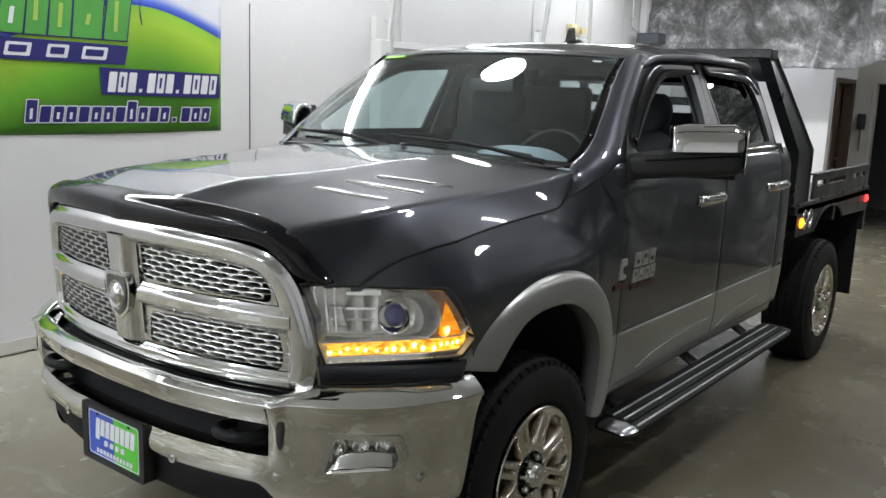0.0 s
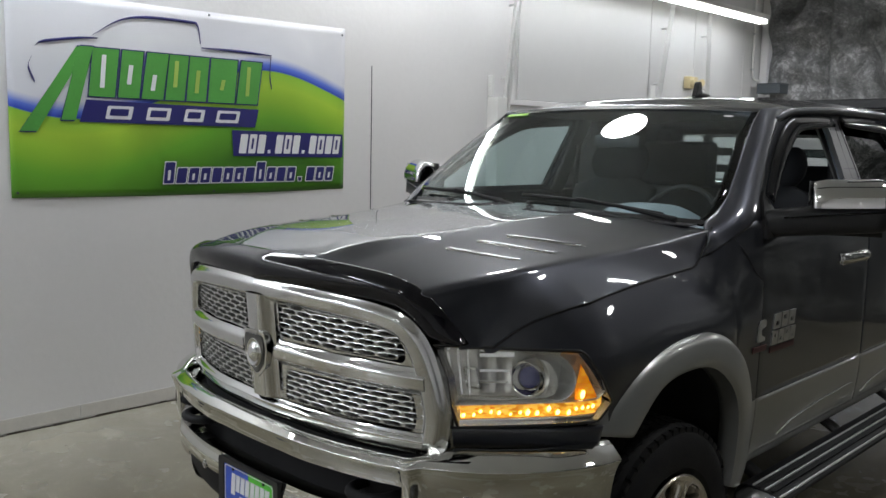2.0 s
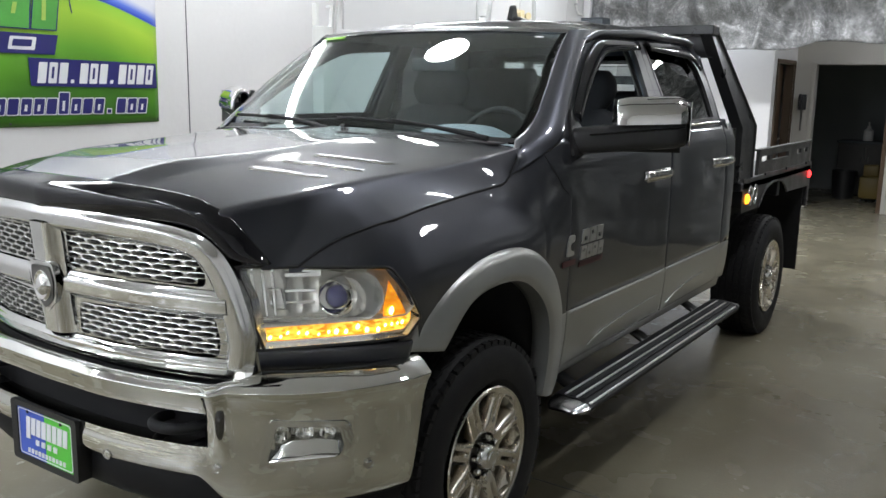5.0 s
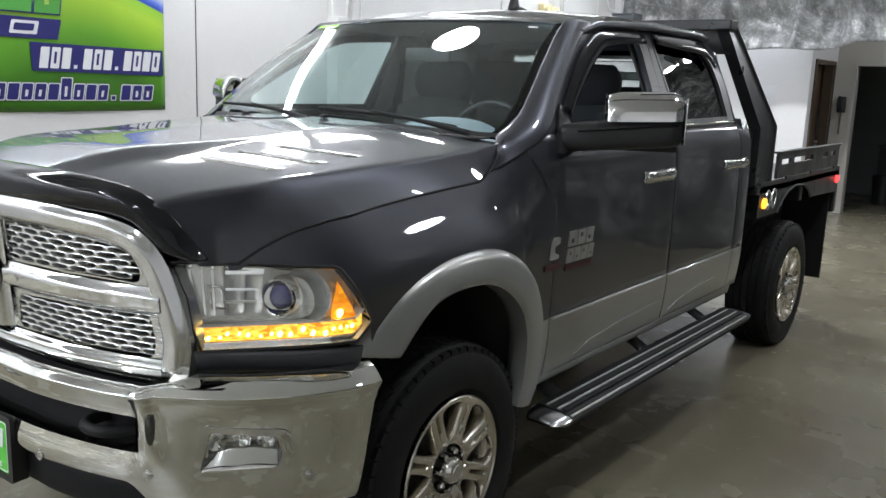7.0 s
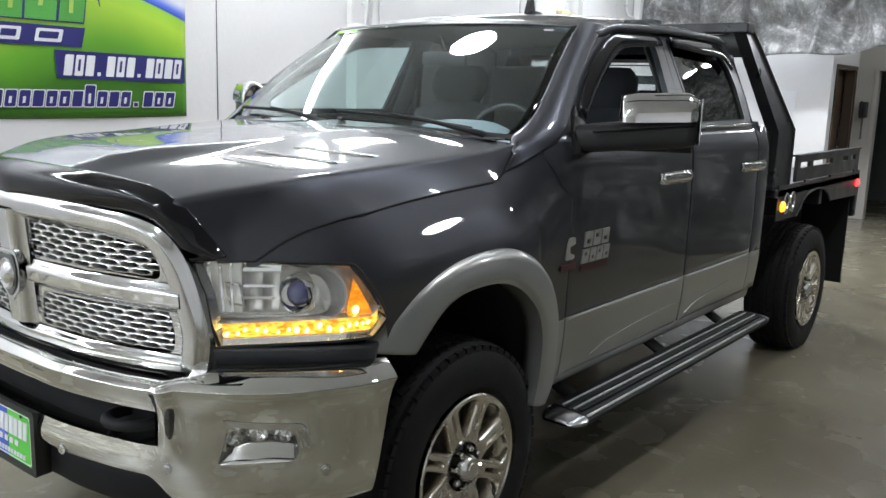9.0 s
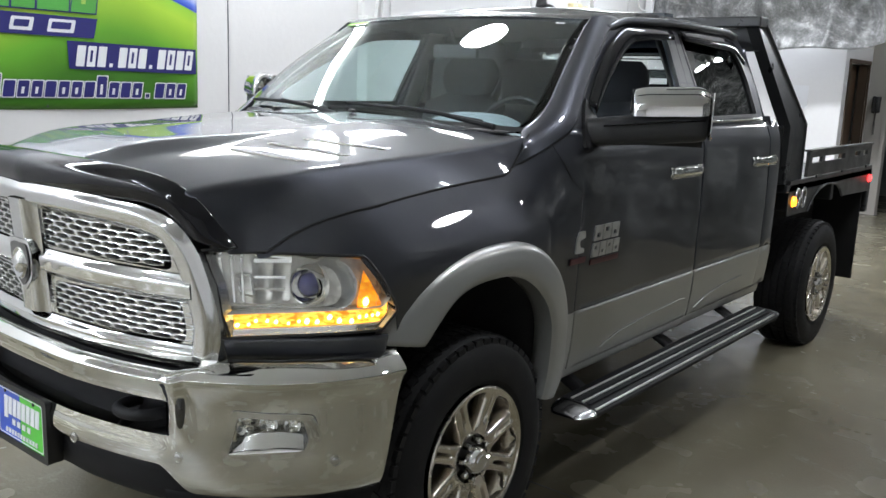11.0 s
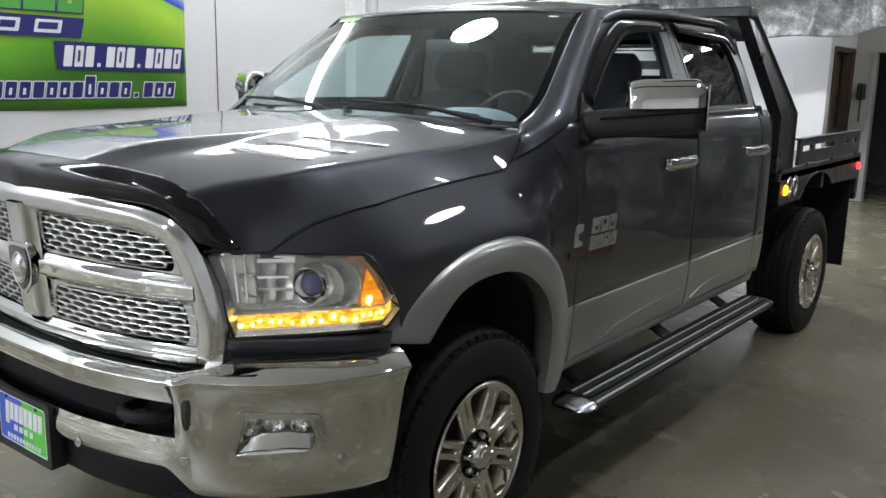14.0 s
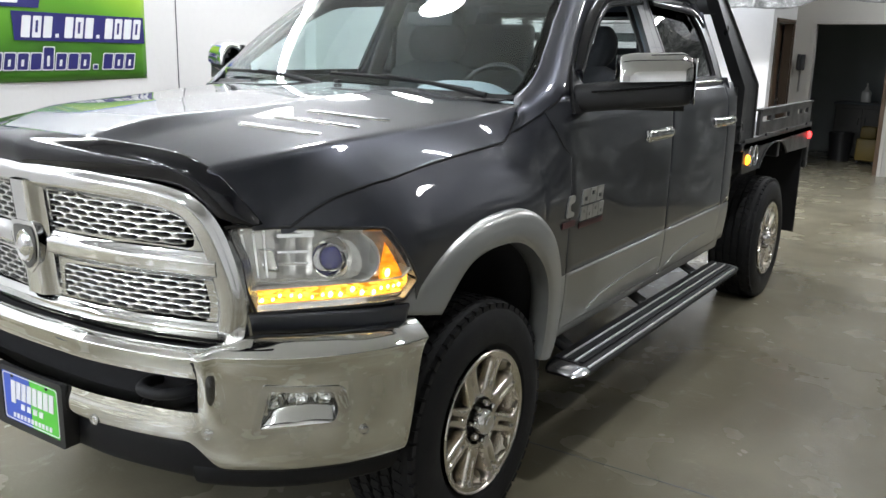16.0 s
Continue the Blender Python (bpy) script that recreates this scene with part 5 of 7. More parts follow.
def headlamp(s):
    def sheet(s0, s1, z0, z1, inset, nu=30, nv=10, bow=0.0, lean=0.0):
        """z0, z1: functions of the share along the lamp."""
        def fn(u, v):
            t = lerp(s0, s1, u)
            z = lerp(z0(t), z1(t), v)
            q, _ = hl_point(t, z, inset - lean * (1 - v) + bow * math.sin(math.pi * u) * math.sin(math.pi * v))
            return (q[0] * s, q[1], q[2])
        return grid(fn, nu, nv)
    h = part("headlight", sheet(0.0, 1, hl_bot, hl_top, 0.085, 30, 10, 0.0, 0.046), mat("lamp_housing", (0.76, 0.74, 0.68), 0.20, 0.7, 0.10, 60.0, 0.007, 50.0), truck, "clear headlight, amber turn lamp lit")
    part("lens", sheet(0, 1, hl_bot, hl_top, 0.0, 48, 14), LENS, h, solid=0.0035, offset=1 if s < 0 else -1).visible_shadow = False
    # dark inner end and frame round the lens
    def edge(fz, name, mt):
        pts = [hl_point(t / 30, fz(t / 30), 0.002)[0] for t in range(31)]
        part(name, tube([(p[0] * s, p[1], p[2]) for p in pts], 0.0045, 8), mt, h)
    edge(hl_top, "seal", BLACK)
    edge(hl_bot, "seal", BLACK)
    for ta, tb in ((0.085, 0.0), (1.0, 1.0)):
        pts = [hl_point(lerp(ta, tb, k / 6), lerp(hl_bot(ta), hl_top(tb), k / 6), 0.004)[0] for k in range(7)]
        part("seal", tube([(p[0] * s, p[1], p[2]) for p in pts], 0.005, 8), BLACK, h)
    for fz in (hl_top, hl_bot):
        def shelf(u, v, fz=fz):
            q, _ = hl_point(u, fz(u), lerp(0.006, 0.085, v))
            return (q[0] * s, q[1], q[2])
        part("shelf", grid(shelf, 30, 2), mat("lamp_shelf", (0.76, 0.74, 0.68), 0.26, 0.5), h)
    # projector with its ring, in a shallow bowl
    (px, py, pz), n = hl_point(0.455, 1.110, 0.040)
    m = Matrix.Translation((px * s, py, pz)) @ pose(0, 0, 0, 0, 0, math.degrees(math.atan2(-1.0, 0.22 * s)))
    part("projector_ring", revolve([(-0.03, 0.062), (0.004, 0.058), (0.010, 0.053), (0.008, 0.049), (-0.004, 0.046), (-0.016, 0.040), (-0.02, 0.0)], 32, m=m), LAMPCHROME, h)
    part("projector_lens", revolve([(-0.014, 0.036), (0.000, 0.034), (0.011, 0.025), (0.017, 0.012), (0.018, 0.0)], 28, m=m), mat("projector_glass", (0.03, 0.03, 0.12), 0.03, 0.0, coat=1.0), h, "dark blue projector lens")
    (bx, by, bz), n = hl_point(0.575, 1.112, 0.055)
    mb = Matrix.Translation((bx * s, by, bz)) @ pose(0, 0, 0, 0, 0, math.degrees(math.atan2(-1.0, 0.45 * s)))
    part("reflector_bowl", revolve([(0.018, 0.084), (0.016, 0.078), (-0.006, 0.064), (-0.016, 0.044), (-0.020, 0.02), (-0.021, 0.0)], 36, m=mb @ Matrix.Diagonal((1, 1, 0.9, 1))), BRUSHED, h)
    # stepped chrome reflector with ribs, towards the grille
    part("reflector_panel", sheet(0.075, 0.215, lambda q: 1.062, lambda q: 1.190, 0.046, 8, 8, 0.010, 0.018), BRUSHED, h)
    for k in range(3):
        t = 0.085 + k * 0.042
        part("reflector_rib", sheet(t, t + 0.010, lambda q: 1.066, lambda q: 1.186, 0.040, 3, 6, 0.0, 0.018), LAMPCHROME, h)
    for k in range(2):
        t = 0.235 + k * 0.080
        part("reflector_pocket", sheet(t, t + 0.070, lambda q: 1.066, lambda q: 1.180, 0.052, 6, 6, 0.014, 0.012), BRUSHED, h)
    for z0, z1, t0, t1 in ((1.052, 1.060, 0.10, 0.42), (1.098, 1.105, 0.225, 0.365), (1.132, 1.139, 0.225, 0.365), (1.176, 1.186, 0.225, 0.39), (1.194, 1.202, 0.06, 0.66)):
        part("reflector_bar", sheet(t0, t1, lambda q: z0, lambda q: z1, 0.030, 12, 3), LAMPCHROME, h)
    def frame_pt(k):
        t, z = ((0.165, 1.085), (0.225, 1.080), (0.21, 1.140), (0.15, 1.145))[k % 4]
        q, _ = hl_point(t, z, 0.030)
        return Vector((q[0] * s, q[1], q[2]))
    part("bulb_frame", tube([frame_pt(k).lerp(frame_pt(k + 1), j / 4) for k in range(4) for j in range(4)], 0.0035, 6, closed=True), LAMPCHROME, h)
    part("bulb_shield", sheet(0.15, 0.20, lambda q: 1.095, lambda q: 1.13, 0.042, 5, 5, 0.012), LAMPCHROME, h)
    # amber turn strip with uneven bright cells, side marker
    part("turn_strip", sheet(0.085, 0.935, lambda q: hl_bot(q) + 0.018, lambda q: hl_bot(q) + 0.060, 0.030, 60, 8, -0.003), AMBER, h, "lit amber turn strip")
    part("strip_foot", sheet(0.085, 0.93, lambda q: hl_bot(q) + 0.004, lambda q: hl_bot(q) + 0.017, 0.022, 40, 2), LAMPCHROME, h)
    part("strip_ledge", sheet(0.085, 0.93, lambda q: hl_bot(q) + 0.060, lambda q: hl_bot(q) + 0.068, 0.024, 40, 2), LAMPCHROME, h)
    def partition(u, v):
        t = lerp(0.08, 0.93, u)
        q, _ = hl_point(t, hl_bot(t) + 0.066, lerp(0.010, 0.084, v))
        return (q[0] * s, q[1], q[2])
    part("strip_partition", grid(partition, 30, 2), mat("lamp_shelf", (0.74, 0.70, 0.60), 0.3, 0.6), h, solid=0.002)
    rnd = random.Random(31)
    for k in range(16):
        t = 0.14 + k * 0.047 + rnd.uniform(-0.010, 0.010)
        q, _ = hl_point(t, hl_bot(t) + 0.034 + rnd.uniform(-0.007, 0.009) + 0.008 * (t > 0.8), 0.027)
        w = rnd.uniform(0.75, 1.5)
        part("turn_cell", revolve([(-0.004, 0.0), (0.0, 0.0075), (0.004, 0.0)], 8, m=Matrix.Translation((q[0] * s, q[1], q[2])) @ Matrix.Diagonal((1.2 * w, 1.2 * w, 0.9 * w, 1))), AMBERHOT, h)
    part("side_marker", sheet(0.69, 0.87, lambda q: 1.048, lambda q: table(q, [0.69, 0.72, 0.87], [1.075, 1.156, 1.052]), 0.022, 24, 10), AMBERDIM, h, "amber side marker")
    q, _ = hl_point(0.74, 1.066, 0.016)
    part("marker_core", revolve([(-0.004, 0.0), (0.0, 0.013), (0.006, 0.0)], 12, m=Matrix.Translation((q[0] * s, q[1], q[2]))), AMBERHOT, h)
    # painted strip under the lamp
    def strip(u, v):
        q, n = hl_point(u * 0.93, lerp(0.90, 0.966, v), 0.004 + 0.02 * (1 - v))
        return (q[0] * s, q[1], q[2])
    part("lower_filler", grid(strip, 30, 4), PAINT, truck, solid=0.01, offset=1 if s < 0 else -1)


for s in (1, -1):
    headlamp(s)

# ---- cab ----
def on_body(s, px=0.0):
    return lambda a, b: ((side_x(a, b) + px) * s, a, b)


def edge_fine(u, length, n, roll=0.005):
    """Gathers the outer columns of a sheet of n columns in its rolled edges."""
    k, r = 3.0 / n, roll / length
    if u < k:
        return r * u / k
    if u > 1 - k:
        return 1 - r * (1 - u) / k
    return r + (1 - 2 * r) * (u - k) / (1 - 2 * k)


def body_panel(y0, y1, z0, z1, s, nu=24, nv=18, px=0.0, round_=0.0):
    """A piece of the body side between two lines; z0 and z1 may be functions of y."""
    def fn(u, v):
        y = lerp(y0, y1, u)
        a = z0(y) if callable(z0) else z0
        b = z1(y) if callable(z1) else z1
        z = lerp(a, b, v)
        e = min(u, 1 - u) * abs(y1 - y0)
        return ((side_x(y, z) + px - 0.0025 * (1 - smooth(e, 0, 0.004))) * s, y, z)
    return grid(lambda u, v: fn(edge_fine(u, abs(y1 - y0), nu), v), nu, nv)


def belt(y):
    return table(y, [0.55, 1.7, 2.7], [1.535, 1.53, 1.54])


def handle(s, y, z, parent):
    h = part("door_handle", box(0.972 * s, 0.976 * s, y - 0.15, y + 0.15, z - 0.028, z + 0.028, 0.001), CHROME, parent, "chrome pull handle")
    pts = [(0.965 * s, y - 0.15, z), (0.998 * s, y - 0.12, z + 0.002), (1.006 * s, y - 0.02, z + 0.004), (1.006 * s, y + 0.07, z + 0.004), (0.998 * s, y + 0.12, z + 0.002), (0.965 * s, y + 0.15, z)]
    c = spline(pts, 24)
    bm = grid(lambda u, v: (at_curve(c, u)[0] - 0.010 * s * (1 - math.cos((v - 0.5) * math.pi)), at_curve(c, u)[1], at_curve(c, u)[2] + (v - 0.5) * 0.046), 24, 6)
    part("grip", bm, CHROME, h, solid=0.008)
    part("lock_button", revolve([(0, 0.014), (0.004, 0.013), (0.005, 0)], 14, m=pose(0.998 * s, y + 0.115, z + 0.003, 0, 0, 0 if s > 0 else 180)), BLACK, h)


def door(name, y0, y1, s, hy, mould):
    def skin(u, v):
        z = lerp(0.828, belt(1.0), v)
        ya = table(z, [0.8, 1.29, 1.312, 1.345, 1.462, 1.56], [y0, y0 - 0.005, y0 - 0.033, y0 - 0.076, y0 - 0.145, y0 - 0.15]) if y0 < 1 else y0
        u = edge_fine(u, y1 - ya, 36)
        y = lerp(ya, y1, u)
        e = min(u, 1 - u) * (y1 - ya)
        return ((side_x(y, z) - 0.0025 * (1 - smooth(e, 0, 0.004))) * s, y, z)
    d = part(name, grid(skin, 36, 26), PAINT, truck, solid=0.02, offset=1 if s < 0 else -1, split=60)
    low = body_panel(y0, y1, lambda y: table(y, [0.6, 2.6], [0.585, 0.60]), 0.824, s, px=0.002)
    part("lower_panel", low, SILVER, d, "silver lower door panel", solid=0.02, offset=1 if s < 0 else -1, split=60)
    # raised moulding near the foot of the door
    a, b = mould
    pts = [(a, 0.625), (lerp(a, b, 0.18), 0.665), (lerp(a, b, 0.5), 0.69), (lerp(a, b, 0.92), 0.705), (b, 0.70), (b, 0.66), (lerp(a, b, 0.5), 0.64)]
    part("moulding", plate(densify(rounded(pts, 0.02), 2), on_body(s, 0.004), depth=(0.007 * s, 0, 0)), SILVER, d)
    handle(s, hy, 1.325, d)
    trim = grid(lambda u, v: ((side_x(1, belt(1)) + 0.004 + 0.006 * math.sin(math.pi * v)) * s, lerp(y0 + 0.02, y1 - 0.02, u), belt(lerp(y0, y1, u)) + 0.004 + 0.018 * v), 12, 4)
    part("belt_trim", trim, CHROME if name == "rear_door" else BLACK, d, solid=0.004)


FRONT_WIN = [(0.66, 1.548), (0.70, 1.625), (0.84, 1.745), (1.02, 1.865), (1.16, 1.932), (1.28, 1.952), (1.625, 1.965), (1.635, 1.90), (1.59, 1.55)]
REAR_WIN = [(1.775, 1.55), (1.762, 1.90), (1.770, 1.965), (2.0, 1.972), (2.30, 1.965), (2.40, 1.935), (2.46, 1.85), (2.478, 1.75), (2.465, 1.56)]
GREEN = [(0.57, 1.53), (0.72, 1.67), (0.90, 1.82), (1.08, 1.94), (1.20, 1.985), (1.35, 2.01), (1.7, 2.03), (2.1, 2.03), (2.40, 2.02), (2.52, 1.98), (2.562, 1.90), (2.568, 1.80), (2.550, 1.66), (2.530, 1.53)]

for s in (1, -1):
    door("front_door", 0.608, 1.694, s, 1.487, (0.82, 1.64))
    door("rear_door", 1.706, 2.565, s, 2.467, (1.75, 2.36))
    part("cab_corner", body_panel(2.575, 2.73, 0.828, belt, s, 8, 16), PAINT, truck, solid=0.02, offset=1 if s < 0 else -1, split=60)
    part("cab_corner", body_panel(2.575, 2.73, 0.60, 0.824, s, 8, 6), SILVER, truck, "silver lower cab corner", solid=0.02, offset=1 if s < 0 else -1)
    part("lower_fender", body_panel(0.43, 0.60, 0.585, 0.824, s, 8, 6, px=0.003), SILVER, truck, "silver panel behind the front wheel", solid=0.01, offset=1 if s < 0 else -1, split=60)
    part("rocker", body_panel(0.45, 2.73, 0.535, 0.582, s, 24, 4, px=-0.02), SILVER, truck, "silver sill under the doors", solid=0.02, offset=1 if s < 0 else -1)
    # window frames and pillars as one pressed side
    side = plate(densify(GREEN, 3), on_body(s), [densify(rounded(FRONT_WIN, 0.02), 2), densify(rounded(REAR_WIN, 0.02), 2)], depth=(-0.035 * s, 0, 0))
    g = part("side_frame", side, PAINT, truck, split=30)
    for win in (FRONT_WIN, REAR_WIN):
        loop = densify(rounded(win, 0.02), 2)
        cx, cz = sum(p[0] for p in loop) / len(loop), sum(p[1] for p in loop) / len(loop)
        inner = [(cx + (a - cx) * 0.955, cz + (b - cz) * 0.94) for a, b in loop]
        part("window_seal", plate(loop, on_body(s, 0.003), [inner], depth=(-0.02 * s, 0, 0)), BLACK, g)
    part("pillar_cover", plate([(1.60, 1.55), (1.678, 1.55), (1.698, 1.955), (1.645, 1.955)], on_body(s, 0.004), depth=(-0.006 * s, 0, 0)), mat("gloss_black_trim", (0.03, 0.03, 0.032), 0.45), g)
    part("pillar_cover", plate([(1.684, 1.55), (1.763, 1.55), (1.752, 1.955), (1.704, 1.955)], on_body(s, 0.004), depth=(-0.006 * s, 0, 0)), mat("gloss_black_trim", (0.03, 0.03, 0.032), 0.45), g)
    for win, wmat, nm in ((FRONT_WIN, GLASS, "front_window"), (REAR_WIN, TINT, "rear_window")):
        if s > 0 and nm == "front_window":
            continue            # wound down
        part(nm, plate(densify(rounded(win, 0.02), 2), on_body(s, -0.014), depth=(-0.005 * s, 0, 0)), wmat, truck).visible_shadow = False
    # smoked rain visors over the side windows
    for pts in ([(0.70, 1.62), (0.86, 1.755), (1.03, 1.868), (1.17, 1.935), (1.30, 1.955), (1.65, 1.965)], [(1.765, 1.968), (2.0, 1.975), (2.29, 1.968), (2.40, 1.94), (2.46, 1.86)]):
        c = spline(pts, 30)
        def visor(u, v, c=c, s=s):
            p = at_curve(c, u)
            d = at_curve(c, min(1, u + 0.02)) - at_curve(c, max(0, u - 0.02))
            n = np.array((d[1], -d[0])) / np.linalg.norm(d)
            q = p + n * (v * 0.075 - 0.012) * (0.4 + 0.6 * math.sin(math.pi * min(1, 0.12 + u * 0.76)))
            return ((side_x(q[0], q[1]) + 0.006 + 0.022 * math.sin(math.pi * (0.15 + 0.6 * v))) * s, q[0], q[1])
        part("rain_visor", grid(visor, 30, 6), GLOSS, truck, "smoked window visor", solid=0.003)
    # windscreen pillar: a rolled band between glass and side
    wi = spline([(0.826, 0.372, 1.482), (0.794, 0.418, 1.522), (0.806, 0.478, 1.562), (0.802, 0.555, 1.622), (0.772, 0.681, 1.728), (0.728, 0.84, 1.855), (0.708, 0.93, 1.93), (0.70, 1.0, 1.985)], 48)
    wo = spline([(side_x(y, z) + 0.0015, y, z) for y, z in ((0.29, 1.405), (0.37, 1.43), (0.46, 1.475), (0.575, 1.54), (0.735, 1.685), (0.905, 1.825), (1.08, 1.94), (1.20, 1.985))], 48)
    def pillar(u, v, s=s, wi=wi, wo=wo):
        p = at_curve(wi, u) * (1 - v) + at_curve(wo, u) * v
        low = 1 - smooth(u, 0.15, 0.45)
        b = (0.022 + 0.004 * low) * math.sin(math.pi * v) * (1 - 0.75 * low * v)
        return ((p[0] + b * lerp(0.75, 0.95, low)) * s, p[1] - b * lerp(0.7, 0.35, low), p[2] + b * lerp(0.35, 0.45, low))
    part("windscreen_pillar", grid(pillar, 48, 14), PAINT, truck, solid=0.006, offset=1 if s < 0 else -1, split=60)
    part("shut_line", tube([pillar(0.30 - 0.04 * k / 10, lerp(0.03, 0.97, k / 10)) for k in range(11)], 0.0022, 6), DARK, truck)


# roof: crowned sheet with rolled rims
def roof_pt(u, v):
    w = 2 * u - 1
    yf = table(abs(w), [0, 0.6, 0.9, 1], [0.985, 0.99, 1.0, 1.05])
    yb = table(abs(w), [0, 0.9, 1], [2.55, 2.53, 2.46])
    y = lerp(yf, yb, v)
    x = 0.752 * w
    z = 2.088 - (0.055 + 0.014 * smooth(v, 0, 0.51)) * abs(w) ** 3.2 - 0.04 * (1 - smooth(v, 0, 0.51)) - 0.04 * (1 - smooth(v, 0, 0.153)) - 0.020 * smooth(v, 0.87, 1.0) ** 2
    if abs(w) < 0.86:
        z += 0.008 * (0.5 + 0.5 * math.cos(w * 7.0 * math.pi)) * smooth(v, 0.1, 0.25) * (1 - smooth(v, 0.85, 0.95)) * 0.4
    return (x, y, z)


part("roof", grid(roof_pt, 64, 40), PAINT, truck, solid=0.03, split=60)
part("headliner", grid(lambda u, v: (lerp(-0.74, 0.74, u), lerp(1.02, 2.46, v), 1.985 - 0.03 * (2 * u - 1) ** 4), 10, 6), LINER, truck)


def screen_pt(u, v):
    w = 2 * u - 1
    bot = Vector((0.775 * w, 0.33 + 0.09 * w * w, 1.525 - 0.012 * w * w))
    top = Vector((0.70 * w, 0.985 + 0.015 * w * w, 2.005 - 0.022 * w * w))
    p = bot.lerp(top, v)
    p.x = w * table(v, [0, 0.05, 0.12, 0.25, 0.47, 0.72, 1.0], [0.785, 0.80, 0.815, 0.81, 0.778, 0.728, 0.70])
    b = 0.022 * math.sin(math.pi * v)
    return (p.x, p.y - b * 0.6, p.z + b * 0.8)


ws = part("windscreen", grid(screen_pt, 40, 24), GLASS, truck, "clear laminated windscreen", solid=0.005)
ws.visible_shadow = False
# black frit along the top and foot of the glass
for v0, v1 in ((0.965, 1.0), (0.0, 0.03)):
    part("glass_border", grid(lambda u, v: tuple(Vector(screen_pt(u, lerp(v0, v1, v))) + Vector((0, -0.003, 0.004))), 40, 2), BLACK, ws)
part("mirror_sticker", grid(lambda u, v: tuple(Vector(screen_pt(lerp(0.905, 0.935, u), lerp(0.895, 0.91, v))) + Vector((0, -0.004, 0.005))), 2, 2), WHITEPRINT, ws, "small white windscreen sticker")
part("price_strip", grid(lambda u, v: tuple(Vector(screen_pt(lerp(0.03, 0.13, u), lerp(0.918, 0.95, v))) + Vector((0, -0.004, 0.005))), 8, 2), mat("lime_sticker", (0.25, 0.62, 0.03), 0.4), ws, "lime green sticker along the glass top")
# rear-view mirror
rv = part("rear_view_mirror", box(-0.13, 0.13, 0.985, 1.01, 1.80, 1.865, 0.012), BLACK, truck)
part("stalk", tube([(0, 1.0, 1.86), (0, 0.95, 1.935)], 0.008, 8), BLACK, rv)

# cab back with its window, and the tailing edges
def back_y(z):
    return table(z, [1.40, 1.53, 1.60, 1.82, 1.95, 2.02], [2.725, 2.60, 2.56, 2.555, 2.53, 2.49])


for x0, x1, z0, z1 in ((-0.93, 0.93, 0.6, 1.56), (-0.90, -0.62, 1.56, 1.93), (0.62, 0.90, 1.56, 1.93), (-0.80, 0.80, 1.93, 2.02)):
    part("cab_back", grid(lambda u, v: (lerp(x0, x1, u) * (1 - 0.16 * smooth(lerp(z0, z1, v), 1.5, 2.0)), back_y(lerp(z0, z1, v)), lerp(z0, z1, v)), 8, 10), PAINT, truck, solid=0.01)
part("back_window", grid(lambda u, v: (lerp(-0.62, 0.62, u), back_y(lerp(1.56, 1.93, v)) - 0.012, lerp(1.56, 1.93, v)), 10, 6), glassy("back_window_glass", (0.62, 0.66, 0.65)), truck, solid=0.004).visible_shadow = False

# roof antenna fin
fin = part("antenna_fin", plate(spline([(1.42, 2.066), (1.435, 2.09), (1.447, 2.125), (1.455, 2.150), (1.468, 2.158), (1.480, 2.150), (1.490, 2.115), (1.51, 2.095), (1.55, 2.085), (1.585, 2.070)], 28), lambda a, b: (0.137, a - 0.01, b - 0.006), depth=(0.026, 0, 0)), BLACK, truck, "black roof antenna fin")
part("fin_base", grid(lambda u, v: (0.150 + 0.052 * (2 * u - 1) * math.sin(math.pi * lerp(0.06, 0.94, v)) ** 0.6, lerp(1.39, 1.59, v), 2.056 + 0.012 * v + 0.036 * math.sin(math.pi * u) ** 0.7 * math.sin(math.pi * lerp(0.03, 0.97, v)) ** 0.7), 12, 14), GLOSS, fin)

# wipers, cowl grille, washer jets
part("cowl_grille", grid(lambda u, v: (lerp(-0.76, 0.76, u), lerp(0.33, 0.43, v) + 0.05 * (2 * u - 1) ** 2 - 0.04, lerp(1.528, 1.530, v) - 0.012 * (2 * u - 1) ** 2), 30, 3), BLACK, truck, solid=0.006)
for a, b, piv in ((0.47, 0.90, 0.945), (0.04, 0.42, 0.47)):
    wpts = [Vector(screen_pt(lerp(a, b, k / 14), lerp(0.085, 0.028, k / 14) + 0.012 * math.sin(math.pi * k / 14))) + Vector((0, -0.020, 0.016)) for k in range(15)]
    w = part("wiper", tube(wpts, 0.007, 8), RUBBER, truck, "black wiper blade")
    p0, p1 = Vector(screen_pt(piv, 0.0)) + Vector((0, -0.03, 0.015)), wpts[6] + Vector((0, -0.010, 0.010))
    part("wiper_arm", tube([p0, p0.lerp(p1, 0.5) + Vector((0, -0.008, 0.006)), p1], 0.0075, 8, taper=[1.6, 1.1, 0.7]), RUBBER, w)
for x in (-0.42, 0.05):
    _, jy, jz = unsettled((x, 0.318, hood_z(x, 0.318)))
    part("washer_jet", box(x - 0.012, x + 0.012, jy - 0.015, jy + 0.015, jz + 0.001, jz + 0.016, 0.004), BLACK, truck)


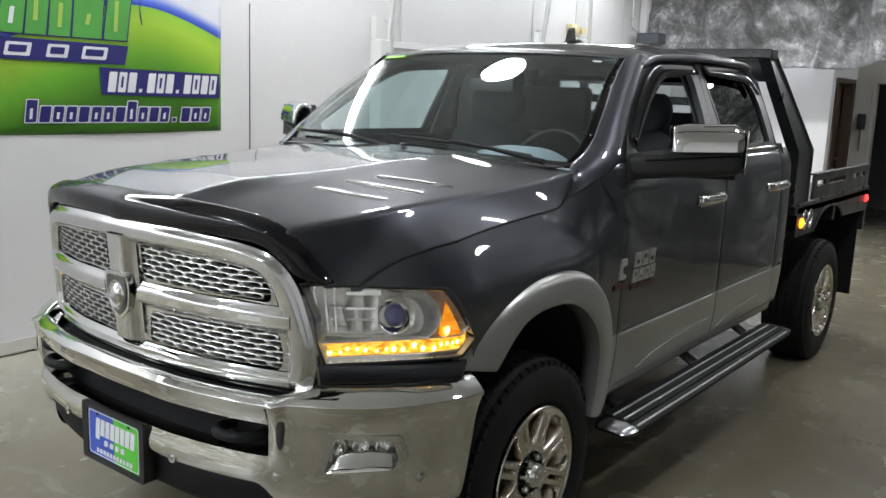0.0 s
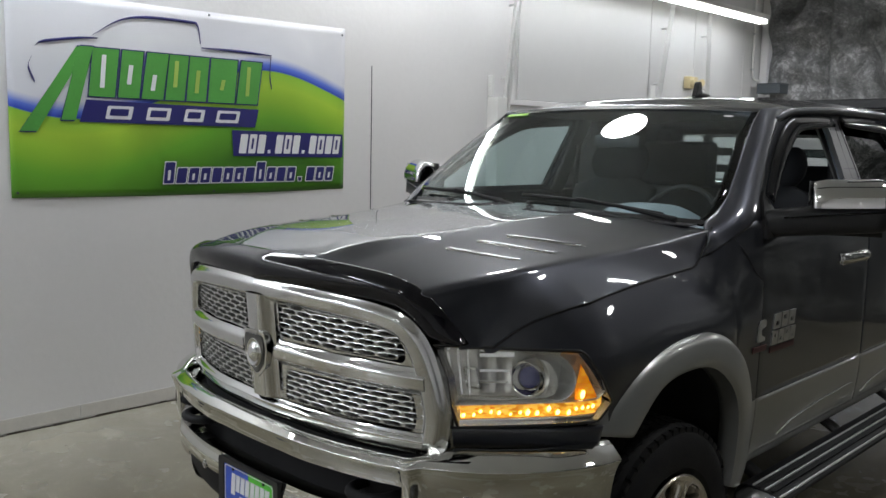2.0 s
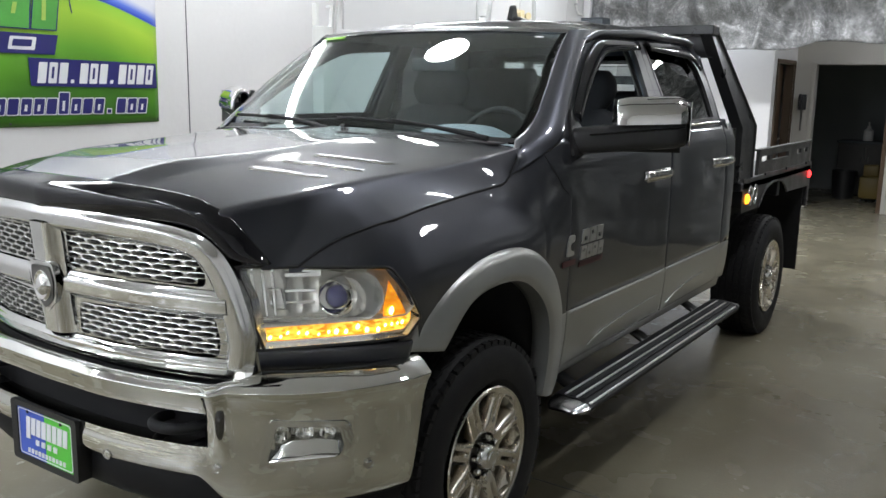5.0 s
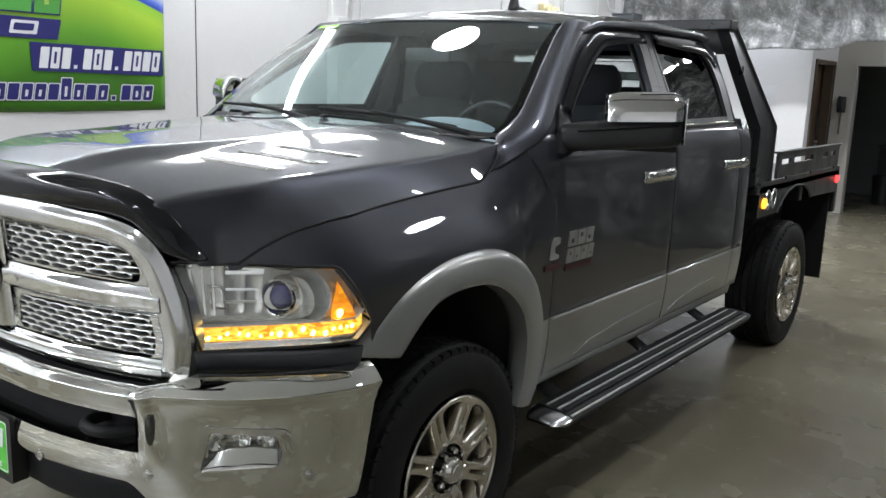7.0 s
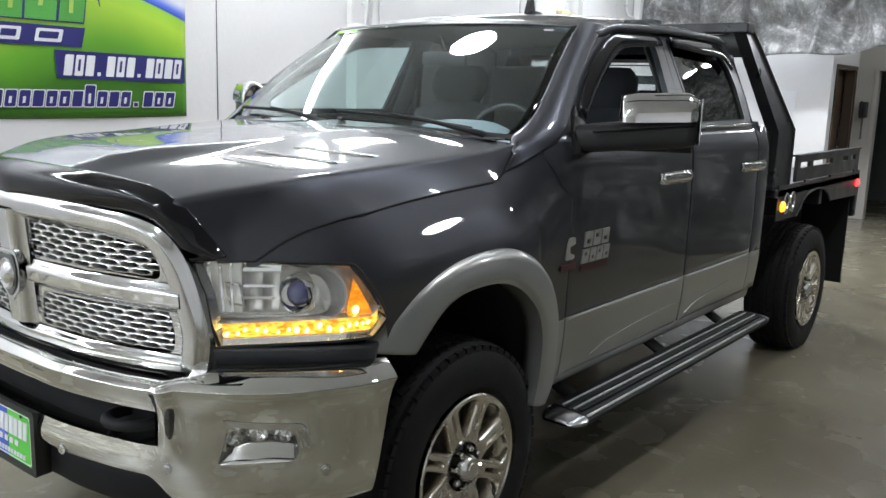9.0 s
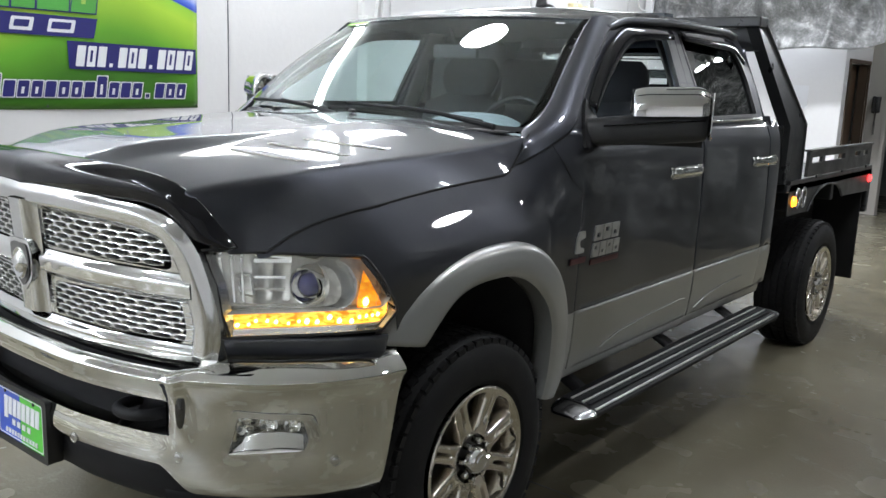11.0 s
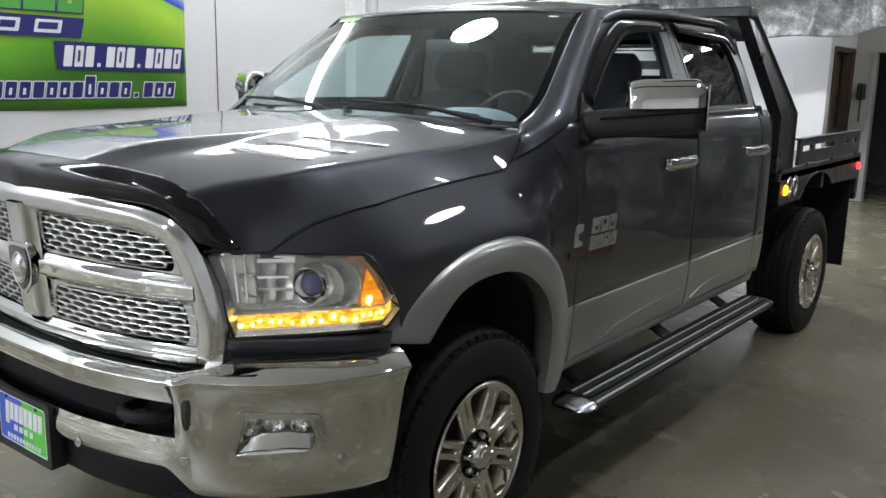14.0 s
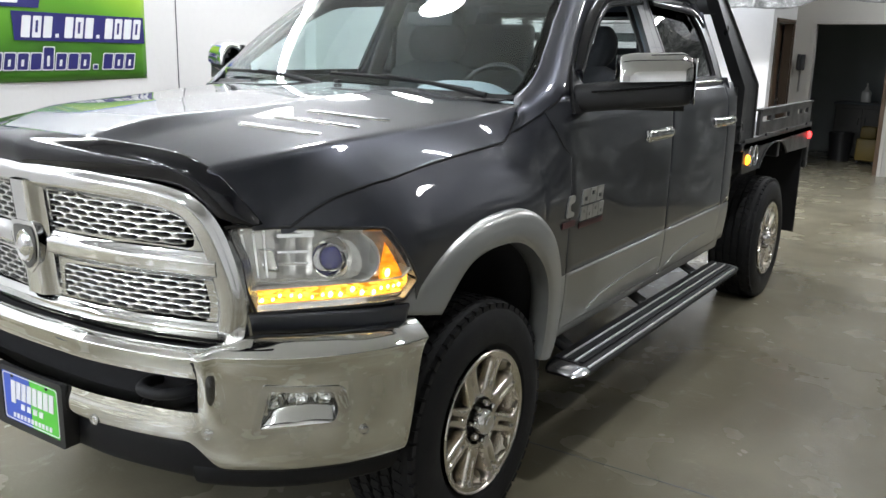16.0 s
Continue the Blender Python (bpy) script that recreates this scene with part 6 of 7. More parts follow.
# ---- towing mirrors ----
def tow_mirror(s):
    """Arm and head run outward and back from the door; f(a, o, z): along, out of the front face, height."""
    A, D, N = Vector((0.905, 0.60)), Vector((0.858, 0.514)), Vector((0.514, -0.858))

    def f(a, o, z):
        q = A + D * a + N * o
        return (q.x * s, q.y, z)
    sq = lambda c, k=0.6: math.copysign(abs(c) ** k, c)

    def shell(u, v):
        a = lerp(0.03, 0.488, u)
        t = v * math.tau
        h = table(u, [0, 0.03, 0.2, 0.9, 0.97, 1], [0.040, 0.052, 0.056, 0.060, 0.054, 0.025])
        d = table(u, [0, 0.03, 0.2, 0.9, 0.97, 1], [0.030, 0.040, 0.055, 0.070, 0.058, 0.02])
        return f(a, -0.06 + d * sq(math.cos(t)), 1.518 + 0.045 * u + h * sq(math.sin(t)))
    hd = grid(shell, 28, 28)
    bmesh.ops.remove_doubles(hd, verts=hd.verts[:], dist=0.0005)
    m = part("side_mirror", hd, BLACK, truck, "black towing mirror with a chrome cap")
    part("body_groove", tube([f(0.10 + 0.36 * k / 10, 0.009, 1.549 + 0.035 * k / 10) for k in range(11)], 0.004, 6), GLOSS, m)

    def top(u, v):
        a = lerp(0.196, 0.480, u)
        t = lerp(-0.14, 1.0, v) * math.pi
        d = table(u, [0, 0.04, 0.2, 0.9, 0.97, 1], [0.045, 0.062, 0.072, 0.078, 0.068, 0.04])
        h = table(u, [0, 0.04, 0.2, 0.85, 0.96, 1], [0.075, 0.092, 0.100, 0.098, 0.085, 0.055])
        c = math.cos(t)
        return f(a, -0.055 + (d - 0.006 * smooth(t, 0.5, 0.62)) * sq(c, 0.88), 1.598 + 0.012 * u + h * max(-0.10, sq(math.sin(t), 0.88)))
    part("mirror_cap", grid(top, 28, 22), CHROME, m, "chrome mirror cap", solid=0.004, split=80)
    # two thin black lines laid across the cap
    for v0, v1, a in ((0.33, 0.33, 0.02), (0.43, 0.45, 0.42)):
        part("cap_seam", tube([Vector(top(lerp(a, 0.97, k / 16), lerp(v0, v1, k / 16))) + Vector((0, 0, 0.001)) for k in range(17)], 0.0015, 6), BLACK, m)
    bm = bmesh.new()
    def clip(u, v):
        z = lerp(1.51, 1.685, u)
        t = v * math.pi
        return f(0.480 + 0.006 * math.sin(t), -0.055 + 0.060 * math.cos(t), z)
    part("indicator", grid(clip, 6, 12, bm), CHROME, m, "chrome outer end piece", solid=0.004)
    part("mirror_back", grid(lambda u, v: f(lerp(0.205, 0.475, u), -0.118 - 0.012 * math.sin(math.pi * u), lerp(1.475, 1.69, v)), 10, 8), BLACK, m, solid=0.02)
    part("mirror_glass", grid(lambda u, v: f(lerp(0.218, 0.46, u), -0.142, lerp(1.485, 1.68, v)), 2, 2), mat("mirror_silver", (0.85, 0.86, 0.86), 0.01, 1.0, 0.01), m, solid=0.003)
    part("mirror_foot", plate([(0.60, 1.465), (0.73, 1.465), (0.745, 1.56), (0.69, 1.645), (0.64, 1.565)], lambda a, b: ((side_x(a, b) + 0.002) * s, a, b), depth=(0.014 * s, 0, 0)), BLACK, m)


tow_mirror(1)
tow_mirror(-1)


# ---- wheels ----
def wheel(x, y, s, rear=False):
    root = Matrix.Translation((x * s, y, HUBZ)) @ pose(0, 0, 0, 13 if rear else 0, 0, 0 if s > 0 else 180)
    w = bmesh.new()
    # tyre, axis along local +x outward; outer wall near x = 0.02
    R = TYRE_R
    prof = [(-0.03, 0.240), (0.0, 0.252), (0.018, 0.275), (0.026, 0.31), (0.024, 0.35), (0.012, 0.385), (-0.004, 0.405), (-0.018, R - 0.006)]
    for k in range(5):
        a = -0.03 - k * 0.046
        prof += [(a, R), (a - 0.034, R + 0.001), (a - 0.036, R - 0.010), (a - 0.044, R - 0.010)]
    prof += [(-0.262, R - 0.006), (-0.275, 0.385), (-0.285, 0.33), (-0.275, 0.26), (-0.24, 0.235)]
    ty = revolve(prof, 72)
    tyre = part("wheel", ty, RUBBER, truck, "black all-terrain tyre on a polished alloy wheel", split=25)
    tyre.matrix_local = root

    def sub(name, bm, material, label="", **kw):
        return part(name, bm, material, tyre, label, **kw)
    # tread blocks along the shoulder
    tb = bmesh.new()
    for k in range(56):
        a = k * 360 / 56
        m = pose(0, 0, 0, a, 0, 0)
        box_into(tb, -0.012, 0.006, -0.017, 0.017, 0.388, 0.412, 0.0, m)
    for k in range(5):
        for j in range(64):
            m = pose(0, 0, 0, (j + 0.5 * (k % 2)) * 360 / 64 + 1.5 * k, 0, 0) @ Matrix.Translation((-0.047 - k * 0.046, 0, R + 0.001)) @ pose(0, 0, 0, 0, 0, 18 if k % 2 else -18)
            box_into(tb, -0.0155, 0.0155, -0.0155, 0.0155, -0.003, 0.0035, 0.0, m)
    sub("tread_lug", tb, RUBBER, smooth=False)
    rim = revolve([(0.010, 0.249), (0.018, 0.253), (0.022, 0.249), (0.018, 0.244), (-0.005, 0.232), (-0.06, 0.214), (-0.16, 0.21), (-0.2, 0.23)], 64)
    sub("rim", rim, ALLOY, "polished alloy rim")
    sub("brake_disc", revolve([(-0.12, 0.19), (-0.11, 0.19), (-0.11, 0.02), (-0.12, 0.02)], 40), mat("brake_iron", (0.12, 0.115, 0.11), 0.5, 0.8), "")
    # dark disc stands in for the shade inside the wheel
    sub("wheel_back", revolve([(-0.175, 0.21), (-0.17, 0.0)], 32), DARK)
    # cast face: eight spokes with rounded edges and a groove, eight windows between them
    fb = bmesh.new()
    RS = (0.084, 0.098, 0.108, 0.118, 0.13, 0.15, 0.17, 0.19, 0.205, 0.216, 0.224, 0.230, 0.234, 0.240, 0.2465)
    TS = (-1, 0, 0.05, 0.11, 0.18, 0.28, 0.36, 0.43, 0.5, 0.57, 0.64, 0.72, 0.82, 0.89, 0.95, 1, 2)
    for k in range(8):
        cols = []
        for t in TS:
            col = []
            for r in RS:
                wdw = table(r, [0.098, 0.108, 0.118, 0.15, 0.19, 0.216, 0.224, 0.230, 0.234], [0, 4.5, 7.0, 10.5, 13.0, 13.5, 12.0, 8.0, 0])
                tt = min(1, max(0, t))
                a = math.radians(k * 45 + wdw + tt * (45 - 2 * wdw))
                x = table(r, [0.084, 0.11, 0.17, 0.22, 0.2465], [-0.004, 0.006, 0.006, 0.011, 0.017])
                if wdw > 0:
                    x -= 0.012 * (1 - min(1, min(tt, 1 - tt) / 0.16)) ** 2
                x -= 0.034 * math.exp(-((tt - 0.5) / 0.075) ** 2) * smooth(r, 0.125, 0.140) * (1 - smooth(r, 0.212, 0.226))
                if t < 0 or t > 1:
                    x -= 0.045 if wdw > 0 else 0.0
                col.append(fb.verts.new((x, r * math.cos(a), r * math.sin(a))))
            cols.append(col)
        for c0, c1 in zip(cols, cols[1:]):
            for q in range(len(RS) - 1):
                fb.faces.new((c0[q], c1[q], c1[q + 1], c0[q + 1]))
    bmesh.ops.remove_doubles(fb, verts=fb.verts[:], dist=0.0004)
    sub("wheel_face", fb, ALLOY, "cast alloy face with eight windows", split=50)
    sub("hub", revolve([(-0.05, 0.088), (-0.03, 0.086), (-0.026, 0.05), (0.0, 0.046)], 40), mat("hub_recess", (0.16, 0.155, 0.15), 0.4, 0.9))
    sub("hub_cap", revolve([(-0.004, 0.047), (0.024, 0.044), (0.033, 0.036), (0.034, 0.024), (0.037, 0.022), (0.038, 0.0)], 32), SATIN, "alloy centre cap")
    for k in range(8):
        m = pose(0, 0, 0, k * 45 + 33.5, 0, 0) @ Matrix.Translation((0, 0, 0.066))
        sub("lug_nut", revolve([(-0.012, 0.0125), (0.016, 0.0115), (0.021, 0.008), (0.022, 0)], 6, m=m), CHROME, split=20)
    return tyre


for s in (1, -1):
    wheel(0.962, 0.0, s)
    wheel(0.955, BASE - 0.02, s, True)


# ---- running boards ----
ENDCAP = mat("end_cap_chrome", (0.34, 0.34, 0.35), 0.22, 1.0)
def running_board(s):
    y0, y1, z = 0.60, 2.60, 0.448
    prof = [(0.925, -0.014), (0.925, 0.018), (0.940, 0.026), (1.040, 0.018), (1.080, 0.006), (1.092, -0.008), (1.088, -0.024), (1.06, -0.030), (0.94, -0.024), (0.925, -0.014)]
    bm = bmesh.new()
    rings = [[bm.verts.new((x * s, y, z + dz)) for x, dz in prof[:-1]] for y in (y0, y1)]
    n = len(prof) - 1
    for i in range(n):
        bm.faces.new((rings[0][i], rings[0][(i + 1) % n], rings[1][(i + 1) % n], rings[1][i]))
    rb = part("running_board", bm, mat("black_step", (0.014, 0.014, 0.015), 0.6, 0.0, 0.2, 20.0, spec=0.2), truck, "black and chrome running board under the doors", split=35)
    for x, w, h in ((0.972, 0.0042, 0.0245), (1.022, 0.0042, 0.021), (1.079, 0.0042, 0.005)):
        part("bright_strip", box((x - w) * s, (x + w) * s, y0 + 0.01, y1 - 0.03, z + h - 0.004, z + h + 0.004, 0.0015), mat("brushed_strip", (0.82, 0.82, 0.80), 0.42, 1.0), rb)
    for x in (0.948, 0.997, 1.048):
        part("rubber_tread", box((x - 0.009) * s, (x + 0.009) * s, y0 + 0.01, y1 - 0.03, z + 0.018, z + 0.0245, 0.001), RUBBER, rb)
    for ya, yb, mt, nm in ((0.50, 0.60, ENDCAP, "end_cap"), (2.60, 2.66, BLACK, "end_cap")):
        def cap(u, v, ya=ya, yb=yb):
            t = u
            k = lerp(0.25, 1.0, math.sin(t * math.pi / 2) ** 0.6) if ya < 1 else lerp(1.0, 0.6, t)
            x, dz = at_curve([np.array(p) for p in prof], v)
            dz *= 0.8
            cx = 1.005
            return ((cx + (x - cx) * (0.55 + 0.45 * k) + 0.0) * s, lerp(ya, yb, u), z - 0.008 + (dz + 0.008) * k * 1.04)
        part(nm, grid(cap, 10, 18), mt, rb, "chrome end cap" if mt is ENDCAP else "")
    for y in (0.78, 1.62, 2.36):
        pts = [(0.70 * s, y, 0.56), (0.83 * s, y, 0.50), (0.95 * s, y, 0.435)]
        bm = bmesh.new()
        c = spline(pts, 8)
        grid(lambda u, v: (at_curve(c, u)[0], y + (v - 0.5) * 0.09, at_curve(c, u)[2]), 8, 2, bm)
        part("bracket", bm, BLACK, rb, solid=0.012)


running_board(1)
running_board(-1)

# ---- frame and underbody ----
ub = part("chassis", box(-0.86, 0.86, 0.45, 2.72, 0.50, 0.60, 0.02), DARK, truck, "dark underbody and frame rails", smooth=False)
for x in (-0.42, 0.42):
    part("frame_rail", box(x - 0.05, x + 0.05, -0.9, 4.9, 0.52, 0.68, 0.01), DARK, ub, smooth=False)
for y in (0.0, BASE):
    part("axle", tube([(-0.75, y, HUBZ), (0.75, y, HUBZ)], 0.06, 12), DARK, ub)
part("engine_block", box(-0.40, 0.40, -0.70, 0.42, 0.62, 1.25, 0.03), DARK, ub, smooth=False)
part("radiator", box(-0.62, 0.62, -0.88, -0.72, 0.62, 1.24, 0.01), DARK, ub, smooth=False)
part("firewall", box(-0.86, 0.86, 0.42, 0.47, 0.55, 1.46, 0.01), DARK, ub, smooth=False)

# ---- cabin ----
part("dashboard", grid(lambda u, v: (lerp(-0.78, 0.78, u), lerp(0.40, 0.86, v), table(v, [0, 0.3, 0.6, 0.8, 0.95, 1], [1.475, 1.50, 1.495, 1.46, 1.36, 1.20]) + 0.072 * math.exp(-((lerp(-0.78, 0.78, u) - 0.44) / 0.20) ** 4) * math.sin(math.pi * min(1, v * 1.05)) ** 0.8), 40, 16), DASH, truck, "grey padded dashboard", solid=0.01)
sw = part("steering_wheel", tube([(0.40 + 0.19 * math.cos(a), 0.90 + 0.075 * math.sin(a), 1.455 + 0.175 * math.sin(a)) for a in [k * math.tau / 32 for k in range(32)]], 0.012, 10, closed=True), BLACK, truck, "black steering wheel")
part("hub_pad", box(0.32, 0.48, 0.86, 0.90, 1.39, 1.49, 0.02), BLACK, sw)
for a in (0.1, math.pi - 0.1, -math.pi / 2):
    part("wheel_spoke", tube([(0.40, 0.885, 1.445), (0.40 + 0.18 * math.cos(a), 0.895 + 0.07 * math.sin(a), 1.455 + 0.165 * math.sin(a))], 0.012, 8), BLACK, sw)
part("steering_column", tube([(0.40, 0.70, 1.34), (0.40, 0.88, 1.43)], 0.035, 12), BLACK, sw)


def seat(x, y):
    st = part("front_seat", box(x - 0.26, x + 0.26, y - 0.30, y + 0.24, 0.86, 1.04, 0.06, seg=4), CLOTH, truck, "dark grey cloth bucket seat")

    def back(u, v):
        a = v * math.tau
        w = table(u, [0, 0.1, 0.55, 0.9, 1], [0.22, 0.26, 0.275, 0.26, 0.10])
        d = table(u, [0, 0.1, 0.55, 0.9, 1], [0.07, 0.085, 0.08, 0.06, 0.02])
        sq = lambda c: math.copysign(abs(c) ** 0.6, c)
        return (x + w * sq(math.cos(a)), y + 0.24 + 0.17 * u + d * sq(math.sin(a)), 0.98 + 0.66 * u)
    part("backrest", grid(back, 20, 24), CLOTH, st)

    def head(u, v):
        a = v * math.tau
        w = 0.175 * math.sin(math.pi * lerp(0.08, 0.92, u)) ** 0.25
        d = 0.075 * math.sin(math.pi * lerp(0.08, 0.92, u)) ** 0.35
        sq = lambda c: math.copysign(abs(c) ** 0.65, c)
        return (x + w * sq(math.cos(a)), y + 0.42 + 0.02 * u + d * sq(math.sin(a)), 1.62 + 0.205 * u)
    part("headrest", grid(head, 14, 20), CLOTH, st)
    for sx in (-0.06, 0.06):
        part("headrest_post", tube([(x + sx, y + 0.41, 1.60), (x + sx, y + 0.43, 1.68)], 0.006, 8), CHROME, st)


seat(0.45, 1.28)
seat(-0.42, 1.24)
rs = part("rear_seat", box(-0.72, 0.72, 1.86, 2.28, 0.86, 1.04, 0.05, seg=3), CLOTH, truck, "dark grey cloth rear bench")
part("backrest", box(-0.72, 0.72, 2.26, 2.40, 1.0, 1.56, 0.05, pose(0, 0, 0), seg=3), CLOTH, rs)
# first headrest is oversized to block the bright view through the back window
for x, w, z in ((-0.44, 0.24, 1.85), (0.05, 0.12, 1.70), (0.45, 0.14, 1.72)):
    part("headrest", box(x - w, x + w, 2.30, 2.40, 1.565, z, 0.03, seg=3), CLOTH, rs)
part("console", box(-0.13, 0.13, 0.80, 1.6, 0.8, 1.10, 0.03), BLACK, truck)
for s in (1, -1):
    part("door_card", box(0.86 * s, 0.90 * s, 0.62, 2.55, 0.70, 1.535, 0.01), CLOTH, truck, "dark inner door lining", smooth=False)
    part("seat_belt", grid(lambda u, v: ((0.735 + 0.04 * u) * s, 1.70 + 0.02 * u + (v - 0.5) * 0.045, lerp(1.86, 1.1, u)), 6, 1), CLOTH, truck, solid=0.002)
    part("pillar_lining", grid(lambda u, v: ((side_x(1.68, lerp(1.5, 1.96, v)) - 0.05 - 0.012 * math.sin(math.pi * u)) * s, lerp(1.62, 1.745, u), lerp(1.5, 1.96, v)), 6, 8), mat("pillar_lining_grey", (0.10, 0.10, 0.098), 0.8), truck, solid=0.01)

# ---- steel flatbed with headache rack ----
bed = part("flatbed", box(-0.945, 0.945, 2.95, 4.82, 1.10, 1.15, 0.006), STEEL, truck, "black steel flatbed body", smooth=False)
BXS = 0.945


def bed_place(s, px=0.0):
    return lambda a, b: ((BXS + px) * s, a, b)


for s in (1, -1):
    arch = [(3.37, 0.955), (3.40, 0.99), (3.47, 1.045), (3.56, 1.085), (3.68, 1.105), (3.80, 1.105), (3.92, 1.09), (4.02, 1.05), (4.09, 0.992)]
    skirt = [(3.0, 0.955)] + arch + [(4.82, 0.975), (4.82, 1.172), (3.0, 1.172)]
    part("side_skirt", plate(skirt, bed_place(s), depth=(-0.006 * s, 0, 0)), GREYSTEEL, bed, "grey steel side skirt with wheel cut-out", smooth=False)
    lip = [(y, (BXS + 0.004) * s, z) for y, z in arch]
    part("arch_lip", tube([(b, a, c) for a, b, c in lip], 0.007, 6), STEEL, bed)
    # two tie-down recesses behind bright rings
    for y in (3.155, 3.265):
        m = pose((BXS + 0.002) * s, y, 1.055, 0, 0, 0 if s > 0 else 180) @ Matrix.Diagonal((1, 0.9, 1.35, 1))
        part("tie_ring", revolve([(0, 0.050), (0.006, 0.048), (0.006, 0.036), (0, 0.034)], 28, m=m), SATIN, bed)
        part("tie_hole", revolve([(0.001, 0.035), (-0.03, 0.03), (-0.03, 0.0)], 24, m=m), DARK, bed)
    part("marker_lamp", revolve([(0, 0.034), (0.012, 0.030), (0.018, 0.018), (0.02, 0)], 20, m=pose((BXS + 0.001) * s, 3.085, 1.04, 0, 0, 0 if s > 0 else 180)), ORANGE, bed, "lit amber marker lamp")
    part("marker_lamp", revolve([(0, 0.030), (0.012, 0.026), (0.018, 0.016), (0.02, 0)], 20, m=pose((BXS + 0.001) * s, 4.755, 1.075, 0, 0, 0 if s > 0 else 180)), REDLAMP, bed, "lit red marker lamp")
    # side rail with slots
    rail = [(3.30, 1.178), (4.74, 1.178), (4.74, 1.335), (3.30, 1.335)]
    slots = [[(3.36, 1.262), (3.56, 1.262), (3.56, 1.298), (3.36, 1.298)], [(3.62, 1.262), (4.06, 1.262), (4.06, 1.298), (3.62, 1.298)], [(4.30, 1.262), (4.44, 1.262), (4.44, 1.298), (4.30, 1.298)], [(4.52, 1.262), (4.64, 1.262), (4.64, 1.298), (4.52, 1.298)]]
    part("side_rail", plate(rail, bed_place(s), slots, depth=(-0.02 * s, 0, 0)), GREYSTEEL, bed, "grey steel side rail with slots", smooth=False)
    part("rail_cap", box((BXS - 0.035) * s, (BXS + 0.01) * s, 3.29, 4.75, 1.336, 1.35, 0.003), GREYSTEEL, bed, smooth=False)
    for y in (3.45, 4.0, 4.6):
        part("stake_foot", box((BXS + 0.001) * s, (BXS + 0.012) * s, y, y + 0.10, 1.165, 1.185, 0.003), STEEL, bed, smooth=False)
    # mudflap behind the rear wheel
    part("mudflap", box(0.55 * s, 0.925 * s, 4.70, 4.715, 0.285, 1.09, 0.004), RUBBER, bed, "black rubber mudflap", smooth=False)

    # rack side: tapered leaning plate, box section
    def rx(z):
        return table(z, [1.0, 1.5, 2.1], [BXS - 0.012, BXS - 0.012, 0.775])

    def rack_place(a, b, s=s):
        return (rx(b) * s, a, b)
    shape = [(2.92, 1.155), (2.92, 1.50), (2.79, 1.76), (2.64, 2.070), (2.66, 2.110), (2.72, 2.113), (2.86, 1.95), (3.19, 1.51), (3.19, 1.155)]
    rp = part("rack_side", plate(densify(shape, 3), rack_place, depth=(-0.07 * s, 0, 0)), STEEL, bed, "black leaning rack side", split=30)
    part("rack_side_lip", tube([rack_place(a, b) for a, b in ((3.19, 1.17), (3.19, 1.51), (2.86, 1.95), (2.72, 2.113))], 0.012, 8), STEEL, rp)
    part("rack_gusset", plate([(2.80, 1.16), (2.92, 1.16), (2.92, 1.50), (2.80, 1.50)], lambda a, b: ((BXS - 0.05) * s, a, b), depth=(-0.02 * s, 0, 0)), STEEL, rp, smooth=False)
# dark block added so that the gap above the rear wheel stays dark
part("inner_wall", box(-0.60, 0.60, 2.78, 4.68, 0.62, 1.095, 0.01), DARK, bed, "dark block added to fill the space under the bed", smooth=False)
part("rack_header", box(-0.78, 0.78, 2.705, 2.72, 1.925, 2.056, 0.003), STEEL, bed, "black plate under the rack top", smooth=False)
part("rack_top", box(-0.80, 0.80, 2.63, 2.74, 2.058, 2.118, 0.008), STEEL, bed, "black rack top beam", smooth=False)
for k in range(6):
    z = 1.30 + k * 0.115
    part("rack_slat", box(-0.59, 0.59, 2.93 - 0.30 * max(0, z - 1.5), 2.96 - 0.30 * max(0, z - 1.5), z, z + 0.055, 0.004), STEEL, bed, "black rack crossbar", smooth=False)
for x in (-0.57, 0.57):
    part("rack_post", box(x - 0.025, x + 0.025, 2.90, 2.95, 1.15, 2.04, 0.004), STEEL, bed, smooth=False)
for k in range(5):
    y = 3.05 + k * 0.42
    part("cross_member", box(-0.93, 0.93, y, y + 0.06, 0.98, 1.098, 0.004), STEEL, bed, smooth=False)
part("bumper_bar", box(-0.93, 0.93, 4.83, 4.9, 0.80, 1.14, 0.01), STEEL, bed, smooth=False)


# ---- settle every part of the body into its final proportions ----
done = set()
for ob in truck.children_recursive:
    if ob.data.name in done or ob.name.startswith("wheel.") or ob.name == "wheel" or (ob.parent and ob.parent.name.split(".")[0] == "wheel"):
        continue
    done.add(ob.data.name)
    for v in ob.data.vertices:
        v.co = settle(v.co)


# ---- passage and storeroom ----
ph = thing("wall_telephone", "black wall telephone with a hanging coiled cord", "telephone")
part("body", box(-0.55, -0.45, BY - 0.06, BY - 0.004, 1.42, 1.64, 0.012), BLACK, ph)
part("handset", tube(spline([(-0.525, BY - 0.075, 1.63), (-0.525, BY - 0.10, 1.60), (-0.525, BY - 0.10, 1.46), (-0.525, BY - 0.075, 1.43)], 14), 0.022, 10), BLACK, ph)
cord = [(-0.505 + 0.012 * math.cos(k * 1.1), BY - 0.03 + 0.012 * math.sin(k * 1.1), 1.42 - 0.30 * k / 60) for k in range(61)]
part("cord", tube(cord, 0.005, 6), BLACK, ph)
nt_ = thing("notice", "small pale notice sheet on the end wall", "notice")
part("sheet", box(-1.25, -1.05, 9.774, 9.778, 1.45, 1.75, 0.0), WHITEPRINT, nt_, smooth=False)

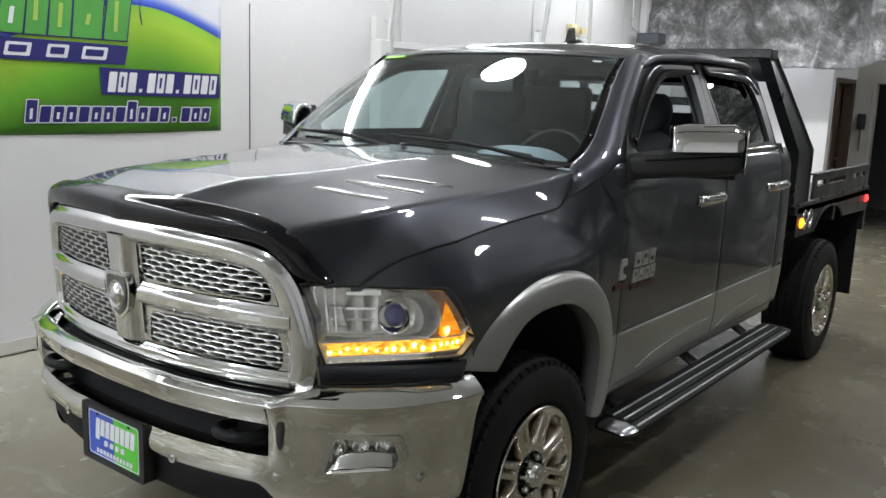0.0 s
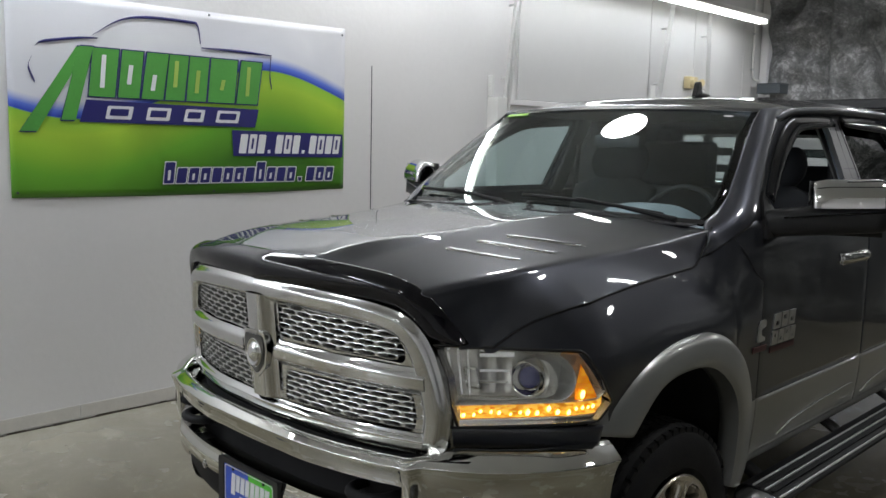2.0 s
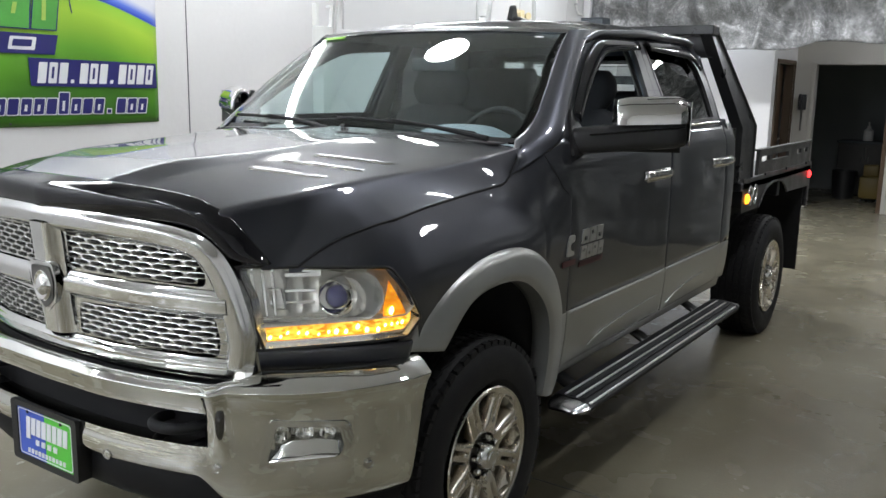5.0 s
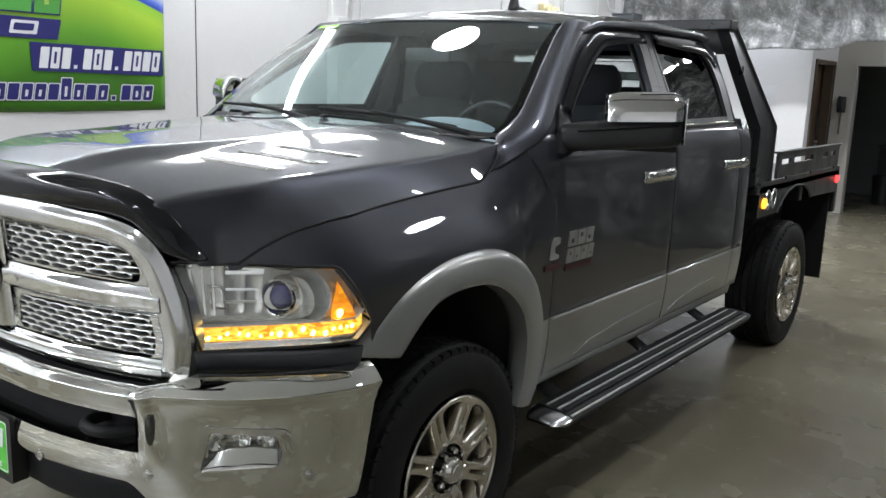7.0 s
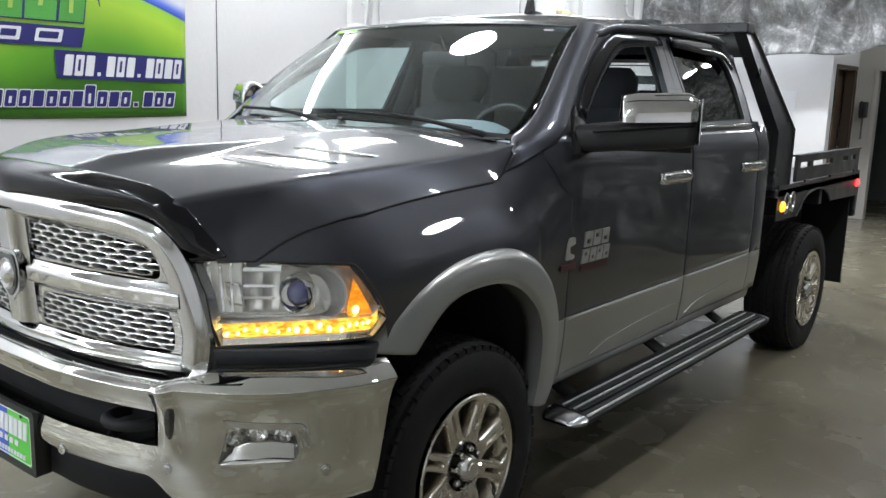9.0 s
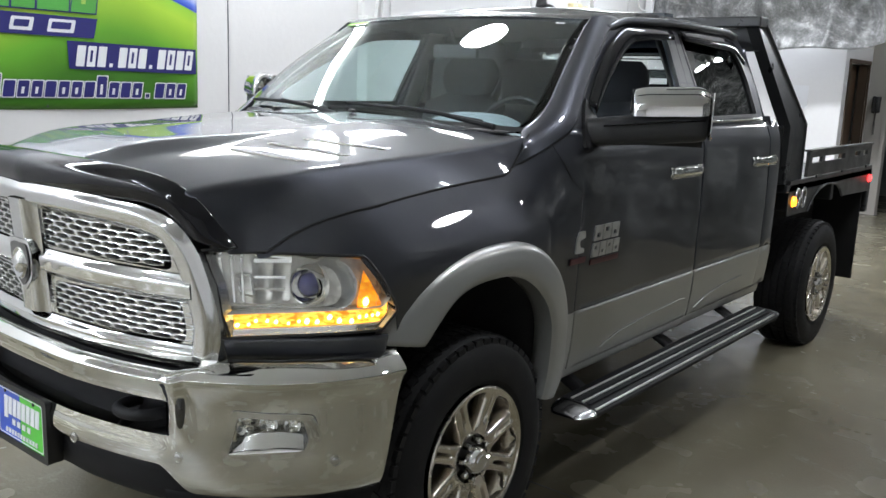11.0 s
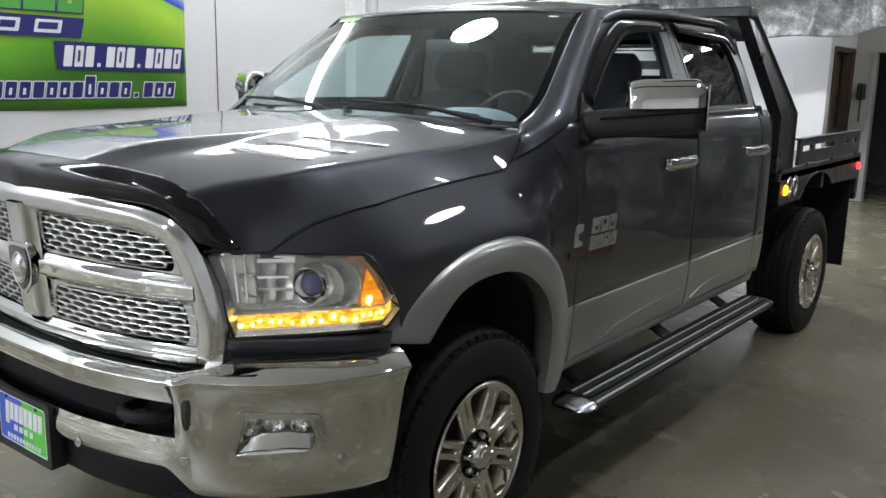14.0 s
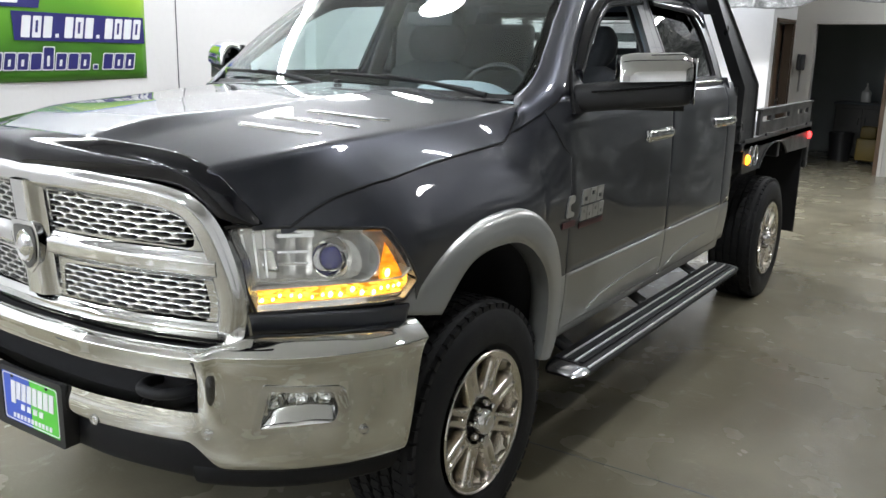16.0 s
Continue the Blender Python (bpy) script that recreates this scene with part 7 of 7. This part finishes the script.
# cabinet colour is darkened to stand for the room's lack of light
cab = thing("storage_cabinet", "low cabinet in the dark storeroom, its colour dimmed to look unlit", "cabinet")
part("body", box(-0.35, 0.50, 13.2, 13.7, 0.02, 0.86, 0.01), mat("cabinet_dimmed", (0.075, 0.073, 0.068), 0.6), cab, smooth=False)
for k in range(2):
    part("door", box(-0.34 + k * 0.425, 0.065 + k * 0.425, 13.18, 13.198, 0.08, 0.80, 0.006), mat("cabinet_dimmed", (0.075, 0.073, 0.068), 0.6), cab, smooth=False)
    part("handle", tube([(0.02 + k * 0.10, 13.17, 0.55), (0.02 + k * 0.10, 13.17, 0.65)], 0.006, 6), CHROME, cab)
part("worktop", box(-0.37, 0.52, 13.16, 13.72, 0.862, 0.90, 0.008), GREYBOX, cab, smooth=False)
jar = thing("dispenser", "white bottle dispenser on the cabinet", "dispenser")
part("bottle", revolve([(0, 0.0), (0, 0.075), (0.16, 0.075), (0.20, 0.03), (0.24, 0.03), (0.24, 0)], 20, m=pose(0.06, 13.4, 0.902, 0, -90, 0)), WHITEPAINT, jar)
part("pump", tube([(0.06, 13.4, 1.14), (0.06, 13.4, 1.20), (0.06, 13.33, 1.20)], 0.012, 8), WHITEPAINT, jar)
bin_ = thing("waste_bin", "black waste bin on the storeroom floor", "bin")
part("bucket", revolve([(0, 0.0), (0, 0.15), (0.45, 0.19), (0.45, 0.18), (0.02, 0.14)], 24, m=pose(-0.12, 12.7, 0, 0, -90, 0)), BLACK, bin_)
# the yellow is darkened in the same way, to look unlit
bag = thing("yellow_bucket", "yellow mop bucket on the storeroom floor, its colour dimmed", "bucket")
part("bucket", box(0.16, 0.46, 12.3, 12.6, 0.06, 0.40, 0.03), mat("yellow_dimmed", (0.13, 0.09, 0.015), 0.5), bag)
part("wringer", box(0.20, 0.42, 12.34, 12.56, 0.401, 0.58, 0.02), mat("yellow_dimmed", (0.13, 0.09, 0.015), 0.5), bag)
for dx in (0.20, 0.42):
    part("caster", tube([(dx - 0.01, 12.35, 0.03), (dx + 0.01, 12.35, 0.03)], 0.03, 12), BLACK, bag)
exit_ = thing("indicator_lamp", "tiny green indicator lamp high in the storeroom", "indicator lamp")
part("body", box(0.30, 0.38, 13.93, 13.998, 1.93, 1.99, 0.006), BLACK, exit_)
part("led", box(0.325, 0.355, 13.924, 13.929, 1.95, 1.97, 0.001), glow("green_led", (0.05, 1.0, 0.35), 6.0), exit_)
